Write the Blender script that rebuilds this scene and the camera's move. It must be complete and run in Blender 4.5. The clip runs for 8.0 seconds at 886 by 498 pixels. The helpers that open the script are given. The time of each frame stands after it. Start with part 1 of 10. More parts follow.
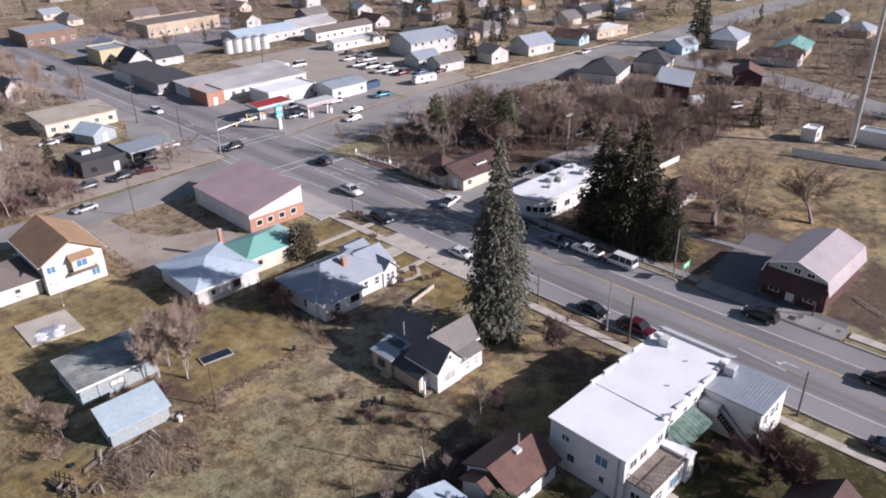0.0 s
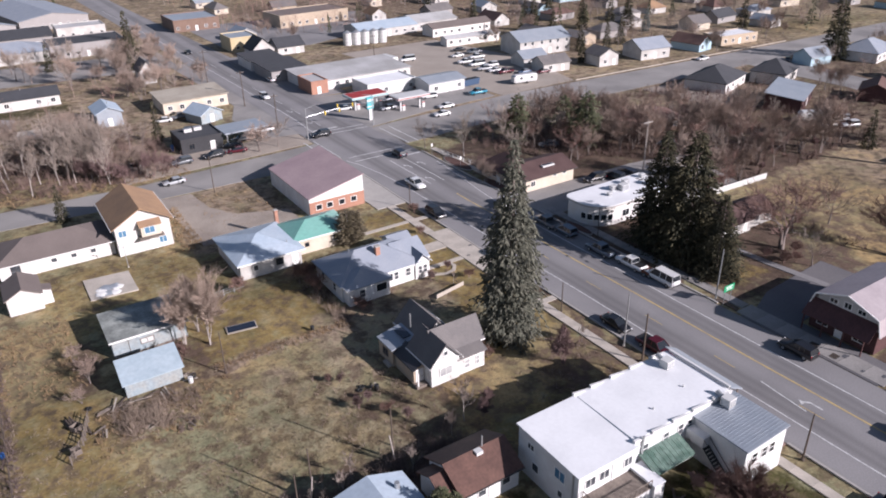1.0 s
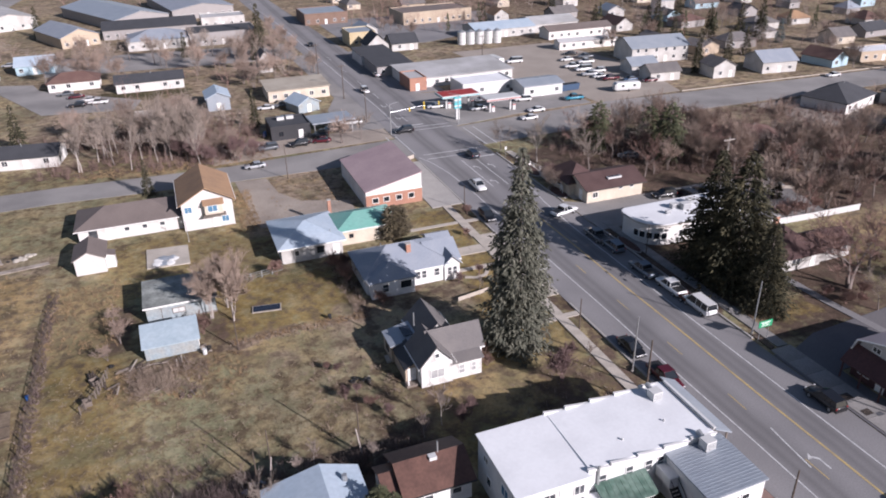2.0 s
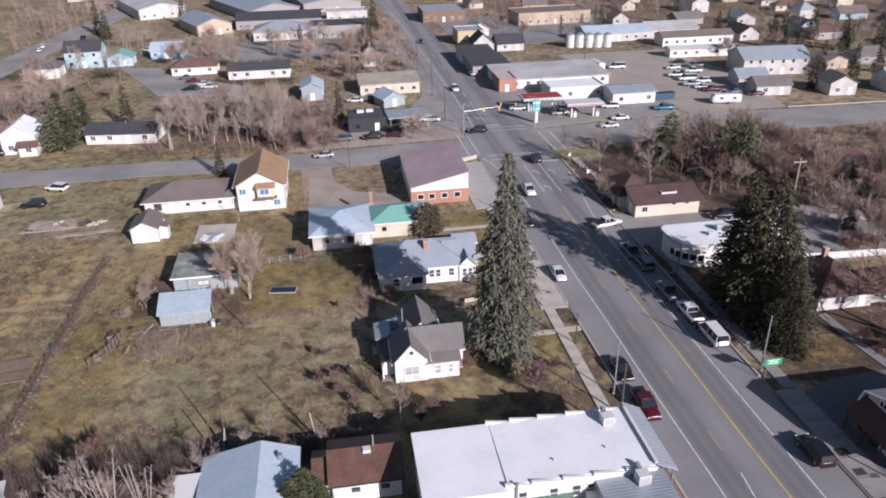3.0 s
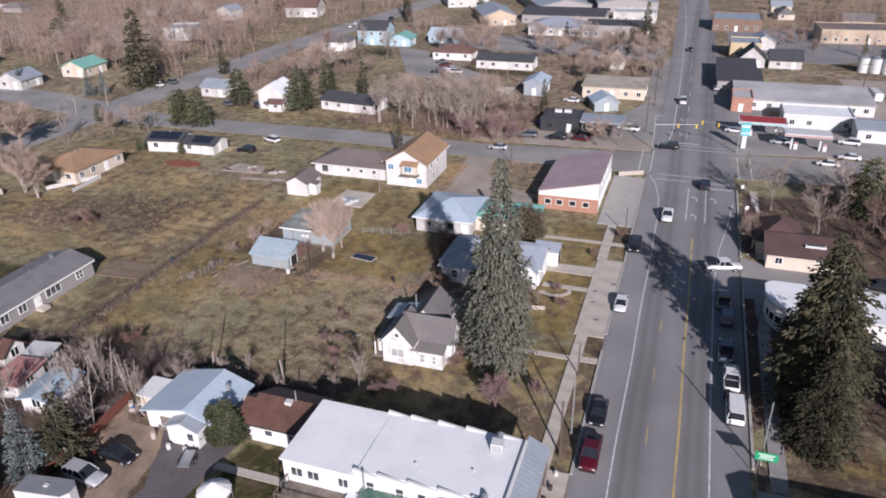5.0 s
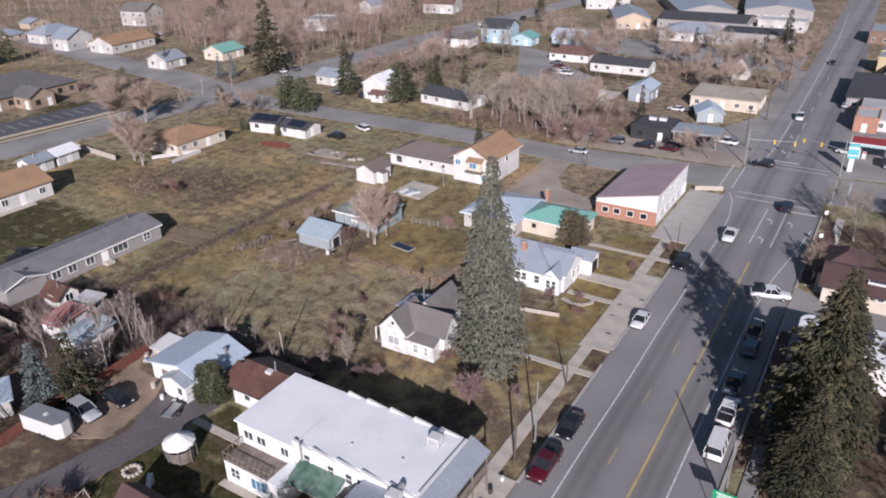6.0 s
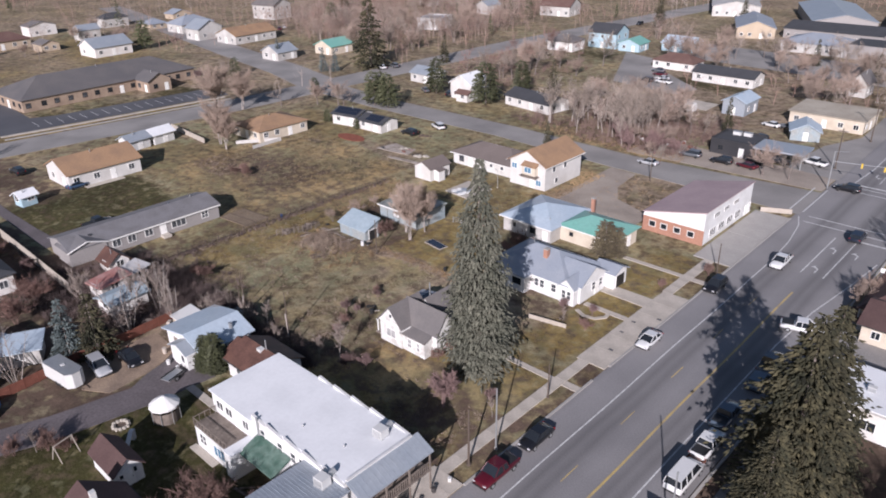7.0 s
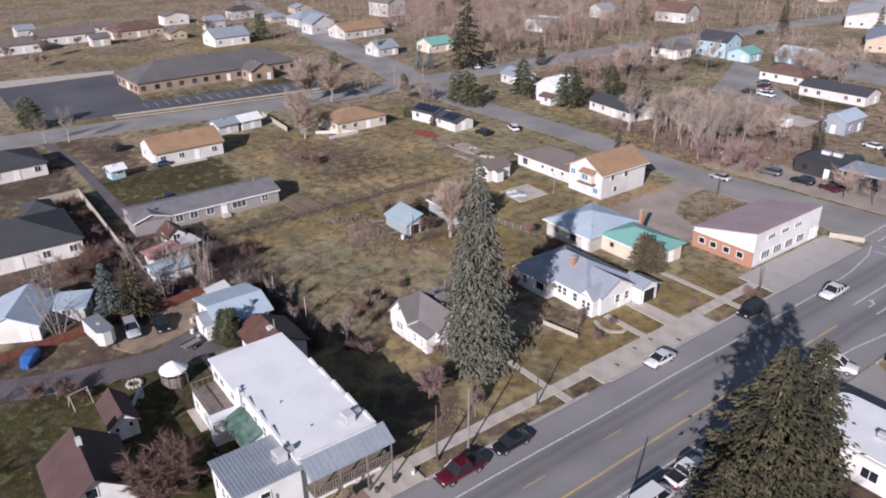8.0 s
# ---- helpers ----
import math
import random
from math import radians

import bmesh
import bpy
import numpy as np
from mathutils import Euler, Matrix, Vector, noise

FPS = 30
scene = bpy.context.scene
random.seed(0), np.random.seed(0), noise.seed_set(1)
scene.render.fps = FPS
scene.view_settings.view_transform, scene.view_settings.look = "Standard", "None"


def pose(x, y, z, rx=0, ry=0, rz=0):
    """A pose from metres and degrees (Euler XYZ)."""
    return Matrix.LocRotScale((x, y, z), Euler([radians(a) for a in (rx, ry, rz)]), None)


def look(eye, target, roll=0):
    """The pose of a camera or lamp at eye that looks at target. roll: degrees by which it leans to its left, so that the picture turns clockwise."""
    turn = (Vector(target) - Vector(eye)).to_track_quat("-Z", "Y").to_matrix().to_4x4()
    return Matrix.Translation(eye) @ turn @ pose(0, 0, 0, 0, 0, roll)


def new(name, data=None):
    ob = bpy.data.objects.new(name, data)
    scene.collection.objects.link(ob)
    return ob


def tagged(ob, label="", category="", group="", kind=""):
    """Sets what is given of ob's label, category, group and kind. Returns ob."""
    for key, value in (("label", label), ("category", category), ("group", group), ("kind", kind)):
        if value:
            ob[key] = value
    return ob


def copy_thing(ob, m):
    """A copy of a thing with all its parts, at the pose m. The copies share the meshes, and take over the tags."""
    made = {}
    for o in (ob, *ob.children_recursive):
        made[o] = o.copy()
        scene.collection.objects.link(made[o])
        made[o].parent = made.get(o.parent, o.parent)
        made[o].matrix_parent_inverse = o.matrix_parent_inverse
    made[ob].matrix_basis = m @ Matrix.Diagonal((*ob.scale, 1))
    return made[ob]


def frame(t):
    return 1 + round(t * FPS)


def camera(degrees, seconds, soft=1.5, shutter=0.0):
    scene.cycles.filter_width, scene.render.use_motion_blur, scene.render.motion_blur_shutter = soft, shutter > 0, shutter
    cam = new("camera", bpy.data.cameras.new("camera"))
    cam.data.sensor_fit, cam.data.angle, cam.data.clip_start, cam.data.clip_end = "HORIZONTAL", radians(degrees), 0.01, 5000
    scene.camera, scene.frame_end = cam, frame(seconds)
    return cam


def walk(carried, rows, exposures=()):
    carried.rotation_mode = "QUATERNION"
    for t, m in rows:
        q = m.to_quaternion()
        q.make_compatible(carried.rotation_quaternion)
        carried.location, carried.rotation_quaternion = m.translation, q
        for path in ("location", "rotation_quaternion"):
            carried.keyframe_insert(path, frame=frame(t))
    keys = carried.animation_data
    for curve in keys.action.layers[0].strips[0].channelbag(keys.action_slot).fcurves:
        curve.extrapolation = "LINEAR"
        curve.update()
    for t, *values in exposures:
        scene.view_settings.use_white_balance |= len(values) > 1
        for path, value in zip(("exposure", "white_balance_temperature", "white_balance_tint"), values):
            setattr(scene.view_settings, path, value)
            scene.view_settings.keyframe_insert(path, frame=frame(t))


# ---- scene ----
cam = camera(62.78, 8.0, soft=1.9)
PATH = [
    (0, (-65.596, -56.843, 55.871), (-64.35, -55.571, 54.961), -1.1),
    (0.5, (-59.974, -62.563, 55.837), (-58.862, -61.173, 54.928), -1.2),
    (1, (-53.847, -67.353, 55.71), (-52.892, -65.848, 54.803), -1.3),
    (1.5, (-46.962, -71.39, 55.646), (-46.18, -69.786, 54.742), -1.3),
    (2.8, (-25.082, -78.664, 55.522), (-24.739, -76.908, 54.628), -1.3),
    (3, (-21.346, -79.605, 55.449), (-21.086, -77.835, 54.556), -1.3),
    (3.5, (-11.887, -80.833, 55.114), (-11.819, -79.043, 54.223), -1.3),
    (4, (-2.22, -80.909, 54.944), (-2.379, -79.124, 54.056), -1.3),
    (4.5, (7.551, -79.895, 54.997), (7.165, -78.143, 54.113), -1.3),
    (6, (33.998, -70.543, 54.058), (33.04, -69.02, 53.185), -1.1),
    (6.5, (41.291, -66.199, 54.001), (40.177, -64.783, 53.132), -1.1),
    (7, (47.518, -61.283, 53.928), (46.281, -59.971, 53.063), -1.0),
    (7.5, (52.866, -56.295, 53.752), (51.514, -55.099, 52.891), -0.8),
    (8, (57.598, -51.484, 53.739), (56.143, -50.413, 52.88), -0.7),
]
walk(cam, [(t, look(eye, target, roll)) for t, eye, target, roll in PATH], exposures=[(0.0, 0.65, 6300, 20.0), (1.5, 0.54, 6280, 20.0), (3.0, 0.41, 6220, 20.0), (4.5, 0.35, 6200, 19.5), (6.3, 0.3, 6200, 19.0), (8.0, 0.38, 6190, 19.0)])

# ---- light ----
SUN_EL, SUN_DIR = radians(24.0), Vector((0.494, -0.87, 0)).normalized()
world = bpy.data.worlds.new("sky")
scene.world = world
world.use_nodes = True
wn = world.node_tree.nodes
sky = wn.new("ShaderNodeTexSky")
sky.sky_type, sky.sun_disc = "NISHITA", False
sky.sun_elevation, sky.sun_rotation = SUN_EL, math.atan2(SUN_DIR.x, SUN_DIR.y)
sky.air_density, sky.dust_density, sky.ozone_density = 1.0, 0.6, 1.0
world.node_tree.links.new(sky.outputs[0], wn["Background"].inputs["Color"])
wn["Background"].inputs["Strength"].default_value = 0.055
sun = new("sun", bpy.data.lights.new("sun", "SUN"))
sun.data.energy, sun.data.angle, sun.data.color = 4.9, radians(0.55), (1.0, 0.955, 0.915)
to_sun = Vector((SUN_DIR.x * math.cos(SUN_EL), SUN_DIR.y * math.cos(SUN_EL), math.sin(SUN_EL)))
sun.matrix_world = look(to_sun * 200, (0, 0, 0))

# ---- materials ----


def surface(name, base, rough=0.8, metal=0.0, vary=0.25, big=0.15, small=6.0, bump=0.0, tint=None, spread=0.0, coat=0.0):
    """A procedural surface: base colour varied at two scales, with fine relief. tint: a second colour for the stains."""
    m = bpy.data.materials.new(name)
    m.use_nodes = True
    nt, n = m.node_tree, m.node_tree.nodes
    b = n["Principled BSDF"]
    b.inputs["Roughness"].default_value, b.inputs["Metallic"].default_value = rough, metal
    b.inputs["Coat Weight"].default_value = coat
    tc = n.new("ShaderNodeTexCoord")
    fine, wide = n.new("ShaderNodeTexNoise"), n.new("ShaderNodeTexNoise")
    fine.inputs["Scale"].default_value, wide.inputs["Scale"].default_value = small, big
    fine.inputs["Detail"].default_value, wide.inputs["Detail"].default_value = 4, 5
    for k in (fine, wide):
        nt.links.new(tc.outputs["Object"], k.inputs["Vector"])
    tone = n.new("ShaderNodeMix")
    tone.data_type = "RGBA"
    second = tint if tint else tuple(c * (1 - vary) for c in base)
    tone.inputs[6].default_value, tone.inputs[7].default_value = (*base, 1), (*second, 1)
    edge = n.new("ShaderNodeMapRange")
    edge.inputs[1].default_value, edge.inputs[2].default_value = 0.38, 0.66
    nt.links.new(wide.outputs["Fac"], edge.inputs[0])
    nt.links.new(edge.outputs[0], tone.inputs[0])
    grain = n.new("ShaderNodeMapRange")
    grain.inputs[1].default_value, grain.inputs[2].default_value = 0.3, 0.7
    grain.inputs[3].default_value, grain.inputs[4].default_value = 1 - vary, 1 + vary
    nt.links.new(fine.outputs["Fac"], grain.inputs[0])
    value = n.new("ShaderNodeHueSaturation")
    nt.links.new(tone.outputs[2], value.inputs["Color"])
    if spread:
        info, add = n.new("ShaderNodeObjectInfo"), n.new("ShaderNodeMath")
        rng = n.new("ShaderNodeMapRange")
        rng.inputs[3].default_value, rng.inputs[4].default_value = 1 - spread, 1 + spread
        nt.links.new(info.outputs["Random"], rng.inputs[0])
        add.operation = "MULTIPLY"
        nt.links.new(rng.outputs[0], add.inputs[0])
        nt.links.new(grain.outputs[0], add.inputs[1])
        nt.links.new(add.outputs[0], value.inputs["Value"])
    else:
        nt.links.new(grain.outputs[0], value.inputs["Value"])
    nt.links.new(value.outputs[0], b.inputs["Base Color"])
    if bump:
        bp = n.new("ShaderNodeBump")
        bp.inputs["Strength"].default_value, bp.inputs["Distance"].default_value = bump, 0.05
        nt.links.new(fine.outputs["Fac"], bp.inputs["Height"])
        nt.links.new(bp.outputs[0], b.inputs["Normal"])
    return m


ASPHALT = surface("asphalt", (0.235, 0.228, 0.232), 0.9, vary=0.12, big=0.09, small=6, bump=0.1, tint=(0.19, 0.184, 0.19))
ASPHALT_SEALED = surface("sealed_driveway_asphalt", (0.12, 0.115, 0.124), 0.88, vary=0.14, big=0.12, small=5, bump=0.1, tint=(0.15, 0.143, 0.15))
ASPHALT_WORN = surface("worn_asphalt", (0.29, 0.275, 0.265), 0.92, vary=0.14, big=0.09, small=5, bump=0.1, tint=(0.205, 0.195, 0.19))
ASPHALT_DARK = surface("dark_asphalt", (0.075, 0.077, 0.09), 0.85, vary=0.12, big=0.06, small=6, tint=(0.105, 0.107, 0.118))


def road_surface():
    """Asphalt of the main street, rubbed darker where the wheels run along each lane."""
    m = surface("main_street_asphalt", (0.245, 0.236, 0.24), 0.9, vary=0.12, big=0.09, small=6, bump=0.1, tint=(0.205, 0.198, 0.203))
    nt, n = m.node_tree, m.node_tree.nodes
    where, axes, reach = n.new("ShaderNodeNewGeometry"), n.new("ShaderNodeSeparateXYZ"), n.new("ShaderNodeMapRange")
    nt.links.new(where.outputs["Position"], axes.inputs[0])
    sway, bend = n.new("ShaderNodeTexNoise"), n.new("ShaderNodeMath")
    sway.inputs["Scale"].default_value, sway.inputs["Detail"].default_value = 0.05, 4
    nt.links.new(where.outputs["Position"], sway.inputs["Vector"])
    bend.operation, bend.inputs[1].default_value = "MULTIPLY_ADD", 1.2
    nt.links.new(sway.outputs["Fac"], bend.inputs[0])
    nt.links.new(axes.outputs["X"], bend.inputs[2])
    reach.inputs[1].default_value, reach.inputs[2].default_value = 10.6, 28.6
    nt.links.new(bend.outputs[0], reach.inputs[0])
    lanes = n.new("ShaderNodeValToRGB")
    stops = ((10.0, 0.9), (10.9, 1.05), (13.6, 1.0), (14.3, 0.84), (14.95, 0.66), (15.6, 0.82), (16.4, 0.68), (17.2, 0.9), (18.6, 1.02), (20.1, 0.95), (20.7, 0.82), (21.4, 0.67), (22.0, 0.82), (22.8, 0.68), (23.6, 0.9), (24.6, 1.0), (27.2, 0.96), (27.9, 0.88))
    ramp = lanes.color_ramp
    while len(ramp.elements) < len(stops):
        ramp.elements.new(0.5)
    for spot, (x, v) in zip(ramp.elements, stops):
        spot.position, spot.color = (x - 10) / 18, (v, v, v, 1)
    nt.links.new(reach.outputs[0], lanes.inputs[0])
    worn = n.new("ShaderNodeMix")
    worn.data_type, worn.blend_type = "RGBA", "MULTIPLY"
    worn.inputs[0].default_value = 1.0
    base = n["Principled BSDF"].inputs["Base Color"]
    nt.links.new(base.links[0].from_socket, worn.inputs[6])
    nt.links.new(lanes.outputs[0], worn.inputs[7])
    nt.links.new(worn.outputs[2], base)
    return m


ROAD = road_surface()
CONCRETE = surface("concrete", (0.49, 0.44, 0.385), 0.9, vary=0.1, big=0.35, small=5, bump=0.1, tint=(0.39, 0.35, 0.305))
SLAB_OLD = surface("old_broken_concrete", (0.40, 0.35, 0.31), 0.92, vary=0.16, big=0.5, small=3, bump=0.2, tint=(0.25, 0.205, 0.17))
KERB = surface("kerb_concrete", (0.38, 0.36, 0.34), 0.9, vary=0.1, big=0.4, small=5)
PAVER = surface("red_paving", (0.26, 0.17, 0.145), 0.9, vary=0.12, big=0.4, small=5)
GRAVEL = surface("gravel", (0.35, 0.30, 0.255), 0.95, vary=0.2, big=0.16, small=4, bump=0.3, tint=(0.25, 0.21, 0.18))
DRIVE = surface("brown_gravel", (0.31, 0.23, 0.165), 0.95, vary=0.2, big=0.3, small=4, bump=0.3, tint=(0.19, 0.14, 0.108))
PAINT_WHITE = surface("road_paint_white", (0.62, 0.62, 0.62), 0.7, vary=0.12, big=1.5, small=8, tint=(0.4, 0.4, 0.4))
PAINT_YELLOW = surface("road_paint_yellow", (0.50, 0.37, 0.15), 0.7, vary=0.14, big=0.5, small=8, tint=(0.34, 0.27, 0.16))
WALL_WHITE = surface("white_siding", (0.70, 0.70, 0.70), 0.65, vary=0.05, big=0.5, small=4, tint=(0.60, 0.59, 0.58))
WALL_FADED = surface("faded_white_siding", (0.61, 0.595, 0.58), 0.7, vary=0.07, big=0.35, small=4, tint=(0.52, 0.50, 0.48))
WALL_DULL = surface("weathered_white_siding", (0.52, 0.505, 0.49), 0.75, vary=0.08, big=0.3, small=4, tint=(0.40, 0.38, 0.36))
ROOF_MOBILE = surface("ashen_shingles", (0.185, 0.18, 0.19), 0.9, vary=0.14, big=0.5, small=6, bump=0.3, tint=(0.15, 0.145, 0.15))
WALL_STUCCO = surface("white_stucco", (0.66, 0.64, 0.63), 0.85, vary=0.06, big=0.4, small=6, tint=(0.62, 0.58, 0.54), bump=0.2)
WALL_WORN = surface("peeling_white_boards", (0.69, 0.685, 0.67), 0.75, vary=0.1, big=1.1, small=3, tint=(0.49, 0.47, 0.45))
WALL_CREAM = surface("cream_stucco", (0.58, 0.51, 0.42), 0.85, vary=0.08, big=0.5, small=5, tint=(0.49, 0.42, 0.34))
WALL_YELLOW = surface("yellow_block_wall", (0.50, 0.42, 0.28), 0.85, vary=0.08, big=0.3, small=4, tint=(0.48, 0.38, 0.23))
WALL_GREY = surface("grey_siding", (0.30, 0.28, 0.275), 0.7, vary=0.06, big=0.4, small=4)
WALL_TAN = surface("tan_wall", (0.46, 0.37, 0.28), 0.85, vary=0.08, big=0.3, small=4)
WALL_BLUE = surface("pale_blue_siding", (0.36, 0.49, 0.56), 0.7, vary=0.06, big=0.5, small=4)
WALL_DARK = surface("black_siding", (0.035, 0.035, 0.04), 0.6, vary=0.2, big=0.5, small=4)
WALL_BARN = surface("maroon_boards", (0.085, 0.035, 0.035), 0.75, vary=0.2, big=0.6, small=5)
WALL_SHED = surface("blue_grey_boards", (0.27, 0.325, 0.36), 0.7, vary=0.15, big=0.6, small=3, tint=(0.3, 0.31, 0.3))
BRICK = surface("red_brick", (0.38, 0.195, 0.135), 0.85, vary=0.15, big=0.4, small=5, tint=(0.32, 0.17, 0.125))
BRICK_BROWN = surface("brown_brick", (0.20, 0.13, 0.10), 0.85, vary=0.15, big=0.4, small=5)
TRIM = surface("white_trim", (0.8, 0.79, 0.77), 0.5, vary=0.04, big=1, small=4)
TRIM_DARK = surface("dark_trim", (0.05, 0.045, 0.045), 0.6, vary=0.1, big=1, small=4)
ROOF_WHITE = surface("white_membrane_roof", (0.75, 0.76, 0.78), 0.85, vary=0.03, big=0.22, small=2.5, tint=(0.67, 0.68, 0.70))
ROOF_GREY = surface("grey_shingles", (0.135, 0.125, 0.125), 0.9, vary=0.12, big=0.35, small=7, bump=0.3, tint=(0.17, 0.155, 0.15))
ROOF_DARK = surface("charcoal_shingles", (0.055, 0.057, 0.065), 0.85, vary=0.15, big=0.35, small=7, bump=0.3)
ROOF_SLATE = surface("blue_grey_shingles", (0.25, 0.28, 0.33), 0.75, vary=0.1, big=0.35, small=7, bump=0.2, tint=(0.285, 0.31, 0.355))
ROOF_BLUE = surface("pale_blue_metal_roof", (0.38, 0.46, 0.54), 0.45, vary=0.06, big=0.25, small=2, tint=(0.44, 0.51, 0.58))
ROOF_STEEL = surface("grey_blue_metal_roof", (0.30, 0.335, 0.38), 0.42, 0.15, vary=0.06, big=0.3, small=2, tint=(0.34, 0.37, 0.41))
ROOF_GREEN = surface("teal_metal_roof", (0.19, 0.40, 0.35), 0.4, vary=0.08, big=0.3, small=2, tint=(0.17, 0.40, 0.34))
ROOF_DULL = surface("faded_green_metal_roof", (0.05, 0.10, 0.078), 0.6, vary=0.2, big=0.9, small=2, tint=(0.13, 0.19, 0.16))
ROOF_SCHOOL = surface("dull_slate_shingles", (0.105, 0.10, 0.105), 0.9, vary=0.12, big=0.2, small=6, bump=0.3, tint=(0.13, 0.12, 0.12))
BRICK_TAN = surface("tan_brick", (0.33, 0.25, 0.19), 0.85, vary=0.12, big=0.4, small=5, tint=(0.26, 0.19, 0.145))
ROOF_PALE = surface("dirty_pale_membrane", (0.46, 0.455, 0.46), 0.85, vary=0.08, big=0.12, small=2, tint=(0.34, 0.335, 0.33))
ROOF_BEIGE = surface("beige_flat_roofing", (0.40, 0.36, 0.30), 0.85, vary=0.1, big=0.2, small=3, tint=(0.32, 0.28, 0.23))
ALLEY = surface("old_asphalt", (0.128, 0.11, 0.117), 0.92, vary=0.18, big=0.25, small=3, bump=0.1, tint=(0.098, 0.085, 0.088))
ROOF_MOSS = surface("mossy_grey_roofing", (0.31, 0.33, 0.31), 0.85, vary=0.2, big=0.35, small=3, tint=(0.13, 0.14, 0.135), bump=0.2)
ROOF_TAN = surface("tan_shingles", (0.33, 0.205, 0.12), 0.9, vary=0.12, big=0.3, small=5, bump=0.3, tint=(0.26, 0.165, 0.105))
ROOF_BROWN = surface("brown_shingles", (0.125, 0.07, 0.06), 0.9, vary=0.14, big=0.35, small=7, bump=0.3, tint=(0.15, 0.09, 0.075))
ROOF_COCOA = surface("dark_cocoa_shingles", (0.075, 0.042, 0.04), 0.9, vary=0.2, big=0.35, small=7, bump=0.3, tint=(0.095, 0.056, 0.052))
ROOF_RUST = surface("red_brown_metal_roof", (0.09, 0.045, 0.035), 0.6, vary=0.18, big=0.5, small=3, tint=(0.13, 0.066, 0.05))
ROOF_MAUVE = surface("faded_maroon_metal_roof", (0.42, 0.31, 0.315), 0.5, vary=0.06, big=0.2, small=2, tint=(0.36, 0.26, 0.27))
ROOF_PINK = surface("faded_red_sheet_roof", (0.34, 0.15, 0.13), 0.7, vary=0.15, big=0.6, small=3, tint=(0.40, 0.24, 0.22))
ROOF_LILAC = surface("chalky_lilac_metal_roof", (0.39, 0.34, 0.355), 0.5, vary=0.08, big=0.25, small=2, tint=(0.33, 0.285, 0.30))
ROOF_TAUPE = surface("taupe_shingles", (0.165, 0.135, 0.125), 0.9, vary=0.12, big=0.3, small=7, bump=0.3)
WOOD_GREY = surface("weathered_wood", (0.20, 0.165, 0.14), 0.85, vary=0.2, big=0.8, small=4, tint=(0.13, 0.105, 0.09))
WOOD_POLE = surface("pole_wood", (0.10, 0.075, 0.06), 0.85, vary=0.2, big=1.0, small=5)
WOOD_RED = surface("red_stained_fence", (0.17, 0.06, 0.04), 0.8, vary=0.2, big=0.8, small=4)
WOOD_PALE = surface("pale_fence_boards", (0.42, 0.37, 0.32), 0.85, vary=0.12, big=0.7, small=4)
STEEL = surface("galvanised_steel", (0.45, 0.46, 0.47), 0.4, 0.6, vary=0.08, big=1, small=5)
STEEL_DARK = surface("black_metal", (0.03, 0.03, 0.032), 0.5, 0.2, vary=0.1, big=1, small=5)
PLASTIC_WHITE = surface("white_plastic", (0.58, 0.58, 0.575), 0.45, vary=0.04, big=1, small=5)
SIGN_GREEN = surface("green_sign_face", (0.02, 0.30, 0.14), 0.5, vary=0.06, big=1, small=5)
PANEL_BLACK = surface("solar_panel", (0.018, 0.022, 0.035), 0.15, vary=0.1, big=1, small=5, coat=0.5)
CANVAS = surface("white_canvas", (0.78, 0.77, 0.75), 0.8, vary=0.05, big=1, small=5)
BLUE_TARP = surface("blue_tarp", (0.03, 0.12, 0.36), 0.5, vary=0.15, big=1.5, small=5)
RED_PAINT = surface("red_paint", (0.36, 0.035, 0.03), 0.5, vary=0.1, big=1, small=5)
YELLOW_PAINT = surface("yellow_paint", (0.65, 0.45, 0.06), 0.5, vary=0.1, big=1, small=5)
TEAL_PAINT = surface("teal_paint", (0.10, 0.42, 0.46), 0.5, vary=0.08, big=1, small=5)
STONE = surface("pale_stone", (0.42, 0.38, 0.33), 0.9, vary=0.15, big=1.5, small=4)
BARK = surface("grey_bark", (0.20, 0.165, 0.15), 0.9, vary=0.2, big=0.5, small=5)
BARK_PALE = surface("pale_bark", (0.42, 0.37, 0.34), 0.85, vary=0.2, big=0.5, small=5)
TWIG = surface("bare_twigs", (0.32, 0.265, 0.228), 0.9, vary=0.15, big=0.3, small=3, spread=0.25)
TWIG_PINK = surface("rosy_twigs", (0.355, 0.272, 0.228), 0.9, vary=0.15, big=0.3, small=3, spread=0.2)
TWIG_RED = surface("red_brown_twigs", (0.235, 0.155, 0.148), 0.9, vary=0.15, big=0.3, small=3, spread=0.2)
TWIG_PALE = surface("pale_twigs", (0.40, 0.345, 0.295), 0.9, vary=0.15, big=0.3, small=3, spread=0.2)
NEEDLE = surface("spruce_needles", (0.075, 0.078, 0.058), 0.85, vary=0.45, big=0.6, small=2.5, tint=(0.135, 0.132, 0.102))
NEEDLE_DARK = surface("dark_fir_needles", (0.022, 0.023, 0.012), 0.95, vary=0.4, big=0.5, small=2.0, tint=(0.082, 0.071, 0.038))
NEEDLE_BLUE = surface("blue_spruce_needles", (0.10, 0.125, 0.125), 0.75, vary=0.25, big=0.6, small=2.5)
NEEDLE_PINE = surface("pine_needles", (0.055, 0.060, 0.03), 0.75, vary=0.3, big=0.6, small=2.5, tint=(0.08, 0.085, 0.04), spread=0.2)
JUNIPER = surface("juniper_foliage", (0.075, 0.060, 0.04), 0.85, vary=0.4, big=0.9, small=3, tint=(0.13, 0.105, 0.060))
STRAW = surface("dry_weeds", (0.27, 0.22, 0.15), 0.95, vary=0.25, big=0.1, small=2, tint=(0.19, 0.15, 0.105))
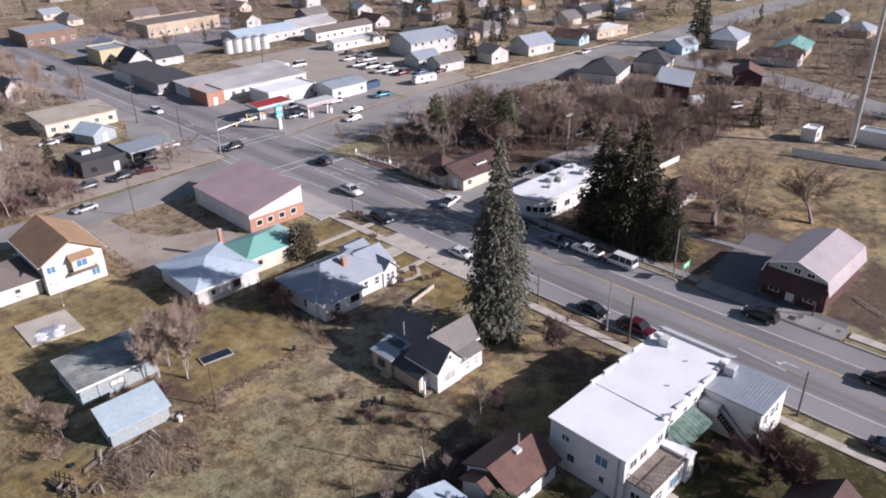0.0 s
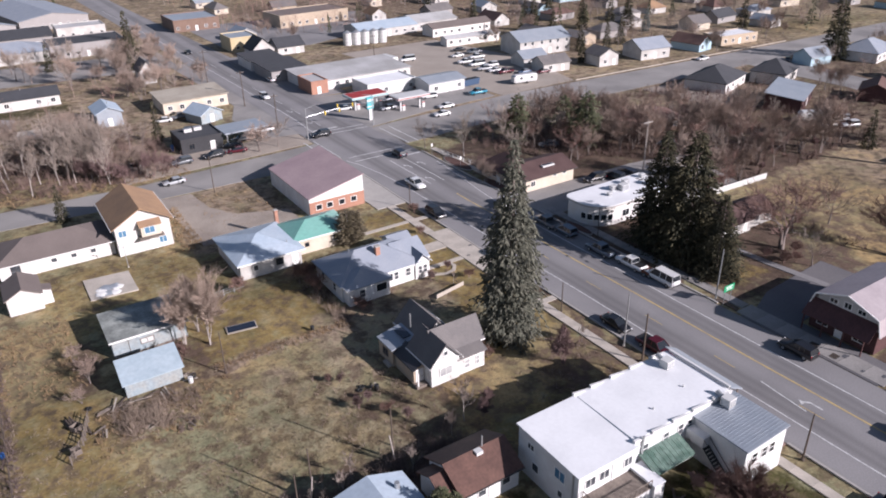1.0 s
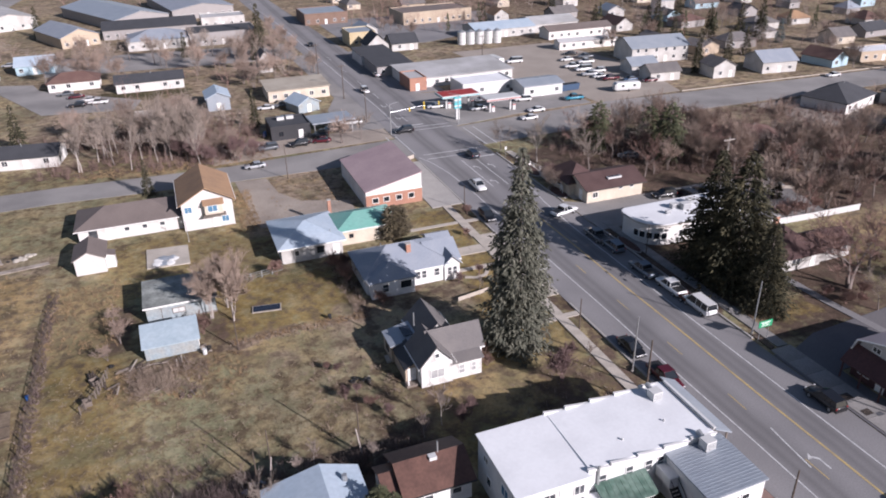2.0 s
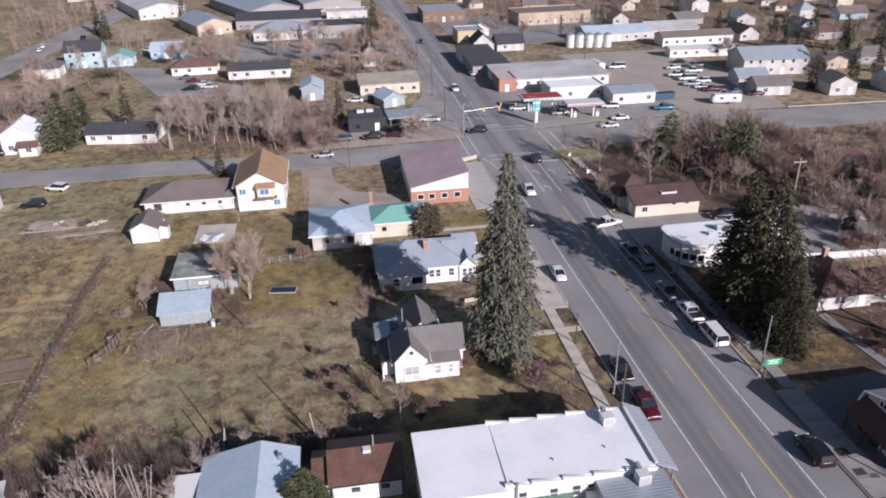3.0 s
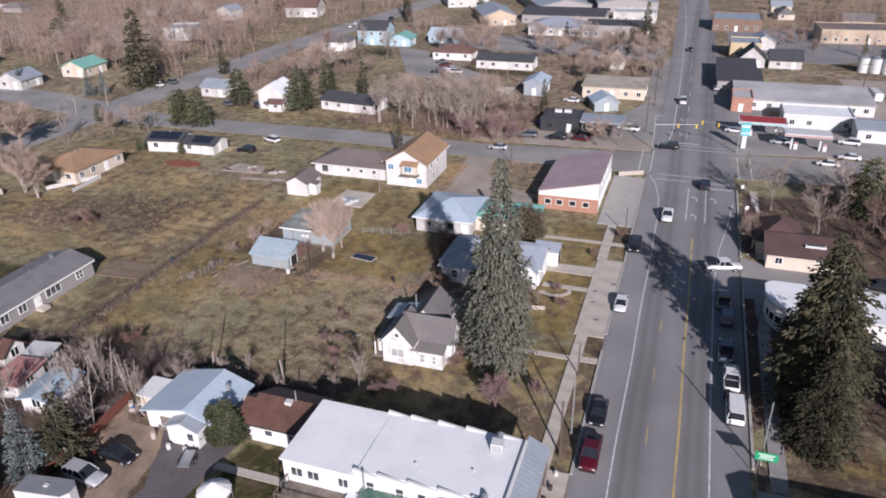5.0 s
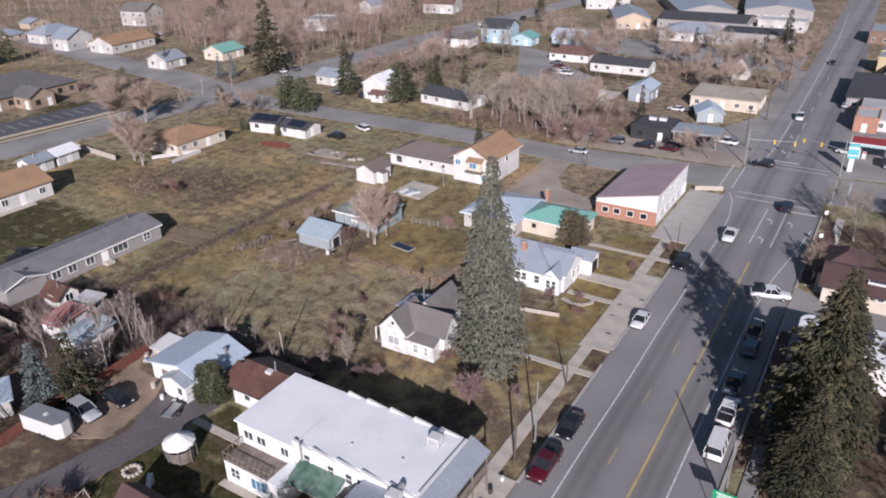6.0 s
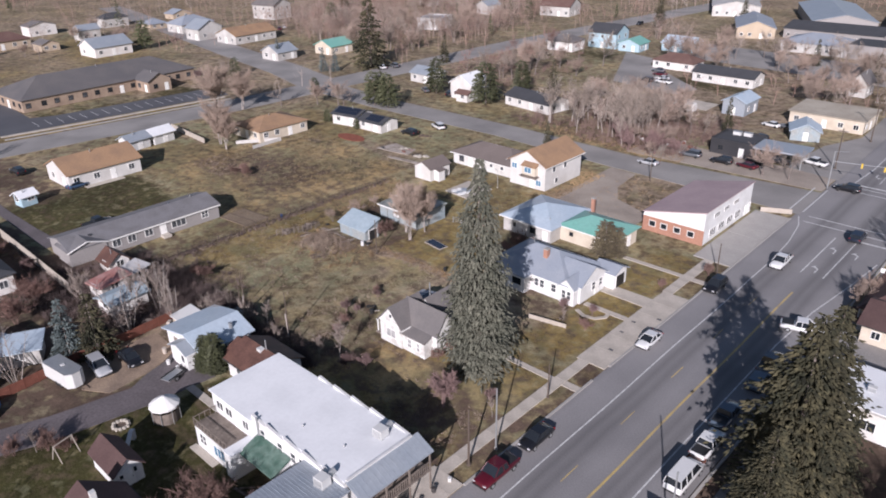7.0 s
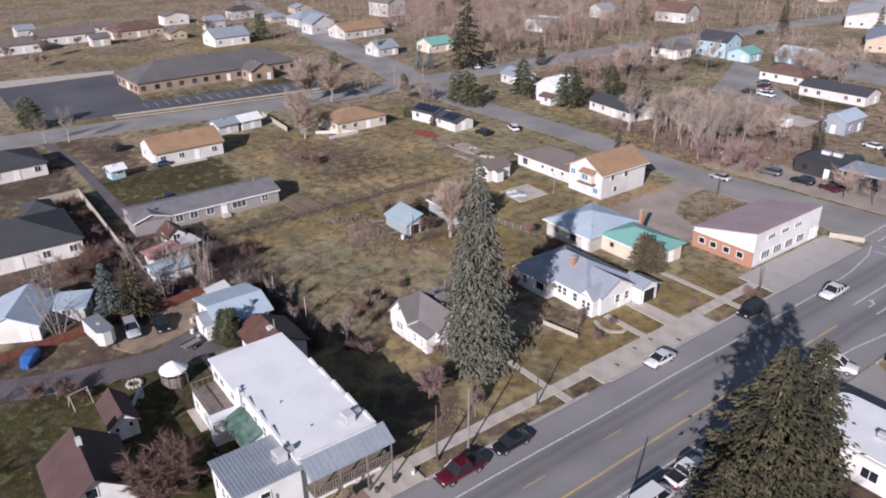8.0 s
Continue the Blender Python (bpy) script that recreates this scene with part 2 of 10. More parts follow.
BRUSH = surface("dead_brush", (0.30, 0.235, 0.185), 0.95, vary=0.3, big=0.2, small=2, tint=(0.20, 0.15, 0.12))
TWIG_BROWN = surface("brown_twigs", (0.245, 0.153, 0.13), 0.9, vary=0.15, big=0.3, small=3, spread=0.25)
TWIG_WARM = surface("warm_pink_twigs", (0.395, 0.305, 0.252), 0.9, vary=0.15, big=0.3, small=3, spread=0.12)
TWIG_DUSK = surface("dusky_twigs", (0.18, 0.112, 0.095), 0.9, vary=0.2, big=0.5, small=3)
GRAVEL_GREY = surface("grey_gravel", (0.345, 0.30, 0.26), 0.95, vary=0.18, big=0.1, small=4, bump=0.3, tint=(0.29, 0.25, 0.215))
TWIG_THIN = surface("thin_pale_twigs", (0.30, 0.245, 0.215), 0.9, vary=0.2, big=0.5, small=3)
ROOF_SHED = surface("blue_grey_sheet_roof", (0.30, 0.37, 0.42), 0.5, vary=0.08, big=0.4, small=2, tint=(0.35, 0.42, 0.47))
TWIG_RUST = surface("rusty_twigs", (0.285, 0.205, 0.17), 0.9, vary=0.15, big=0.02, small=3, tint=(0.235, 0.165, 0.142))
TWIG_ASH = surface("ashen_twigs", (0.30, 0.245, 0.22), 0.9, vary=0.15, big=0.02, small=3, tint=(0.38, 0.32, 0.29))
HEDGE = surface("purple_hedge_twigs", (0.115, 0.085, 0.082), 0.95, vary=0.3, big=0.2, small=2, tint=(0.165, 0.122, 0.113))
UNDERGROWTH = surface("undergrowth_twigs", (0.15, 0.098, 0.084), 0.95, vary=0.3, big=0.2, small=2, tint=(0.20, 0.14, 0.12))
SOIL = surface("dark_soil", (0.11, 0.08, 0.062), 0.95, vary=0.2, big=0.5, small=3, bump=0.3)
PAINTS = {
    "white": (0.72, 0.72, 0.72), "black": (0.012, 0.012, 0.015), "silver": (0.42, 0.43, 0.45), "grey": (0.12, 0.13, 0.145),
    "red": (0.085, 0.006, 0.014), "blue": (0.05, 0.09, 0.16), "slate": (0.09, 0.12, 0.16), "teal": (0.02, 0.2, 0.3), "brown": (0.10, 0.05, 0.04),
    "navy": (0.015, 0.02, 0.035), "green": (0.03, 0.2, 0.08),
}
PAINT = {k: surface("car_paint_" + k, c, 0.28, 0.1, vary=0.04, big=0.8, small=3, coat=0.6) for k, c in PAINTS.items()}
GLASS = surface("dark_glass", (0.02, 0.024, 0.03), 0.06, vary=0.1, big=0.8, small=2)
PANE = surface("window_pane", (0.045, 0.05, 0.06), 0.08, vary=0.3, big=0.7, small=2, tint=(0.10, 0.105, 0.115))
PANE_CURTAIN = surface("curtained_pane", (0.42, 0.42, 0.42), 0.15, vary=0.15, big=0.9, small=2, tint=(0.28, 0.28, 0.29))
PANE_BLUE = surface("reflecting_pane", (0.10, 0.22, 0.34), 0.08, vary=0.15, big=0.7, small=2)
RUBBER = surface("tyre_rubber", (0.02, 0.02, 0.021), 0.85, vary=0.1, big=2, small=6)
LAMP_RED = surface("tail_lamp", (0.28, 0.01, 0.012), 0.25, vary=0.05, big=2, small=6)
LAMP_CLEAR = surface("head_lamp", (0.6, 0.6, 0.62), 0.2, vary=0.05, big=2, small=6)

# ---- mesh tools ----


class Shape:
    """Vertices and faces gathered for one mesh."""

    def __init__(self):
        self.v, self.f = [], []

    def add(self, verts, faces):
        k = len(self.v)
        self.v += [tuple(p) for p in verts]
        self.f += [tuple(k + i for i in f) for f in faces]
        return self

    def box(self, x0, x1, y0, y1, z0, z1):
        p = [(x, y, z) for z in (z0, z1) for x, y in ((x0, y0), (x1, y0), (x1, y1), (x0, y1))]
        return self.add(p, [(3, 2, 1, 0), (4, 5, 6, 7), (0, 1, 5, 4), (1, 2, 6, 5), (2, 3, 7, 6), (3, 0, 4, 7)])

    def slab(self, pts, down):
        """A flat polygon (counter-clockwise from above) with a thickness straight down."""
        n = len(pts)
        low = [(x, y, z - down) for x, y, z in pts]
        sides = [(i, n + i, n + (i + 1) % n, (i + 1) % n) for i in range(n)]
        return self.add(list(pts) + low, [tuple(range(n)), tuple(range(2 * n - 1, n - 1, -1))] + sides)

    def prism(self, pts, axis, a, b):
        """A polygon in the plane across axis, drawn out from a to b."""
        n = len(pts)
        put = (lambda u, w, s: (s, u, w)) if axis == "x" else ((lambda u, w, s: (u, s, w)) if axis == "y" else (lambda u, w, s: (u, w, s)))
        verts = [put(u, w, a) for u, w in pts] + [put(u, w, b) for u, w in pts]
        sides = [(i, (i + 1) % n, n + (i + 1) % n, n + i) for i in range(n)]
        return self.add(verts, [tuple(range(n - 1, -1, -1)), tuple(range(n, 2 * n))] + sides)

    def tube(self, a, b, ra, rb, n=6, caps=False):
        a, b = Vector(a), Vector(b)
        d = (b - a).normalized()
        u = d.orthogonal().normalized()
        w = d.cross(u)
        ring = [(math.cos(2 * math.pi * i / n), math.sin(2 * math.pi * i / n)) for i in range(n)]
        verts = [a + (u * c + w * s) * ra for c, s in ring] + [b + (u * c + w * s) * rb for c, s in ring]
        faces = [(i, (i + 1) % n, n + (i + 1) % n, n + i) for i in range(n)]
        if caps:
            faces += [tuple(range(n - 1, -1, -1)), tuple(range(n, 2 * n))]
        return self.add(verts, faces)

    def mesh(self, name, material, smooth=False):
        me = bpy.data.meshes.new(name)
        me.from_pydata(self.v, [], self.f)
        me.materials.append(material)
        if smooth:
            me.shade_smooth()
        return me


def part(name, shape, material, parent, label="", at=None, smooth=False):
    """One mesh object under a thing or a part. shape: a Shape, or a finished mesh."""
    ob = new(name, shape if isinstance(shape, bpy.types.Mesh) else shape.mesh(name, material, smooth))
    ob.parent = parent
    if at is not None:
        ob.matrix_basis = at
    return tagged(ob, label)


def site(x, y):
    """The true place of a point of the town plan, which is drawn too tight in the far west and north; works on numbers and on arrays."""
    west = np.clip(-42 - x, 0, 220) / 100
    up = np.clip(y + 20, 0, 320) / 100
    north = np.clip(y - 70, 0, 230) / 100
    east = np.clip((60 - x) / 40, 0, 1)
    return x - 12.6 * west - 8.9 * west**2 - 7.7 * west * north - 1.5 * north * east, y + 2.8 * west + 12.2 * west * up + 6.5 * north * east


def stretch(x, y):
    """How much larger than drawn the plan lies there."""
    p = site(x, y)
    return max(1.0, math.hypot(p[0], p[1] + 70) / math.hypot(x, y + 70))


def settle(shape):
    """Lays a shape of the plan out on the ground."""
    shape.v = [(*map(float, site(x, y)), z) for x, y, z in shape.v]
    return shape


def thing(name, label, category, x, y, z=0.0, rz=0.0, group="", kind="", size=1.0):
    ob = new(name)
    ob.matrix_basis = pose(*site(x, y), z, 0, 0, rz) @ Matrix.Scale(size, 4)
    return tagged(ob, label, category, group, kind)


def solid(name, shape, material, label, category, group="", kind="", smooth=False, at=None):
    """A thing that is one mesh."""
    ob = new(name, (shape if at is not None else settle(shape)).mesh(name, material, smooth))
    if at is not None:
        ob.matrix_basis = pose(*site(*at.translation.xy), at.translation.z) @ at.to_3x3().to_4x4()
    return tagged(ob, label, category, group, kind)


# ---- ground ----


def patchy(x, y, size, seed):
    """Smooth noise from 0 to 1 over arrays of places."""
    rng = np.random.RandomState(seed)
    total, weight = np.zeros_like(x), 0.0
    for octave in range(4):
        grid = rng.rand(64, 64)
        u, v = x / size * 2**octave + 7.3 * octave, y / size * 2**octave + 3.1 * octave
        i, j = np.floor(u).astype(int), np.floor(v).astype(int)
        a, b = u - i, v - j
        a, b = a * a * (3 - 2 * a), b * b * (3 - 2 * b)
        g = lambda p, q: grid[p % 64, q % 64]
        total += 0.55**octave * ((g(i, j) * (1 - a) + g(i + 1, j) * a) * (1 - b) + (g(i, j + 1) * (1 - a) + g(i + 1, j + 1) * a) * b)
        weight += 0.55**octave
    return total / weight


def spaced(low, high, near_low, near_high, step):
    mid = list(np.arange(near_low, near_high + step / 2, step))
    left, right, s = [], [], step
    while near_low - sum(left) > low:
        s *= 1.16
        left.append(s)
    s = step
    while near_high + sum(right) < high:
        s *= 1.16
        right.append(s)
    lo = [near_low - sum(left[: i + 1]) for i in range(len(left))][::-1]
    hi = [near_high + sum(right[: i + 1]) for i in range(len(right))]
    return np.array(lo + mid + hi)


# zones of the ground: kind, x from, x to, y from, y to, strength, softness in metres
# dark: bare soil and litter, also shade painted under firs and by the alley
ZONES = [
    ("lawn", -18, 6.5, -21, 4, 0.65, 1.5), ("lawn", -3, 6, 6, 44, 0.8, 1.0), ("lawn", -39, -18, 14, 31, 0.75, 2.0), ("lawn", -54, -28, 31, 52, 0.6, 2.0),
    ("turf", -32, 6, -62, -32, 0.95, 1.5), ("lawn", -60, -50, -12, 34, 0.7, 3.0), ("turf", -98, -72, -25, 0, 0.8, 1.5), ("lawn", -64, -48, -18, 8, 0.4, 3.0),
    ("lawn", -240, -190, -60, 60, 0.75, 3.0), ("lawn", -120, -86, 4, 16, 0.5, 2.0), ("lawn", -110, -84, 42, 56, 0.55, 2.0), ("lawn", -100, -50, 86, 97, 0.35, 2.0),
    ("lawn", 35, 43, -11.5, -5.5, 0.9, 1.0), ("turf", -152, -144, 2, 46, 0.9, 0.8), ("lawn", -142, -132, -50, 46, 0.9, 0.5), ("turf", -56, -32, 152, 160, 0.8, 1.0),
    ("turf", -112, -84, 164, 174, 0.8, 1.5), ("lawn", 100, 190, 98, 118, 0.45, 2.0), ("turf", -26, -17, -32, -25, 0.9, 0.6), ("lawn", -27, 2, -21, -14, 0.4, 2.0),
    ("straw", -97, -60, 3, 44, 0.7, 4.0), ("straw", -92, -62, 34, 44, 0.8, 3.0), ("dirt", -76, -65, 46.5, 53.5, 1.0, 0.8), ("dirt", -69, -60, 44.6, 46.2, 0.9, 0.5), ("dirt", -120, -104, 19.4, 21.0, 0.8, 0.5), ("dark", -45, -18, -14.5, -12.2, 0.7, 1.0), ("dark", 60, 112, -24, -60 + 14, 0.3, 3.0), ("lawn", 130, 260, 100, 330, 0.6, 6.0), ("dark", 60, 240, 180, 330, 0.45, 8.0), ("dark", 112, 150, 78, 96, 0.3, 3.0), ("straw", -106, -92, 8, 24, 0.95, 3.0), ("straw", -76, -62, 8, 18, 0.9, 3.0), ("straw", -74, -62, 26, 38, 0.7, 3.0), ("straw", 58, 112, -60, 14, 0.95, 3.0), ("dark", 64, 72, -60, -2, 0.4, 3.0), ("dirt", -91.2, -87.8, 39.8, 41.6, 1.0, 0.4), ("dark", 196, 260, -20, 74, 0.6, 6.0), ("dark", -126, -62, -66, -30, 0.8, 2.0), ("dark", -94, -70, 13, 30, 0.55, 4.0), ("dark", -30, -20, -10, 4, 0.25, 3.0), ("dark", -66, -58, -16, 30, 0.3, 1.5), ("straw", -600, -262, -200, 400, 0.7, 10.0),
    ("straw", -34, -26, 50, 72, 0.9, 2.0), ("straw", -24, -9, 56, 76, 0.4, 1.5), ("dirt", -24, -9, 56, 76, 0.9, 1.5), ("straw", -60, -20, 86, 100, 0.6, 3.0), ("straw", -18, 6, -14, -4, 0.8, 2.0),
    ("straw", -59, -52, 26, 38, 0.9, 2.0), ("straw", -44, -28, 7, 14, 0.8, 2.0), ("straw", -60, -52, 16, 27, 0.8, 2.0), ("straw", 8, 10.5, -40, 45, 0.5, 0.4), ("straw", -140, -100, -30, 6, 0.3, 3.0),
    ("dirt", -30, -12, 47, 60, 0.85, 2.0), ("dirt", -45, -33, -38, -23, 0.9, 1.0), ("dirt", 46, 106, 96, 180, 0.9, 4.0), ("dirt", -32, 6, 88, 98, 0.7, 2.0),
    ("dirt", -24, -18, 2, 10, 0.55, 3.0), ("dirt", -34, -29, 5, 9, 0.6, 1.5), ("dirt", -24, -2, 9, 18, 0.6, 1.5), ("dirt", -70, -20, 104, 150, 0.85, 4.0), ("dirt", -60, 8, 150, 185, 0.7, 4.0), ("dirt", -39, -18, 12.2, 14.6, 0.95, 0.8),
    ("dirt", -112, -104, -60, -22, 0.75, 1.5), ("dirt", -80, -60, 46, 51, 0.7, 1.5), ("dirt", -70, 10, 185, 330, 0.6, 4.0),
    ("dirt", 28, 130, 180, 330, 0.5, 5.0), ("dirt", -118, -96, -34, -8, 0.5, 2.0), ("dirt", 100, 118, -18, 2, 0.8, 1.0),
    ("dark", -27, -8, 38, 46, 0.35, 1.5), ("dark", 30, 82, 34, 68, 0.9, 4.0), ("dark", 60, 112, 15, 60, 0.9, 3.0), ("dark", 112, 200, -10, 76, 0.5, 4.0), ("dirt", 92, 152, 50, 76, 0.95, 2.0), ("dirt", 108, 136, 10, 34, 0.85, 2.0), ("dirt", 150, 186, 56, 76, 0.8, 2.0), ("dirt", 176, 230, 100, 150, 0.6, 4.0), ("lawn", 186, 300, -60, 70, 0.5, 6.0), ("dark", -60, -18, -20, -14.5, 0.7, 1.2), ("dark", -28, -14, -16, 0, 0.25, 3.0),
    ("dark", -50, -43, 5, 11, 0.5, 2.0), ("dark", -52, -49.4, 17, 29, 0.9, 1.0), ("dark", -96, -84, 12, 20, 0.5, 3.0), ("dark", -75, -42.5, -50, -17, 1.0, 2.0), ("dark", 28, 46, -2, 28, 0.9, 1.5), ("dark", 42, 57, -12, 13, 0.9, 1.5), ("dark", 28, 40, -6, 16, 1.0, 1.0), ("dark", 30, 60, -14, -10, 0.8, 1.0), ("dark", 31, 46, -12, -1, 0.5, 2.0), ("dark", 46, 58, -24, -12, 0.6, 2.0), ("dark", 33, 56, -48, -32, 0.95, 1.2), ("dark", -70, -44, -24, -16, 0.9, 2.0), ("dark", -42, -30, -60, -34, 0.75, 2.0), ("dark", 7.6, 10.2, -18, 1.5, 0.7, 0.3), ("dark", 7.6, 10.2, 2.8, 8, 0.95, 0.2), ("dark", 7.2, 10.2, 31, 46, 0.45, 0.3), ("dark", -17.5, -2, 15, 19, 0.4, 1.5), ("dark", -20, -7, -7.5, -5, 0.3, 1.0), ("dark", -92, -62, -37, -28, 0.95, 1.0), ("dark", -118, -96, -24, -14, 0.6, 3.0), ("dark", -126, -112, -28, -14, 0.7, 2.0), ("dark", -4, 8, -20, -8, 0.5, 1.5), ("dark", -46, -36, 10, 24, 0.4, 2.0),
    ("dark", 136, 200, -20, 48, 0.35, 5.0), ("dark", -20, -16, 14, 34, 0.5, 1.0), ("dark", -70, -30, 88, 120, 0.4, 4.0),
]
gx, gy = spaced(-2600, 2600, -112, 62, 0.8), spaced(-2600, 2600, -66, 100, 0.8)
X, Y = np.meshgrid(gx, gy, indexing="ij")
WX, WY = X + 5 * (patchy(X, Y, 9, 1) - 0.5), Y + 5 * (patchy(X, Y, 9, 2) - 0.5)
layer = {k: np.zeros_like(X) for k in ("lawn", "straw", "dirt", "dark", "turf")}
for kind_of, xa, xb, ya, yb, strength, soft in ZONES:
    inside = np.minimum.reduce([WX - xa, xb - WX, WY - ya, yb - WY]) / soft
    layer[kind_of] = np.maximum(layer[kind_of], strength * np.clip(inside + 0.5, 0, 1))
# mottle the dark layer, soil and painted shade alike
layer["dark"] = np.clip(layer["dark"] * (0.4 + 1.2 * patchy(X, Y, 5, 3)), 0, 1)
layer["straw"] = np.clip(layer["straw"] * (0.2 + 1.6 * patchy(X, Y, 12, 4)), 0, 1)
layer["dirt"] = np.clip(layer["dirt"] + 0.5 * np.clip(patchy(X, Y, 14, 5) - 0.6, 0, 1), 0, 1)
far = np.clip((np.hypot(X, Y - 20) - 190) / 200, 0, 1)
town = np.clip((np.hypot(X + 20, Y - 10) - 85) / 30, 0, 1)
layer["dirt"] = np.maximum(layer["dirt"], town * np.clip(2.4 * patchy(X, Y, 26, 8) - 0.5, 0, 0.95))
layer["straw"] = np.maximum(layer["straw"], far * np.clip(1.6 * patchy(X, Y, 160, 6) - 0.4, 0, 1))
Z = -0.03 - 0.05 * patchy(X, Y, 4, 7) * (1 - far)
nx, ny = X.shape
index = np.arange(nx * ny).reshape(nx, ny)
quads = np.stack([index[:-1, :-1], index[1:, :-1], index[1:, 1:], index[:-1, 1:]], -1).reshape(-1, 4)
gm = bpy.data.meshes.new("ground")
gm.from_pydata(np.stack([*site(X, Y), Z], -1).reshape(-1, 3).tolist(), [], quads.tolist())
cover = gm.color_attributes.new("cover", "FLOAT_COLOR", "POINT")
cover.data.foreach_set("color", np.stack([layer[k] for k in ("lawn", "straw", "dirt", "dark")], -1).astype(np.float32).ravel())
turfed = gm.attributes.new("turf", "FLOAT", "POINT")
turfed.data.foreach_set("value", layer["turf"].astype(np.float32).ravel())
gm.shade_smooth()


def ground_material():
    m = bpy.data.materials.new("winter_ground")
    m.use_nodes = True
    nt, n = m.node_tree, m.node_tree.nodes
    b = n["Principled BSDF"]
    b.inputs["Roughness"].default_value = 0.95
    b.inputs["Specular IOR Level"].default_value = 0.15
    at = n.new("ShaderNodeAttribute")
    at.attribute_name = "cover"
    split = n.new("ShaderNodeSeparateColor")
    nt.links.new(at.outputs["Color"], split.inputs[0])
    tc = n.new("ShaderNodeTexCoord")

    def noise_of(scale, detail, low, high):
        t, r = n.new("ShaderNodeTexNoise"), n.new("ShaderNodeMapRange")
        t.inputs["Scale"].default_value, t.inputs["Detail"].default_value = scale, detail
        t.inputs["Roughness"].default_value = 0.65
        nt.links.new(tc.outputs["Object"], t.inputs["Vector"])
        r.inputs[1].default_value, r.inputs[2].default_value = low, high
        nt.links.new(t.outputs["Fac"], r.inputs[0])
        return r.outputs[0]

    def blend(fac, a, c):
        k = n.new("ShaderNodeMix")
        k.data_type = "RGBA"
        for value, socket in ((fac, k.inputs[0]), (a, k.inputs[6]), (c, k.inputs[7])):
            if isinstance(value, tuple):
                socket.default_value = (*value, 1)
            else:
                nt.links.new(value, socket)
        return k.outputs[2]

    def shaken(fac, shake):
        a = n.new("ShaderNodeMath")
        a.operation = "MULTIPLY_ADD"
        nt.links.new(shake, a.inputs[0])
        a.inputs[1].default_value = 0.9
        nt.links.new(fac, a.inputs[2])
        c = n.new("ShaderNodeMapRange")
        c.inputs[1].default_value, c.inputs[2].default_value = 0.45, 1.25
        nt.links.new(a.outputs[0], c.inputs[0])
        return c.outputs[0]

    def half(fac, k):
        a = n.new("ShaderNodeMath")
        a.operation = "MULTIPLY"
        nt.links.new(fac, a.inputs[0])
        a.inputs[1].default_value = k
        return a.outputs[0]

    coarse, mid, fine = noise_of(0.075, 7, 0.40, 0.60), noise_of(0.45, 6, 0.36, 0.64), noise_of(3.2, 5, 0.3, 0.7)
    patch, tuft = noise_of(0.2, 6, 0.50, 0.60), noise_of(1.3, 5, 0.52, 0.62)
    hue, dry = noise_of(0.055, 6, 0.45, 0.55), noise_of(0.12, 6, 0.50, 0.58)
    base = blend(coarse, (0.252, 0.232, 0.148), (0.33, 0.28, 0.19))
    base = blend(half(hue, 0.8), base, (0.225, 0.225, 0.14))
    base = blend(half(dry, 0.6), base, (0.36, 0.275, 0.16))
    base = blend(half(mid, 0.5), base, (0.195, 0.172, 0.098))
    base = blend(half(patch, 0.4), base, (0.125, 0.095, 0.064))
    base = blend(half(tuft, 0.35), base, (0.10, 0.078, 0.053))
    lawn = blend(mid, (0.175, 0.135, 0.06), (0.262, 0.185, 0.083))
    lawn = blend(half(coarse, 0.6), lawn, (0.25, 0.18, 0.07))
    lawn = blend(half(patch, 0.5), lawn, (0.10, 0.088, 0.04))
    straw = blend(mid, (0.40, 0.29, 0.155), (0.27, 0.195, 0.11))
    straw = blend(half(hue, 0.7), straw, (0.185, 0.165, 0.10))
    straw = blend(half(patch, 0.6), straw, (0.14, 0.108, 0.066))
    dirt = blend(mid, (0.30, 0.235, 0.175), (0.22, 0.17, 0.13))
    # dark brown of bare soil, which also serves as painted shade
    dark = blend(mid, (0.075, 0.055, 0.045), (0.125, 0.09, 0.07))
    out = blend(shaken(split.outputs[0], mid), base, lawn)
    green = n.new("ShaderNodeAttribute")
    green.attribute_name = "turf"
    turf = blend(mid, (0.037, 0.037, 0.015), (0.064, 0.058, 0.025))
    out = blend(shaken(split.outputs[1], mid), out, straw)
    out = blend(shaken(split.outputs[2], mid), out, dirt)
    gold = noise_of(0.16, 6, 0.52, 0.60)
    sage = noise_of(0.21, 5, 0.52, 0.60)
    out = blend(half(gold, 0.30), out, (0.36, 0.275, 0.15))
    out = blend(half(sage, 0.4), out, (0.155, 0.15, 0.088))
    out = blend(shaken(green.outputs["Fac"], mid), out, turf)
    # lays dark soil and the painted shade over the other covers
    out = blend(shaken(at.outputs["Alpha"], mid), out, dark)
    tone = n.new("ShaderNodeHueSaturation")
    total = None
    for fac, amount in ((fine, 0.38), (noise_of(1.1, 5, 0.38, 0.62), 0.22), (noise_of(0.3, 5, 0.40, 0.60), 0.22), (noise_of(0.05, 5, 0.44, 0.56), 0.34)):
        k = n.new("ShaderNodeMath")
        k.operation = "MULTIPLY_ADD"
        nt.links.new(fac, k.inputs[0])
        k.inputs[1].default_value = amount
        if total:
            nt.links.new(total, k.inputs[2])
        else:
            k.inputs[2].default_value = 0.46
        total = k.outputs[0]
    nt.links.new(total, tone.inputs["Value"])
    tone.inputs["Saturation"].default_value = 1.06
    nt.links.new(out, tone.inputs["Color"])
    nt.links.new(tone.outputs[0], b.inputs["Base Color"])
    bp = n.new("ShaderNodeBump")
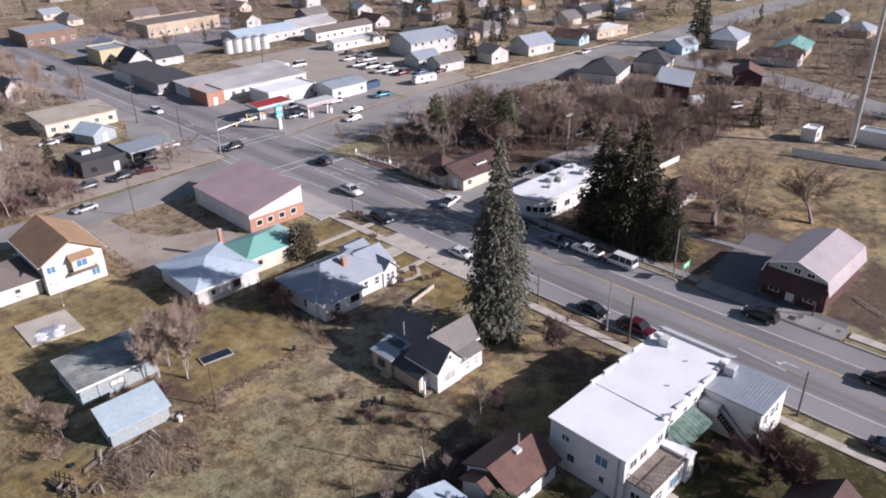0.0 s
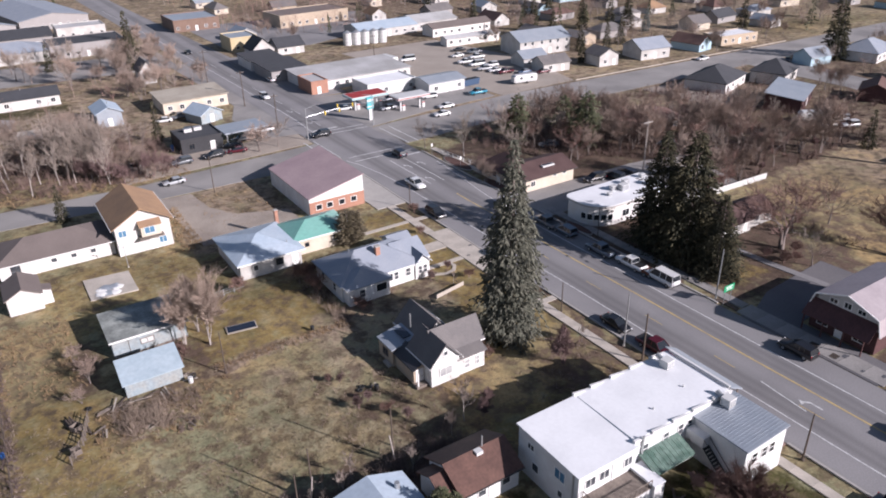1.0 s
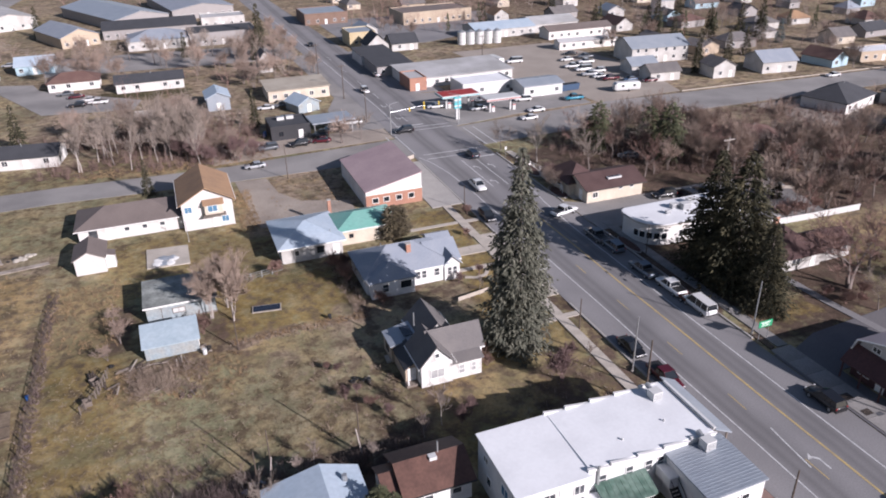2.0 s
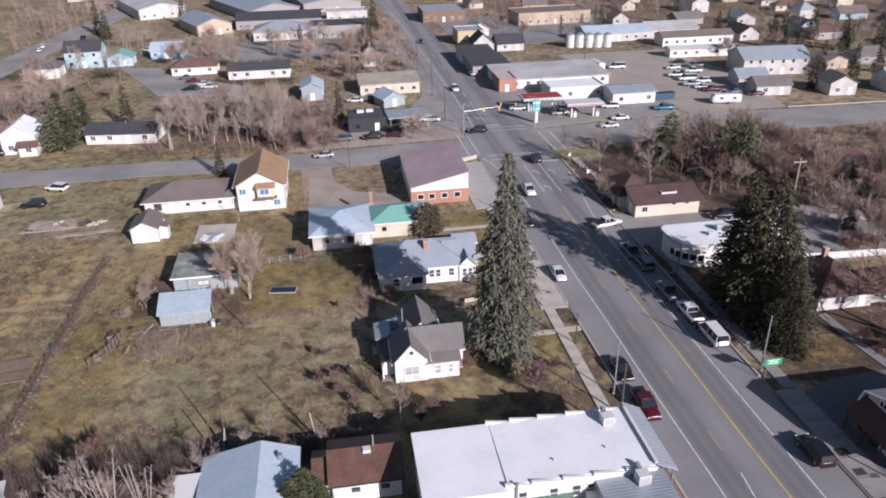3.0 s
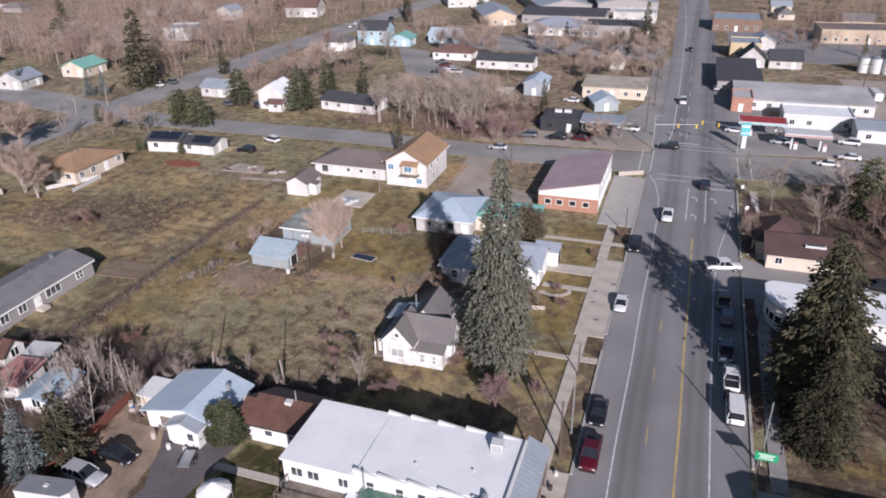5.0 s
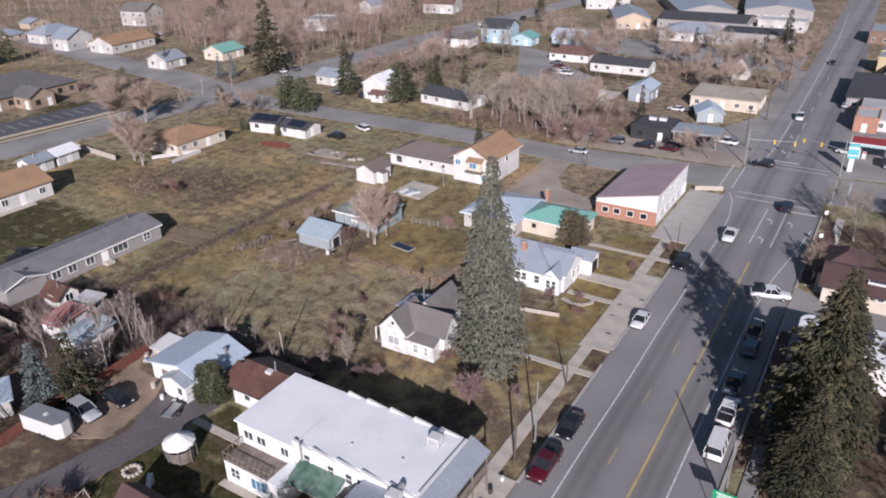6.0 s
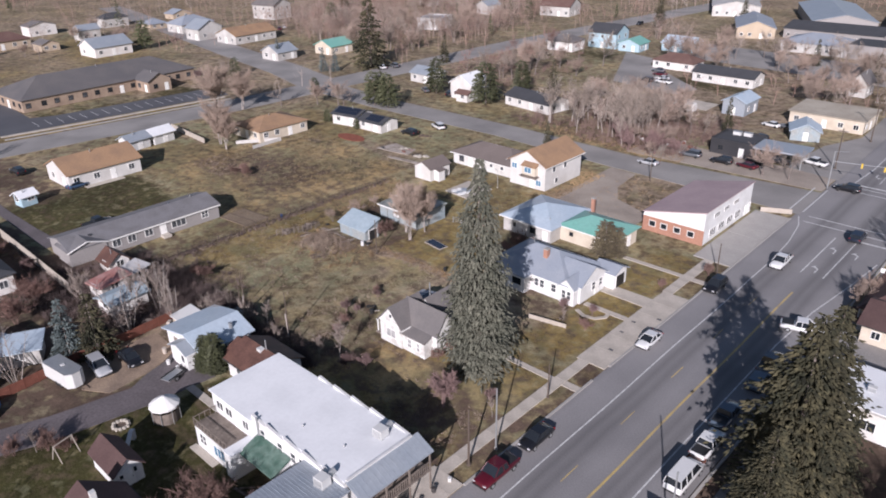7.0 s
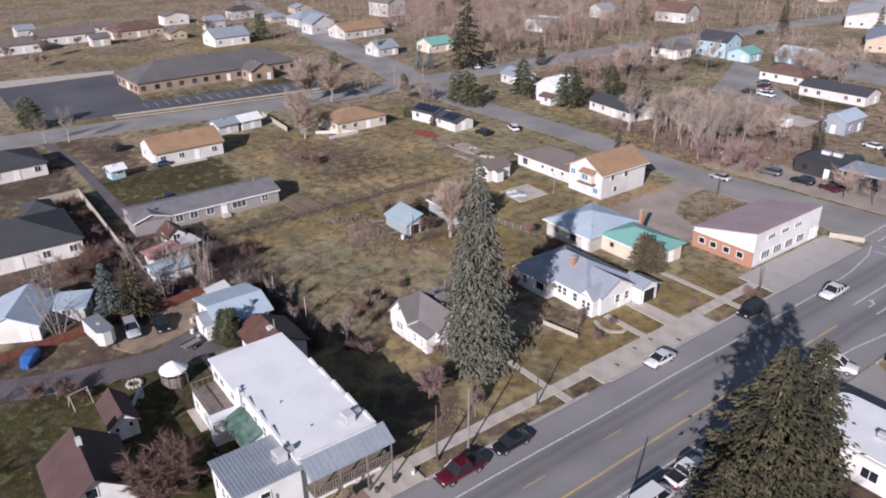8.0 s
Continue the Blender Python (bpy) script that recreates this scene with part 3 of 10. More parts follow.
    bp.inputs["Strength"].default_value, bp.inputs["Distance"].default_value = 0.45, 0.1
    nt.links.new(fine, bp.inputs["Height"])
    nt.links.new(bp.outputs[0], b.inputs["Normal"])
    return m


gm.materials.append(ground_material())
tagged(new("ground", gm), "dormant olive-brown winter grass, straw and bare soil, with some shade painted in", "ground", kind="structure")

# ---- roads and paving ----


def strip(pts, half, z, down=0.2):
    """A ribbon along a line of points, half its width to each side."""
    s = Shape()
    p = [Vector((*q, 0)) for q in pts]
    left, right = [], []
    for i, q in enumerate(p):
        d = (p[min(i + 1, len(p) - 1)] - p[max(i - 1, 0)]).normalized()
        h = half[i] if isinstance(half, (list, tuple)) else half
        left.append(q + Vector((-d.y, d.x, 0)) * h)
        right.append(q + Vector((d.y, -d.x, 0)) * h)
    for i in range(len(p) - 1):
        s.slab([(*right[i].xy, z), (*right[i + 1].xy, z), (*left[i + 1].xy, z), (*left[i].xy, z)], down)
    return s


def flat(x0, x1, y0, y1, z, down=0.2):
    return Shape().slab([(x0, y0, z), (x1, y0, z), (x1, y1, z), (x0, y1, z)], down)


def poly(pts, z, down=0.2):
    return Shape().slab([(*p, z) for p in pts], down)


def paved(name, shape, material, label, category):
    return solid(name, shape, material, label, category, kind="structure")


WEST, EAST = 10.2, 27.9
paved("road", strip([((WEST + EAST) / 2, -260), ((WEST + EAST) / 2, 90), (18.6, 190), (16.5, 300), (12, 480)], [8.85, 8.85, 8.0, 7.4, 7], 0.0), ROAD,
      "wide grey asphalt main street with worn tyre tracks", "road")
paved("side_road", strip([(10.4, 81.5), (-30, 80.3), (-62, 79.3), (-80, 76.5), (-100, 73.5), (-124, 72.5)], [6.6, 4.6, 4.3, 4.3, 4.3, 5], 0.01), ASPHALT_WORN,
      "narrow patched grey asphalt side street", "road")
paved("school_road", strip([(-144, -160), (-131.5, -10), (-127, 40), (-125.6, 80), (-119, 160), (-109, 240), (-100, 330), (-90, 480)], 5.2, 0.004), ASPHALT_WORN,
      "grey asphalt street past the school", "road")
paved("west_road", strip([(-124, 73), (-150, 77), (-185, 79), (-240, 84), (-330, 95)], [6.5, 6, 5.5, 5, 5], 0.014), ASPHALT_WORN, "pale asphalt street running west", "road")
paved("east_road", strip([(27.5, 84), (75, 88.5), (140, 86.5), (200, 85.5), (420, 84)], [7.5, 8.5, 7.5, 7.2, 7], 0.012), ASPHALT_WORN, "pale worn asphalt cross street", "road")
paved("gas_station_lot", poly([(27, 92), (46, 96), (70, 98), (70, 116), (52, 122), (27, 126)], 0.02), ASPHALT_WORN, "worn asphalt forecourt with oil stains", "forecourt")
paved("shop_lot", poly([(26, 126), (38, 126), (38, 190), (25, 190)], 0.024), ASPHALT, "asphalt parking strip before dark-roofed shops", "car park")
paved("clinic_lot", poly([(27.9, 25.0), (51.2, 24.6), (51.2, 15.4), (70, 15), (74, 34), (60, 36), (46, 36), (33, 36.1), (27.9, 39)], 0.03), ASPHALT_WORN, "shaded grey asphalt parking lot", "car park")
paved("barn_apron", poly([(27.9, -36), (33.2, -36), (33.2, -22.4), (52.5, -21), (52.0, -13.4), (47.0, -13.8), (41.8, -14.2), (36.5, -14.6), (31.8, -16.4), (27.9, -16.6)], 0.03), ASPHALT_SEALED, "wide dark sealed asphalt driveway", "driveway")
paved("school_lot", poly([(-186, -32), (-143, -31), (-141, 3), (-137, 48), (-146.5, 49), (-150, 6), (-152, 0.5), (-186, 1)], 0.03), ASPHALT_DARK, "dark freshly sealed school car park", "car park")
paved("school_verge", strip([(-141.3, -10), (-139.6, 4), (-135.7, 46)], 0.45, 0.1), CONCRETE, "pale concrete walk between street and car park", "path")
paved("school_verge", strip([(-138.6, -10), (-136.8, 4), (-132.9, 46)], 0.3, 0.1), KERB, "pale kerb beside the school verge", "kerb")
paved("school_path", poly([(-196, -36), (-187, -36), (-187, 2), (-191, 3)], 0.04), CONCRETE, "pale concrete path beside the school car park", "path")
paved("alley", strip([(-28.2, -25.5), (-29.2, -34), (-31.2, -44), (-35, -54), (-44, -66), (-70, -90)], [2.2, 2.4, 2.5, 2.5, 2.5, 2.5], 0.004), ALLEY,
      "narrow worn asphalt alley beside the lawn", "alley")
paved("gravel_yard", poly([(-42.2, -36.6), (-36.0, -38.4), (-32.7, -36.4), (-33.2, -31.6), (-34.2, -28.4), (-35.6, -26.0), (-41.6, -25.6)], 0.0), DRIVE, "brown gravel parking yard beside the red fence", "driveway")
paved("asphalt_pad", poly([(-31.4, -34.6), (-33.1, -31.4), (-34.1, -28.2), (-35.6, -26.0), (-33.0, -25.6), (-27.4, -25.9), (-29.4, -31.0)], 0.012), ALLEY, "worn asphalt pad before the blue-roofed cottage", "yard")
paved("dirt_lane", strip([(-128, -29.5), (-115, -26.4), (-104, -25.8), (-96, -25.6), (-86, -25.2), (-77, -24.6)], [1.1, 1.0, 1.1, 1.0, 1.2, 1.5], 0.0), ALLEY, "dark rutted lane between fence and lawn", "lane")
paved("patio", flat(-99.8, -97.4, -9.4, -1.6, 0.05), CONCRETE, "pale concrete patio behind the long house", "patio")
paved("brick_building_lot", poly([(-28.5, 50), (-10, 49.5), (-10.2, 56.5), (-19, 60), (-22.5, 66), (-23.5, 75), (-30, 75.5)], 0.0), GRAVEL, "pale rutted gravel lot", "driveway")
paved("shop_yard", poly([(-33, 87), (10, 89), (10, 98), (-32, 100)], 0.0), GRAVEL, "rutted gravel yard before the black workshop", "yard")
paved("depot_yard", poly([(50, 118), (70, 116.5), (72, 97), (100, 98), (108, 130), (100, 178), (60, 178), (62, 150)], 0.0), GRAVEL_GREY, "pale gravel depot yard", "yard")
paved("far_lot", poly([(-68, 140), (-48, 140), (-46, 150), (-70, 168), (-72, 176), (-84, 178)], 0.0), ASPHALT_WORN, "grey residential parking court", "car park")
paved("store_lot", poly([(30, 200), (58, 200), (110, 222), (110, 262), (30, 262)], 0.0), ASPHALT, "large grey store car park", "car park")
paved("east_street", strip([(168, 84), (164, 62), (163, 44), (158, 24), (151, 8), (140, -20), (128, -60)], [9, 7.5, 6.5, 6.5, 6.5, 6, 6], 0.006), ASPHALT_WORN, "wide pale asphalt street branching off", "road")
paved("street_shoulder", poly([(-1, 99), (10.6, 97), (10.4, 190), (5.0, 190), (5.5, 150), (6, 130), (1, 118)], 0.002), ASPHALT_WORN, "worn asphalt shoulder before the roadside shops", "shoulder")
paved("north_lot", poly([(-70, 186), (8, 186), (8, 214), (-70, 214)], 0.0), ASPHALT_WORN, "cracked grey asphalt yard", "yard")
paved("east_lot", poly([(110, 52), (128, 50), (132, 76), (108, 78)], 0.0), GRAVEL, "gravel drive beside dark-roofed house", "driveway")

paved("garden_path", strip([(44.4, -0.6), (44.5, -4.5), (44.7, -9.0), (45.2, -14.0), (45.6, -18.6)], 0.7, 0.05), ASPHALT, "grey path from the driveway to the brown-roofed house", "path")
paved("wall_footing", flat(-16.3, -11.6, -34.9, -34.05, 0.06), CONCRETE, "pale concrete strip at the foot of the deck wing", "path")
paved("foundation_slab", poly([(-75.4, 48.0), (-71.0, 48.6), (-67.0, 49.8), (-68.2, 53.6), (-71.2, 53.0), (-74.4, 53.4)], 0.05), SLAB_OLD, "broken pale concrete floor of a vanished house", "slab")
paved("foundation_strip", strip([(-69.4, 45.9), (-65.0, 47.0), (-60.8, 48.0)], [0.45, 0.6, 0.5], 0.04), SLAB_OLD, "strip of pale broken concrete in the grass", "slab")
paved("garden_path", strip([(-1.1, 18.4), (0.6, 17.6), (2.2, 17.9), (3.2, 19.2), (3.0, 20.3)], 0.3, 0.04), CONCRETE, "curved concrete path round the bungalow corner", "path")
# kerbs, real steps
for nm, x0, x1 in (("kerb_west", WEST - 0.3, WEST), ("kerb_east", EAST, EAST + 0.3)):
    for ya, yb in ((-120, -36), (-31, -25), (-19, 5), (9, 72)) if nm == "kerb_west" else ((-120, -37), (-12.5, 28), (39, 70)):
        paved(nm, flat(x0, x1, ya, yb, 0.14, 0.3), KERB, "worn pale concrete kerb", "kerb")

# walks made of slabs, each slab a piece


def slab_walk(name, label, x0, x1, y0, y1, z, along, step, material=CONCRETE):
    root = thing(name, label, "path", (x0 + x1) / 2, (y0 + y1) / 2, 0, kind="structure")
    dx, dy = x1 - x0, y1 - y0
    length = dy if along == "y" else dx
    n = max(1, round(length / step))
    a = length / n
    w = (dx if along == "y" else dy) / 2
    h = a / 2 - 0.015
    s = Shape()
    if along == "y":
        s.box(-w, w, -h, h, -0.2, z)
    else:
        s.box(-h, h, -w, w, -0.2, z)
    me = s.mesh("paving_slab", material)
    for i in range(n):
        off = (i + 0.5) * a - length / 2
        part("paving_slab", me, material, root, at=pose(0, off, 0.01 * ((i * 7) % 3 - 1) * 0.5) if along == "y" else pose(off, 0, 0.005 * ((i * 7) % 3 - 1)))
    return root


SLABS = [
    ("sidewalk_west", "pale concrete sidewalk slabs along the lawns", 6.2, 7.7, -19, 8, 0.1, "y", 2.6), ("sidewalk_west", "pale concrete sidewalk slabs along the lawns", 5.6, 7.2, 31.5, 46, 0.1, "y", 2.6),
    ("sidewalk_west", "narrow concrete sidewalk before the vacant lot", 6.4, 7.7, -120, -36, 0.1, "y", 2.6),
    ("concrete_apron", "wide stained pale concrete apron along the street", 5.8, 9.9, 8, 31.5, 0.09, "y", 4.0), ("concrete_apron", "stained grey apron before the brick shop", 3.6, 9.9, 46, 72, 0.09, "y", 13.0, KERB),
    ("concrete_drive", "pale concrete drive crossing to the white building", 5.8, 9.9, -25, -19, 0.09, "y", 2.0),
    ("paved_forecourt", "red-brown paving before the white building", 7.0, 9.9, -36, -25, 0.09, "y", 1.8, PAVER),
    ("sidewalk_east", "grey worn sidewalk slabs under the conifers", 29.6, 31.3, -15.4, 28, 0.1, "y", 2.6, ASPHALT_WORN), ("sidewalk_east", "grey concrete sidewalk slabs at the corner", 30.4, 31.8, 39, 70, 0.1, "y", 2.6),
    ("sidewalk_east", "broad grey concrete sidewalk along the barn driveway", 28.25, 31.5, -36.5, -15.6, 0.08, "y", 3.0, ASPHALT_WORN), ("sidewalk_east", "grey concrete sidewalk slabs beyond the barn", 29.6, 31.2, -120, -37, 0.1, "y", 2.6),
    ("garden_path", "concrete path from sidewalk to white cottage", -1.0, 6.2, 1.6, 2.5, 0.05, "x", 1.0), ("garden_path", "short concrete path across the parkway", 7.7, 9.9, 1.7, 2.8, 0.06, "x", 1.1),
    ("garden_path", "concrete path to the white bungalow door", -1.2, 5.8, 20.2, 21.2, 0.05, "x", 1.0), ("driveway", "pale concrete driveway to the carport", -1.5, 5.8, 25.4, 28.2, 0.05, "x", 2.2),
    ("garden_path", "concrete path to the cream house", -6, 5.6, 37.6, 38.5, 0.05, "x", 1.1), ("garden_path", "concrete path across the dry parkway", 7.2, 9.9, 37.4, 38.5, 0.06, "x", 1.1),
    ("garden_path", "pale concrete path from alley to white building", -26.5, -16.5, -29.6, -28.6, 0.05, "x", 1.1),
]
for row in SLABS:
    slab_walk(*row)
paved("cottage_slab", flat(-47.4, -41.3, 40.6, 48.0, 0.12), CONCRETE, "bare concrete slab with crumpled sheeting", "slab")
paved("trailer_slab", flat(-48, -34, 130, 138, 0.05), CONCRETE, "pale concrete pad beside dirt lot", "slab")

# markings


def marking(name, shape, material, label):
    return solid(name, shape, material, label, "road marking", group="road markings", kind="structure")


def wavy(x, y0, y1, width, z=0.012, seed=0):
    s, n = Shape(), max(2, int((y1 - y0) / 4))
    ys = np.linspace(y0, y1, n)
    xs = x + 0.05 * np.sin(ys * 0.21 + seed)
    for i in range(n - 1):
        s.slab([(xs[i] - width / 2, ys[i], z), (xs[i] + width / 2, ys[i], z), (xs[i + 1] + width / 2, ys[i + 1], z), (xs[i + 1] - width / 2, ys[i + 1], z)], 0.005)
    return s


marking("edge_line", wavy(13.95, -150, 52, 0.17, seed=1), PAINT_WHITE, "white road edge line, slightly wavy")
marking("edge_line", strip([(23.8, -150), (23.7, 0), (23.9, 28), (24.6, 40), (26.2, 52), (27.2, 62)], 0.085, 0.012, 0.005), PAINT_WHITE, "white road edge line curving to the corner")
marking("edge_line", strip([(13.95, 52), (13.4, 62), (12.2, 70), (10.8, 74)], 0.085, 0.012, 0.005), PAINT_WHITE, "white road edge line, slightly wavy")
marking("edge_line", strip([(13.4, 94), (14.4, 108), (14.6, 150), (14.2, 250), (11.5, 330)], 0.1, 0.012, 0.005), PAINT_WHITE, "thin white road edge line")
marking("centre_line", wavy(20.35, -150, 44, 0.27, seed=3), PAINT_YELLOW, "solid yellow line beside the turning lane")
for y0 in range(-146, 44, 12):
    marking("turn_lane_dash", wavy(17.0, y0 + 2, y0 + 5.2, 0.12, seed=4), PAINT_YELLOW, "yellow dash of the turning lane")
marking("turn_lane_line", strip([(17.25, -27.5), (16.95, -30.2), (16.6, -34.0)], 0.08, 0.012, 0.005), PAINT_WHITE, "solid white line beside the turn arrow")
for x in (18.9, 22.25):
    marking("lane_line", flat(x - 0.09, x + 0.09, 51.5, 68.6, 0.012, 0.005), PAINT_WHITE, "solid white lane line before the junction")
for x0, x1, y in ((13.8, 20.6, 96.5), (20.9, 27.2, 69.2)):
    marking("stop_line", flat(x0, x1, y, y + 0.5, 0.012, 0.005), PAINT_WHITE, "white stop line at the junction")
for y in (72.2, 75.0, 92.6, 95.0):
    marking("crossing_line", flat(12.2, 26.8, y, y + 0.25, 0.012, 0.005), PAINT_WHITE, "thin white pedestrian crossing line")
for x in (8.2, 10.6, 28.6, 31.2):
    marking("crossing_line", flat(x, x + 0.25, 76.4, 90, 0.03, 0.005), PAINT_WHITE, "thin white pedestrian crossing line")
for y in (100, 112, 124, 140, 158, 178):
    marking("lane_line", flat(17.6, 17.75, y, y + 6, 0.012, 0.005), PAINT_WHITE, "white lane dash")


def arrow_shape(z=0.014):
    s = Shape()
    s.slab([(-0.1, -1.4, z), (0.1, -1.4, z), (0.1, 0.3, z), (-0.1, 0.3, z)], 0.005)
    s.slab([(-0.1, 0.1, z), (0.1, 0.3, z), (-0.6, 0.95, z), (-0.75, 0.75, z)], 0.005)
    s.slab([(-1.15, 0.55, z), (-0.55, 0.5, z), (-0.5, 1.35, z)], 0.005)
    return s


ARROW = arrow_shape().mesh("turn_arrow", PAINT_WHITE)
for x, y, rz in ((18.4, -33.5, 0), (20.6, 54, 0), (20.6, 63, 0), (24.0, 63, 0), (16, 104, 180), (16, 116, 180)):
    ob = new("turn_arrow", ARROW)
    ob.matrix_basis = pose(*site(x, y), 0, 0, 0, rz)
    tagged(ob, "white painted turn arrow on the asphalt", "road marking", "road markings", "structure")
for i in range(17):
    marking("parking_line", flat(-148.2 + 0.24 * i, -143.6 + 0.24 * i, -0.5 + i * 2.8, -0.36 + i * 2.8, 0.04, 0.005), PAINT_WHITE, "white parking bay line")
random.seed(4)
for x, y in ((8.2, 12.4), (7.0, 17.2), (9.3, 23.5), (6.9, 20.6), (29.2, -33.4), (30.3, -35.5), (30.4, -30.4)):
    w = random.uniform(0.3, 0.55)
    paved("stain", poly([(x - w, y - w * 0.5), (x + w, y - w * 0.6), (x + w * 0.8, y + w * 0.6), (x - w * 0.7, y + w * 0.5)], 0.108, 0.004), ASPHALT_DARK, "dark oil stain on pale paving", "stain")
# ---- buildings ----
FRAMES = {}


def lattice(xs, zs, front=-0.07):
    """One connected frame of bars between openings: xs and zs are the bars' edges in turn."""
    s, nx, nz = Shape(), len(xs), len(zs)
    s.v = [(x, y, z) for y in (front, 0.0) for z in zs for x in xs]
    at = lambda i, k, back=0: (back * nz + k) * nx + i
    full = lambda i, k: 0 <= i < nx - 1 and 0 <= k < nz - 1 and (i % 2 == 0 or k % 2 == 0)
    for i in range(nx - 1):
        for k in range(nz - 1):
            if not full(i, k):
                continue
            s.f.append((at(i, k), at(i + 1, k), at(i + 1, k + 1), at(i, k + 1)))
            for (di, dk), (a, b) in {(-1, 0): ((0, 1), (0, 0)), (1, 0): ((1, 0), (1, 1)), (0, -1): ((0, 0), (1, 0)), (0, 1): ((1, 1), (0, 1))}.items():
                if not full(i + di, k + dk):
                    p, q = (i + a[0], k + a[1]), (i + b[0], k + b[1])
                    s.f.append((at(*q), at(*p), at(*p, 1), at(*q, 1)))
    return s


def window_meshes(w, h, frame_m, pane_m, bars):
    key = (round(w, 2), round(h, 2), frame_m.name, pane_m.name, bars)
    if key not in FRAMES:
        f = lattice([-w / 2 - 0.09, -w / 2] + [-w / 2 + w * i / bars + d for i in range(1, bars) for d in (-0.03, 0.03)] + [w / 2, w / 2 + 0.09],
                    [-h / 2 - 0.09, -h / 2] + ([-0.03, 0.03] if h > 1.1 and w < 1.3 else []) + [h / 2, h / 2 + 0.09])
        p = Shape().box(-w / 2, w / 2, -0.03, 0.0, -h / 2, h / 2)
        FRAMES[key] = (f.mesh("window", frame_m), p.mesh("pane", pane_m))
    return FRAMES[key]


TURN = {"S": 0, "E": 90, "N": 180, "W": 270}


def wall_place(wing, side, u, z):
    x0, x1, y0, y1 = wing
    x, y = {"S": (u, y0 - 0.002), "N": (u, y1 + 0.002), "E": (x1 + 0.002, u), "W": (x0 - 0.002, u)}[side]
    return pose(x, y, z, 0, 0, TURN[side])


def add_window(root, wing, side, u, z, w=0.9, h=1.2, frame_m=None, pane_m=None, bars=1):
    f, p = window_meshes(w, h, frame_m or TRIM, pane_m or PANE, bars)
    win = part("window", f, None, root, at=wall_place(wing, side, u, z))
    part("pane", p, None, win)


def add_door(root, wing, side, u, w=0.95, h=2.05, material=None, z=0.0):
    s = Shape().box(-w / 2, w / 2, -0.05, 0.0, 0.05, h)
    s.box(-w / 2 + 0.12, w / 2 - 0.12, -0.065, -0.05, h * 0.55, h - 0.2).box(-w / 2 + 0.12, w / 2 - 0.12, -0.065, -0.05, 0.2, h * 0.45)
    d = part("door", s, material or TRIM, root, at=wall_place(wing, side, u, z))
    part("door_frame", Shape().box(-w / 2 - 0.1, -w / 2, -0.07, 0, 0, h + 0.1).box(w / 2, w / 2 + 0.1, -0.07, 0, 0, h + 0.1).box(-w / 2, w / 2, -0.07, 0, h, h + 0.1), TRIM, d)
    part("door_handle", Shape().box(w / 2 - 0.14, w / 2 - 0.08, -0.11, -0.05, 1.0, 1.06), STEEL_DARK, d)


def walls_of(rect, h, roof, rise, base=0.0):
    x0, x1, y0, y1 = rect
    s = Shape()
    if roof.startswith("gable_x"):
        s.prism([(y0, base), (y1, base), (y1, h), ((y0 + y1) / 2, h + rise), (y0, h)], "x", x0, x1)
    elif roof.startswith("gable_y"):
        s.prism([(x1, base), (x0, base), (x0, h), ((x0 + x1) / 2, h + rise), (x1, h)], "y", y0, y1)
    elif roof == "salt_y":
        s.prism([(x1, base), (x0, base), (x0, h), (x0 + 0.62 * (x1 - x0), h + rise), (x1, h)], "y", y0, y1)
    elif roof == "low_w":
        s.prism([(x1, base), (x0, base), (x0, h), (x1, h + rise)], "y", y0, y1)
    elif roof == "low_e":
        s.prism([(x1, base), (x0, base), (x0, h + rise), (x1, h)], "y", y0, y1)
    elif roof == "low_s":
        s.prism([(y0, base), (y1, base), (y1, h + rise), (y0, h)], "x", x0, x1)
    elif roof == "low_n":
        s.prism([(y0, base), (y1, base), (y1, h), (y0, h + rise)], "x", x0, x1)
    else:
        s.box(x0, x1, y0, y1, base, h)
    return s


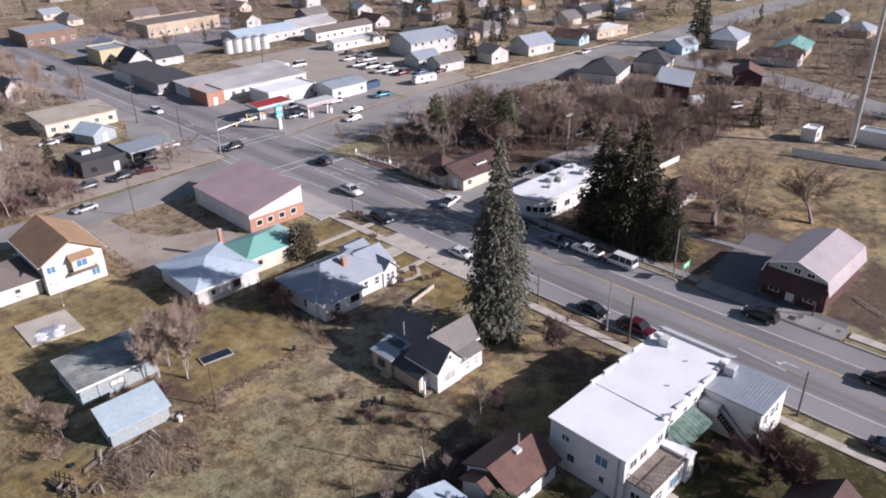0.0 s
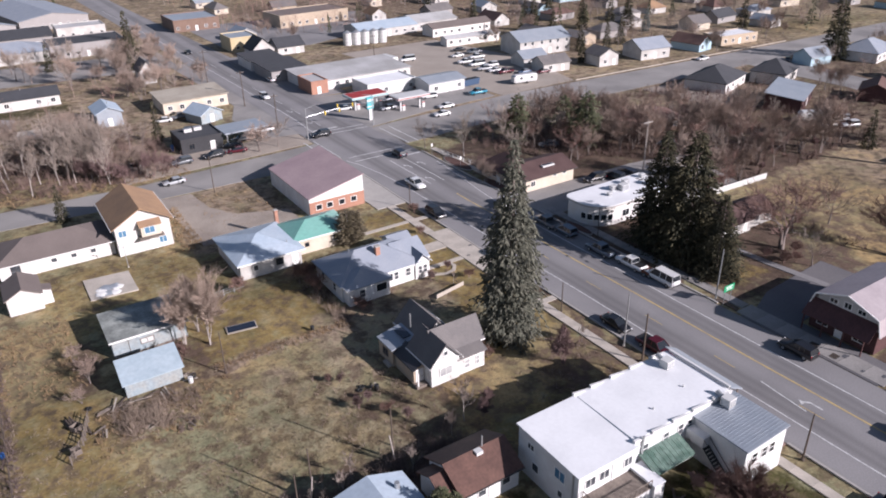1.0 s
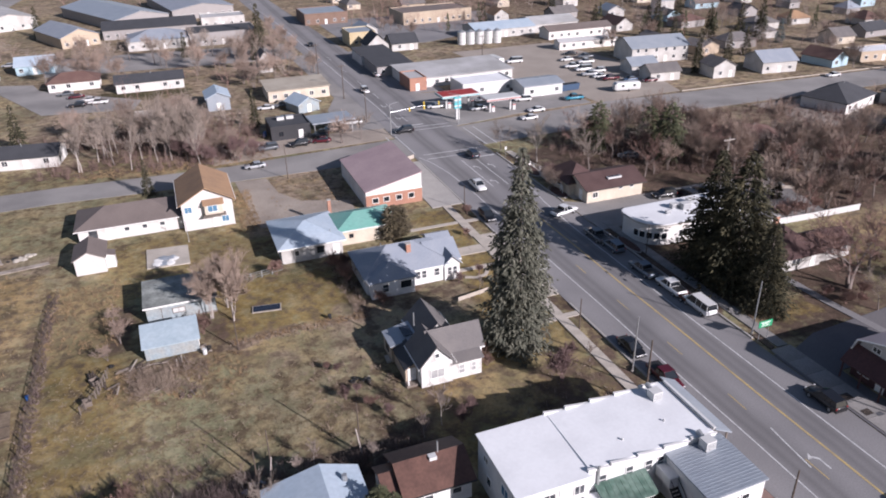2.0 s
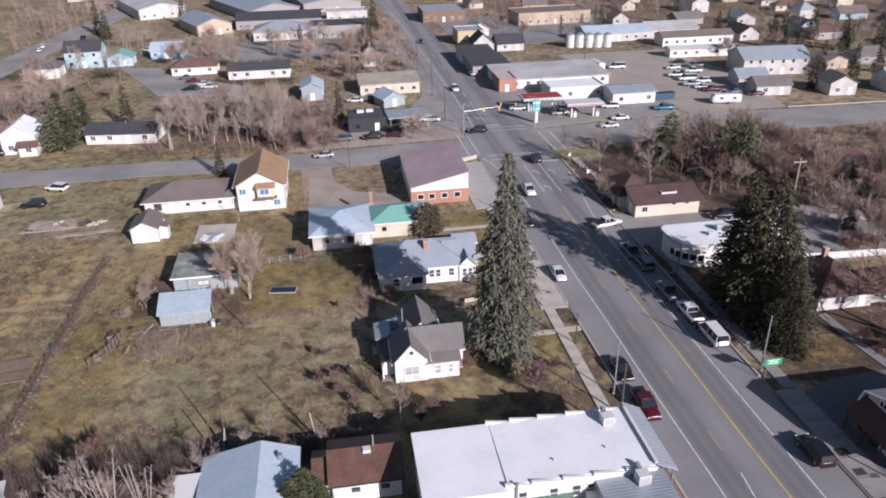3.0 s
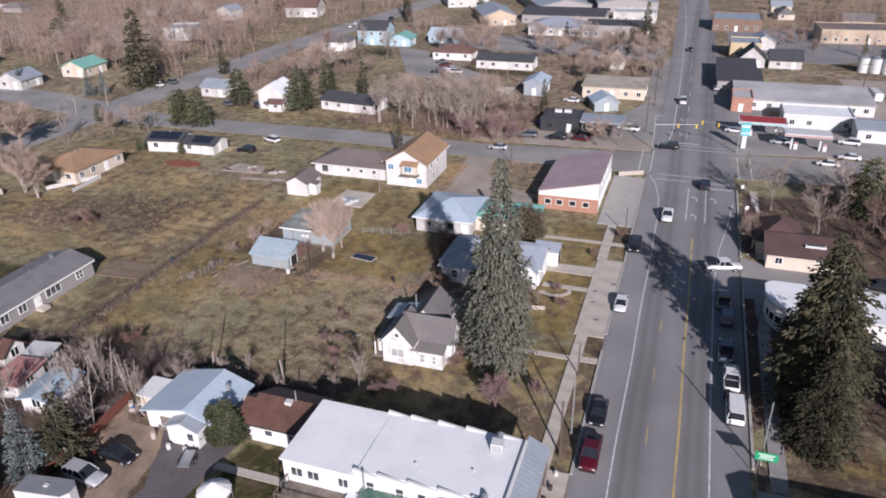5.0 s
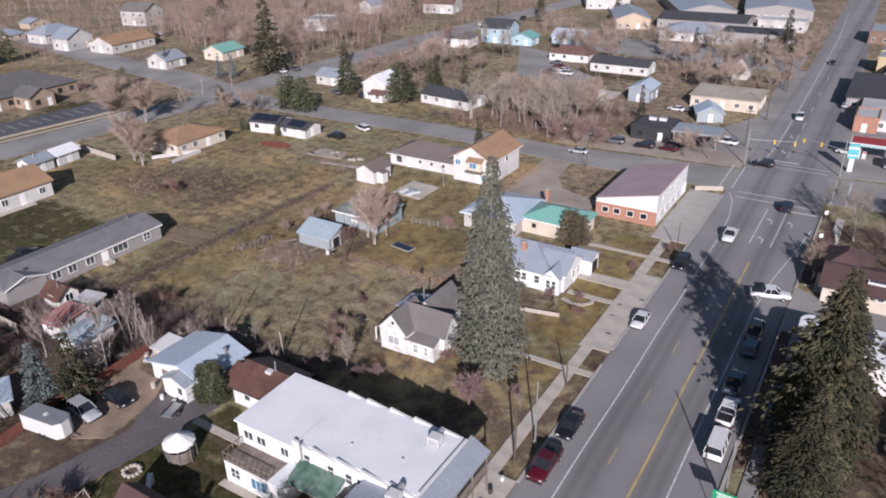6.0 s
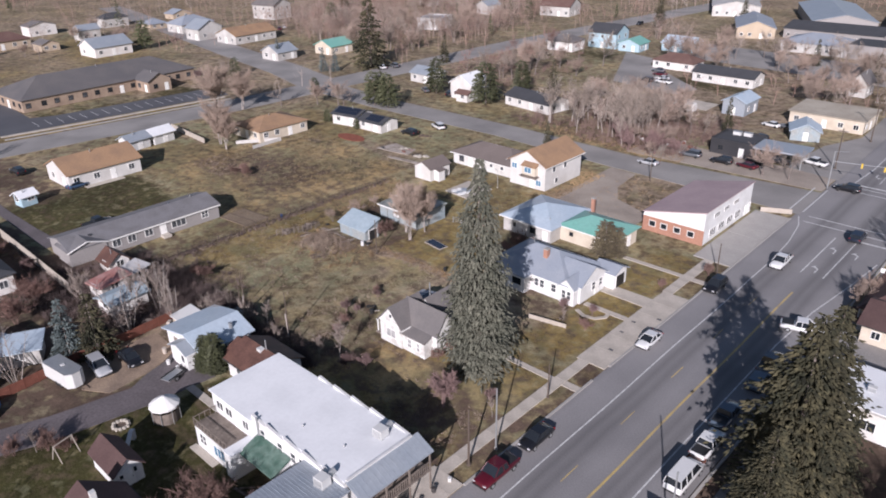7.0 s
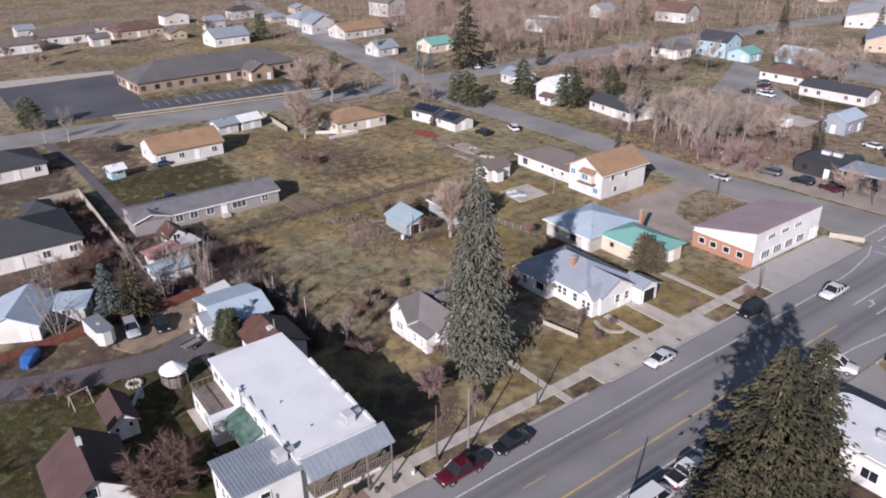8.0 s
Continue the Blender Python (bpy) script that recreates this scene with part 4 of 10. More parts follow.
def roof_of(rect, h, roof, rise, over, thick=0.16):
    """Roof slabs that lie just over the walls, with overhanging eaves."""
    x0, x1, y0, y1 = rect
    s, e = Shape(), 0.02 + thick
    a, b, c, d = x0 - over, x1 + over, y0 - over, y1 + over
    if roof in ("gable_x", "gable_y", "hip_x", "hip_y"):
        across = (y1 - y0) / 2 if roof.endswith("x") else (x1 - x0) / 2
        drop = rise * over / across
        low, top = h - drop + e, h + rise + e
        inset = 0.0 if roof.startswith("gable") else min(across + over, ((b - a) if roof.endswith("x") else (d - c)) / 2 - 0.05)
        if roof.endswith("x"):
            m = (y0 + y1) / 2
            r0, r1 = (a + inset, m, top), (b - inset, m, top)
            s.slab([(a, c, low), (b, c, low), r1, r0], thick).slab([(b, d, low), (a, d, low), r0, r1], thick)
            if inset:
                s.slab([(b, c, low), (b, d, low), r1], thick).slab([(a, d, low), (a, c, low), r0], thick)
        else:
            m = (x0 + x1) / 2
            r0, r1 = (m, c + inset, top), (m, d - inset, top)
            s.slab([(b, c, low), (b, d, low), r1, r0], thick).slab([(a, d, low), (a, c, low), r0, r1], thick)
            if inset:
                s.slab([(a, c, low), (b, c, low), r0], thick).slab([(b, d, low), (a, d, low), r1], thick)
    elif roof == "salt_y":
        m = x0 + 0.62 * (x1 - x0)
        wl, el, top = h - rise * over / (m - x0) + e, h - rise * over / (x1 - m) + e, h + rise + e
        s.slab([(m, c, top), (m, d, top), (a, d, wl), (a, c, wl)], thick).slab([(b, c, el), (b, d, el), (m, d, top), (m, c, top)], thick)
    elif roof == "flat":
        s.slab([(a, c, h + e), (b, c, h + e), (b, d, h + e), (a, d, h + e)], thick)
    else:
        slope = rise / ((x1 - x0) if roof in ("low_w", "low_e") else (y1 - y0))
        z = {"low_w": lambda x, y: h + slope * (x - x0), "low_e": lambda x, y: h + slope * (x1 - x), "low_s": lambda x, y: h + slope * (y - y0), "low_n": lambda x, y: h + slope * (y1 - y)}[roof]
        s.slab([(x, y, z(x, y) + e) for x, y in ((a, c), (b, c), (b, d), (a, d))], thick)
    return s


def ribs_of(rect, h, roof, rise, over, gap, high=0.022):
    """Standing seams of a metal roof, each running down the slope."""
    x0, x1, y0, y1 = rect
    s, e = Shape(), 0.185
    if roof == "gable_y" or roof == "hip_y":
        m, across = (x0 + x1) / 2, (x1 - x0) / 2
        for y in np.arange(y0 - over + gap / 2, y1 + over, gap):
            for sx in (-1, 1):
                end = m + sx * (across + over)
                z1, z0 = h + rise + e, h - rise * over / across + e
                s.slab([(m, y - 0.03, z1 + high), (end, y - 0.03, z0 + high), (end, y + 0.03, z0 + high), (m, y + 0.03, z1 + high)][:: sx], high)
    elif roof == "gable_x":
        m, across = (y0 + y1) / 2, (y1 - y0) / 2
        for x in np.arange(x0 - over + gap / 2, x1 + over, gap):
            for sy in (-1, 1):
                end = m + sy * (across + over)
                z1, z0 = h + rise + e, h - rise * over / across + e
                s.slab([(x - 0.03, m, z1 + high), (x + 0.03, m, z1 + high), (x + 0.03, end, z0 + high), (x - 0.03, end, z0 + high)][:: sy], high)
    elif roof in ("low_w", "low_e"):
        up = 1 if roof == "low_w" else -1
        for y in np.arange(y0 - over + gap / 2, y1 + over, gap):
            za = (h if up > 0 else h + rise) + e - up * rise * over / (x1 - x0)
            zb = (h + rise if up > 0 else h) + e + up * rise * over / (x1 - x0)
            s.slab([(x0 - over, y - 0.03, za + high), (x1 + over, y - 0.03, zb + high), (x1 + over, y + 0.03, zb + high), (x0 - over, y + 0.03, za + high)], high)
    else:
        up = 1 if roof == "low_s" else -1
        for x in np.arange(x0 - over + gap / 2, x1 + over, gap):
            za = (h if up > 0 else h + rise) + e - up * rise * over / (y1 - y0)
            zb = (h + rise if up > 0 else h) + e + up * rise * over / (y1 - y0)
            s.slab([(x - 0.03, y0 - over, za + high), (x + 0.03, y0 - over, za + high), (x + 0.03, y1 + over, zb + high), (x - 0.03, y1 + over, zb + high)], high)
    return s


def building(name, label, wings, wins=(), doors=(), at=None, category="house", group=""):
    """A building of wings: (rect, eave height, roof, rise, overhang, wall, roof material[, base[, seam gap]]). The rects are in world metres unless at is given."""
    r0 = wings[0][0]
    cx, cy = ((r0[0] + r0[1]) / 2, (r0[2] + r0[3]) / 2) if at is None else (0.0, 0.0)
    root = thing(name, label, category, *((cx, cy, 0, 0) if at is None else (at[0], at[1], 0, at[2])), group=group, size=1.0 if at is None or group == "distant houses" else stretch(at[0], at[1]))
    local = []
    for wing in wings:
        rect, h, roof, rise, over, wall_m, roof_m = wing[:7]
        base = wing[7] if len(wing) > 7 else 0.0
        rect = (rect[0] - cx, rect[1] - cx, rect[2] - cy, rect[3] - cy)
        local.append(rect)
        part("wall", walls_of(rect, h, roof, rise, base), wall_m, root)
        rf = part("roof", roof_of(rect, h, roof, rise, over), roof_m, root)
        if len(wing) > 8:
            part("roof_seams", ribs_of(rect, h, roof, rise, over, wing[8]), roof_m, rf)
        if at is None and category != "shed" and roof.startswith(("gable", "hip")):
            x0, x1, y0, y1 = rect
            t = h - rise * over / (((y1 - y0) if roof.endswith("x") else (x1 - x0)) / 2)
            o = over + 0.003
            if roof.endswith("x"):
                sides = [(x0 - over, x1 + over, y0 - o - 0.09, y0 - o), (x0 - over, x1 + over, y1 + o, y1 + o + 0.09)]
            else:
                sides = [(x0 - o - 0.09, x0 - o, y0 - over, y1 + over), (x1 + o, x1 + o + 0.09, y0 - over, y1 + over)]
            for xa, xb, ya, yb in sides:
                part("gutter", Shape().box(xa, xb, ya, yb, t, t + 0.15), TRIM_DARK if roof_m in (ROOF_COCOA, ROOF_RUST) else TRIM, rf)
    for k, side, u, z, *rest in wins:
        off = cx if side in "NS" else cy
        add_window(root, local[k], side, u - off, z, *rest)
    for k, side, u, *rest in doors:
        off = cx if side in "NS" else cy
        add_door(root, local[k], side, u - off, *rest)
    return root, cx, cy


def box_part(root, name, cx, cy, material, x0, x1, y0, y1, z0, z1, label=""):
    return part(name, Shape().box(x0 - cx, x1 - cx, y0 - cy, y1 - cy, z0, z1), material, root, label)


def chimney(root, cx, cy, x, y, z0, z1, material=BRICK, w=0.35):
    c = box_part(root, "chimney", cx, cy, material, x - w, x + w, y - w, y + w, z0, z1)
    part("chimney_cap", Shape().box(x - cx - w - 0.06, x - cx + w + 0.06, y - cy - w - 0.06, y - cy + w + 0.06, z1 + 0.002, z1 + 0.12), KERB, c)


def vent_pipe(root, cx, cy, x, y, z0, z1, r=0.07, material=STEEL):
    part("vent_pipe", Shape().tube((x - cx, y - cy, z0), (x - cx, y - cy, z1), r, r, 8, True), material, root)


# white cottage with the grey roof
W = WALL_WORN
root, cx, cy = building("cottage", "old white peeling-board cottage with grey shingle gables", [
    ((-16.8, -12.7, -5.7, -0.6), 3.3, "gable_y", 2.3, 0.35, W, ROOF_GREY),
    ((-14.8, -8.0, -3.9, -0.5), 3.3, "gable_x", 2.35, 0.3, W, ROOF_GREY),
    ((-15.2, -10.4, -0.7, 5.6), 3.1, "gable_y", 2.5, 0.3, W, ROOF_GREY),
    ((-12.7, -8.7, -5.5, -3.9), 2.45, "low_s", 0.55, 0.25, W, ROOF_GREY),
    ((-18.3, -16.8, -4.0, 0.6), 2.1, "low_w", 0.9, 0.2, WALL_TAN, ROOF_DARK),
    ((-18.6, -15.2, 0.8, 4.4), 2.5, "low_w", 0.7, 0.2, WALL_TAN, ROOF_STEEL),
], wins=[(0, "S", -14.7, 1.7, 1.7, 1.15, TRIM, PANE_CURTAIN, 2), (0, "S", -14.7, 4.3, 0.5, 0.55, TRIM, PANE, 1), (3, "S", -11.4, 1.35, 0.7, 1.2, TRIM, PANE_CURTAIN), (3, "S", -9.8, 1.35, 0.5, 1.2, TRIM, PANE_CURTAIN),
         (1, "E", -2.2, 1.6, 0.8, 1.3), (2, "E", 2.0, 1.6, 0.8, 1.3), (5, "W", 2.6, 1.4, 1.2, 1.0, WOOD_GREY, PANE, 2)], doors=[(4, "S", -17.5, 0.9, 2.0, TRIM)])
vent_pipe(root, cx, cy, -15.0, 2.2, 4.0, 6.0, 0.1)
box_part(root, "gable_board", cx, cy, TRIM, -16.9, -12.6, -5.83, -5.72, 3.12, 3.34)
box_part(root, "step", cx, cy, CONCRETE, -19.2, -18.7, 0.9, 2.4, 0.0, 0.3)
box_part(root, "porch_post", cx, cy, TRIM, -18.3, -18.15, -4.95, -4.8, 0, 2.2)
box_part(root, "porch_floor", cx, cy, WOOD_GREY, -18.5, -16.9, -5.1, -4.02, 0, 0.3)
# skylight sheet on the lean-to
box_part(root, "skylight", cx, cy, PANEL_BLACK, -16.7, -15.4, 1.3, 3.6, 3.3, 3.38)

# white bungalow with the slate-blue roof
root, cx, cy = building("bungalow", "white bungalow with blue-grey roof and brick chimney", [
    ((-16.9, -3.4, 18.9, 28.2), 3.0, "hip_x", 2.35, 0.45, WALL_WHITE, ROOF_SLATE),
    ((-16.6, -9.8, 17.2, 22.0), 2.85, "hip_y", 1.55, 0.35, WALL_WHITE, ROOF_SLATE),
    ((-6.2, -1.6, 19.9, 26.6), 3.0, "gable_x", 1.9, 0.4, WALL_WHITE, ROOF_SLATE),
    ((-4.4, -1.9, 18.6, 22.5), 2.9, "gable_y", 1.2, 0.3, WALL_WHITE, ROOF_SLATE),
    ((-3.8, -0.2, 27.0, 30.6), 2.5, "gable_x", 0.8, 0.3, WALL_WHITE, ROOF_SLATE),
], wins=[(1, "S", -14.4, 1.6, 0.9, 1.2), (1, "S", -11.2, 1.7, 1.7, 1.2, TRIM, GLASS, 1), (0, "S", -8.7, 1.7, 0.7, 1.2), (0, "S", -7.7, 1.7, 0.7, 1.2), (0, "S", -5.6, 1.7, 0.8, 1.2),
         (3, "S", -3.6, 1.6, 0.6, 1.2), (3, "S", -2.7, 1.6, 0.6, 1.2), (2, "E", 23.4, 1.7, 0.8, 1.2), (2, "E", 25.4, 1.7, 0.8, 1.2), (3, "E", 20.6, 1.6, 0.8, 1.2),
         (0, "W", 21.4, 1.6, 0.9, 1.2), (0, "W", 25.4, 1.6, 0.9, 1.2)], doors=[(2, "E", 24.4), (4, "E", 28.8, 2.4, 2.1, STEEL_DARK)])
chimney(root, cx, cy, -9.2, 21.9, 4.0, 5.9)
vent_pipe(root, cx, cy, -13.0, 24.0, 4.8, 5.7)

# pale blue metal roof house and its teal-roofed neighbour
root, cx, cy = building("metal_roof_house", "white stucco house with pale blue metal roof", [
    ((-27.1, -16.9, 34.0, 45.6), 2.9, "hip_x", 1.65, 0.6, WALL_DULL, ROOF_BLUE)],
    wins=[(0, "S", -20.6, 1.6, 1.1, 1.0, TRIM_DARK, GLASS, 1), (0, "W", 36.0, 1.6, 0.9, 1.0), (0, "S", -24.6, 1.6, 0.7, 0.9)], doors=[(0, "S", -18.0)])
vent_pipe(root, cx, cy, -18.4, 36.0, 3.4, 4.0)
root, cx, cy = building("teal_roof_house", "cream stucco house with teal metal roof", [
    ((-16.85, -6.3, 37.0, 44.6), 2.9, "hip_x", 1.35, 0.5, WALL_CREAM, ROOF_GREEN)],
    wins=[(0, "S", -14.6, 1.6, 0.6, 0.6, TRIM_DARK, GLASS, 1), (0, "E", 39.6, 1.6, 1.4, 1.1, TRIM, PANE, 2), (0, "S", -9.4, 1.6, 0.9, 1.1)], doors=[(0, "E", 42.0)])
chimney(root, cx, cy, -16.2, 46.2, 0.0, 5.0, BRICK, 0.28)

# brick shop with a sloping maroon roof
root, cx, cy = building("brick_shop", "brick and white shop under a sloping faded maroon roof", [
    ((-8.2, 3.0, 50.4, 70.3), 3.45, "low_w", 2.5, 0.2, WALL_WHITE, ROOF_MAUVE)],
    wins=[(0, "E", y, 1.5, 2.2, 1.3, TRIM, PANE, 3) for y in (54, 57.5, 61, 64.5)] +
    [(0, "E", y, 4.4, 2.0, 0.7, TRIM, PANE, 3) for y in (55, 59, 63)], doors=[(0, "E", 68.4), (0, "E", 69.8)])
part("brick_wall", Shape().box(-8.26 - cx, 3.06 - cx, 50.3 - cy, 50.396 - cy, 0, 2.9), BRICK, root, "orange-red brick lower wall")
part("brick_course", Shape().box(-8.29 - cx, 3.1 - cx, 50.24 - cy, 50.296 - cy, 2.82, 2.94), TRIM, root)
wing_local = (-8.2 - cx, 3.0 - cx, 50.4 - cy, 70.3 - cy)
for x in (-6.4, -4.2, -1.7, 0.8):
    add_window(root, (wing_local[0], wing_local[1], wing_local[2] - 0.1, wing_local[3]), "S", x - cx, 1.6, 1.1, 0.95, TRIM, GLASS, 1)

# two-storey house with tan roof, and the long low house beside it
root, cx, cy = building("two_storey_house", "white two-storey house with tan shingle roof", [
    ((-41.3, -32.4, 54.0, 67.0), 5.3, "gable_y", 2.5, 0.6, WALL_FADED, ROOF_TAN),
    ((-37.4, -34.2, 52.9, 54.0), 4.9, "low_s", 0.5, 0.25, WALL_CREAM, ROOF_TAN, 3.0)],
    wins=[(0, "S", -40.2, 4.0, 1.2, 1.1, TRIM, PANE_BLUE, 2), (1, "S", -36.0, 4.1, 1.6, 1.1, TRIM, PANE_BLUE, 2), (0, "S", -34.0, 1.4, 1.2, 1.1, TRIM, PANE_BLUE, 2), (0, "E", 57, 4.0, 1.0, 1.1), (0, "E", 61, 4.0, 1.0, 1.1), (0, "E", 58, 1.4, 1.0, 1.1)],
    doors=[(0, "S", -35.6)])
box_part(root, "balcony", cx, cy, WOOD_GREY, -37.8, -33.8, 52.4, 53.98, 2.7, 2.86)
building("long_house", "long low white house with taupe shingle roof", [
    ((-58.0, -40.6, 54.9, 64.4), 2.7, "hip_x", 1.9, 0.6, WALL_FADED, ROOF_TAUPE)],
    wins=[(0, "S", -55.6, 1.5, 1.2, 1.3, TRIM_DARK, PANE, 2), (0, "S", -50, 1.6, 0.8, 0.7), (0, "S", -47, 1.6, 0.8, 0.7), (0, "S", -44, 1.6, 0.8, 0.7)], doors=[(0, "S", -53.0)])
building("white_shed", "small white shed with taupe roof", [((-57.0, -52.4, 41.7, 47.7), 2.7, "gable_y", 1.2, 0.3, WALL_FADED, ROOF_TAUPE), ((-52.6, -51.0, 42.9, 44.7), 2.2, "low_e", 0.4, 0.15, WALL_WHITE, ROOF_TAUPE)], category="shed")

# sheds in the field
root, cx, cy = building("grey_shed", "weathered blue-grey shed with mossy flat roof", [((-48.0, -38.4, 23.0, 30.6), 2.6, "low_s", 0.25, 0.35, WALL_SHED, ROOF_MOSS)],
         wins=[(0, "S", -43.6, 1.5, 1.6, 0.7, WOOD_GREY, PLASTIC_WHITE, 2), (0, "W", 26, 1.5, 0.7, 0.7)], category="shed")
box_part(root, "fascia", cx, cy, TRIM, -48.35, -38.05, 22.58, 22.645, 2.58, 2.8)
box_part(root, "board_gap", cx, cy, WOOD_POLE, -46.0, -45.92, 22.96, 22.996, 0.1, 2.5)
box_part(root, "sill_plate", cx, cy, WOOD_GREY, -48.0, -38.4, 22.9, 22.996, 0.0, 0.25)
building("metal_shed", "small shed with grey-blue metal gable roof", [((-48.2, -41.4, 13.4, 16.6), 2.0, "low_s", 1.3, 0.3, WALL_SHED, ROOF_SHED)], doors=[(0, "E", 15.2, 1.8, 1.85, STEEL_DARK)], category="shed")

# small houses behind the white building
root, cx, cy = building("blue_roof_cottage", "white cottage with pale blue metal gable roof", [
    ((-37.6, -28.6, -25.8, -18.6), 2.5, "salt_y", 1.25, 0.5, WALL_WHITE, ROOF_BLUE), ((-33.6, -29.6, -27.4, -26.0), 2.3, "gable_y", 0.8, 0.25, WALL_WHITE, ROOF_STEEL)],
    wins=[(1, "S", -30.6, 1.4, 0.8, 1.0), (0, "W", -23, 1.4, 0.9, 1.0)], doors=[(1, "S", -32.2), (0, "S", -35.0, 1.6, 2.0, WOOD_GREY)])
vent_pipe(root, cx, cy, -30.0, -20.5, 2.8, 3.9, 0.28)
building("lean_to", "small white lean-to with stacked timber", [((-40.6, -37.6, -23.4, -20.6), 2.0, "low_s", 0.4, 0.25, WALL_CREAM, PLASTIC_WHITE)], category="shed")
root, cx, cy = building("brown_roof_cottage", "small white cottage with rusty brown metal roof", [
    ((-24.9, -18.0, -24.3, -18.2), 2.6, "gable_x", 1.5, 0.4, WALL_WHITE, ROOF_RUST), ((-26.6, -24.9, -23.6, -19.2), 2.3, "gable_x", 1.1, 0.3, WALL_WHITE, ROOF_RUST)],
    wins=[(0, "S", -22.6, 1.5, 0.9, 0.7), (0, "S", -19.6, 1.5, 0.9, 0.7)], doors=[(0, "S", -21.2)])
box_part(root, "roof_hatch", cx, cy, PLASTIC_WHITE, -21.6, -20.8, -22.0, -21.3, 3.7, 4.3)
vent_pipe(root, cx, cy, -20.5, -21.3, 3.8, 5.6, 0.09)

# the large white building
root, cx, cy = building("white_building", "large white two-storey building with flat white roof", [
    ((-16.4, -8.8, -31.2, -22.2), 5.56, "low_s", 0.1, 0.22, WALL_WHITE, ROOF_WHITE),
    ((-8.8, 5.9, -30.9, -21.9), 5.7, "flat", 0, -0.2, WALL_WHITE, ROOF_WHITE),
    ((0.0, 6.3, -37.4, -30.9), 5.0, "low_w", 0.25, 0.2, WALL_WHITE, ROOF_STEEL, 0.0, 0.38),
    ((-15.9, -9.4, -34.0, -31.2), 2.75, "flat", 0, 0.05, WALL_WHITE, WOOD_GREY),
    ((-9.4, -8.0, -34.4, -31.2), 3.1, "flat", 0, 0.05, WALL_WHITE, ROOF_WHITE),
    ((-7.9, -2.6, -33.2, -30.9), 3.0, "low_s", 0.9, 0.2, WALL_WHITE, ROOF_DULL, 2.6, 0.6),
], wins=[(0, "S", -14.9, 4.3, 1.2, 1.0, TRIM, PANE, 2), (0, "S", -13.1, 4.3, 1.2, 1.0, TRIM, PANE, 2), (0, "S", -9.9, 4.3, 1.0, 1.0, TRIM, PANE, 2), (1, "S", -7.2, 4.3, 0.75, 1.2), (1, "S", -4.2, 4.3, 0.75, 1.2), (1, "S", -2.0, 4.3, 0.75, 1.2),
         (1, "S", 0.0 - 0.6, 4.3, 0.7, 1.2), (0, "W", -24.2, 4.2, 0.9, 0.7, TRIM, PANE, 2), (0, "W", -28.6, 3.9, 1.4, 1.2, TRIM, PANE_BLUE, 2), (0, "W", -25, 2.0, 0.9, 1.0), (0, "W", -28.8, 1.6, 0.6, 0.8),
         (2, "S", 1.4, 3.6, 0.8, 1.2, TRIM, GLASS), (2, "S", 3.0, 3.6, 0.8, 1.2, TRIM, GLASS), (2, "S", 4.2, 3.6, 0.8, 1.2, TRIM, GLASS), (2, "E", -34.6, 3.8, 0.9, 1.3, TRIM, GLASS), (3, "S", -14.4, 1.6, 1.2, 1.2, TRIM, PANE, 2), (3, "S", -11.2, 1.5, 2.0, 1.3, TRIM, PANE_BLUE, 3), (3, "W", -32.4, 1.5, 1.0, 0.8, TRIM, GLASS, 2),
         (1, "E", -24, 1.5, 1.0, 1.4, TRIM, GLASS), (1, "E", -22.8, 1.5, 0.8, 1.4, TRIM, GLASS), (1, "E", -28, 1.5, 1.6, 1.4, TRIM, GLASS, 2), (1, "E", -26, 4.3, 1.0, 1.2), (1, "E", -23.5, 4.3, 1.0, 1.2), (1, "E", -29, 4.3, 1.0, 1.2)],
    doors=[(0, "S", -11.5, 0.9, 2.0, TRIM, 2.95), (1, "E", -25.6, 1.0, 2.05, TRIM)], category="building")
# stepped parapets on both long sides, each stretch tapering to the next
for y0, y1, high in ((-22.12, -21.82, 0.42), (-30.98, -30.68, 0.36)):
    for i, (xa, xb) in enumerate(((-8.9, -6.4), (-6.4, -3.4), (-3.4, -0.4), (-0.4, 2.8), (2.8, 6.0))):
        part("parapet", Shape().prism([(xa + 0.002 - cx, 5.71), (xb - cx, 5.71), (xb - cx, 5.78), (xa + 0.002 - cx, 5.74 + high)], "y", y0 - cy, y1 - cy), WALL_WHITE, root)
box_part(root, "parapet", cx, cy, WALL_WHITE, 5.78, 6.06, -30.6, -22.2, 5.9, 6.2)
part("downpipe", Shape().box(-7.9 - cx, -7.7 - cx, -31.12 - cy, -30.99 - cy, 2.9, 6.3), STEEL, root)
part("downpipe", Shape().box(-16.58 - cx, -16.44 - cx, -30.6 - cy, -30.46 - cy, 0.2, 5.5), STEEL, root)
# deck rail on the low wing
for x0, x1, y0, y1 in ((-15.95, -9.4, -34.06, -34.0), (-15.95, -15.89, -34.0, -31.3)):
    box_part(root, "deck_rail", cx, cy, WOOD_GREY, x0, x1, y0, y1, 3.75, 3.85)
    n = 9 if x1 - x0 > 1 else 4
    for i in range(n + 1):
        px, py = (x0 + (x1 - x0 - 0.06) * i / n, y0) if n == 9 else (x0, y0 + (y1 - y0 - 0.06) * i / n)
        box_part(root, "baluster", cx, cy, WOOD_GREY, px, px + 0.06, py, py + 0.06, 2.95, 3.75)
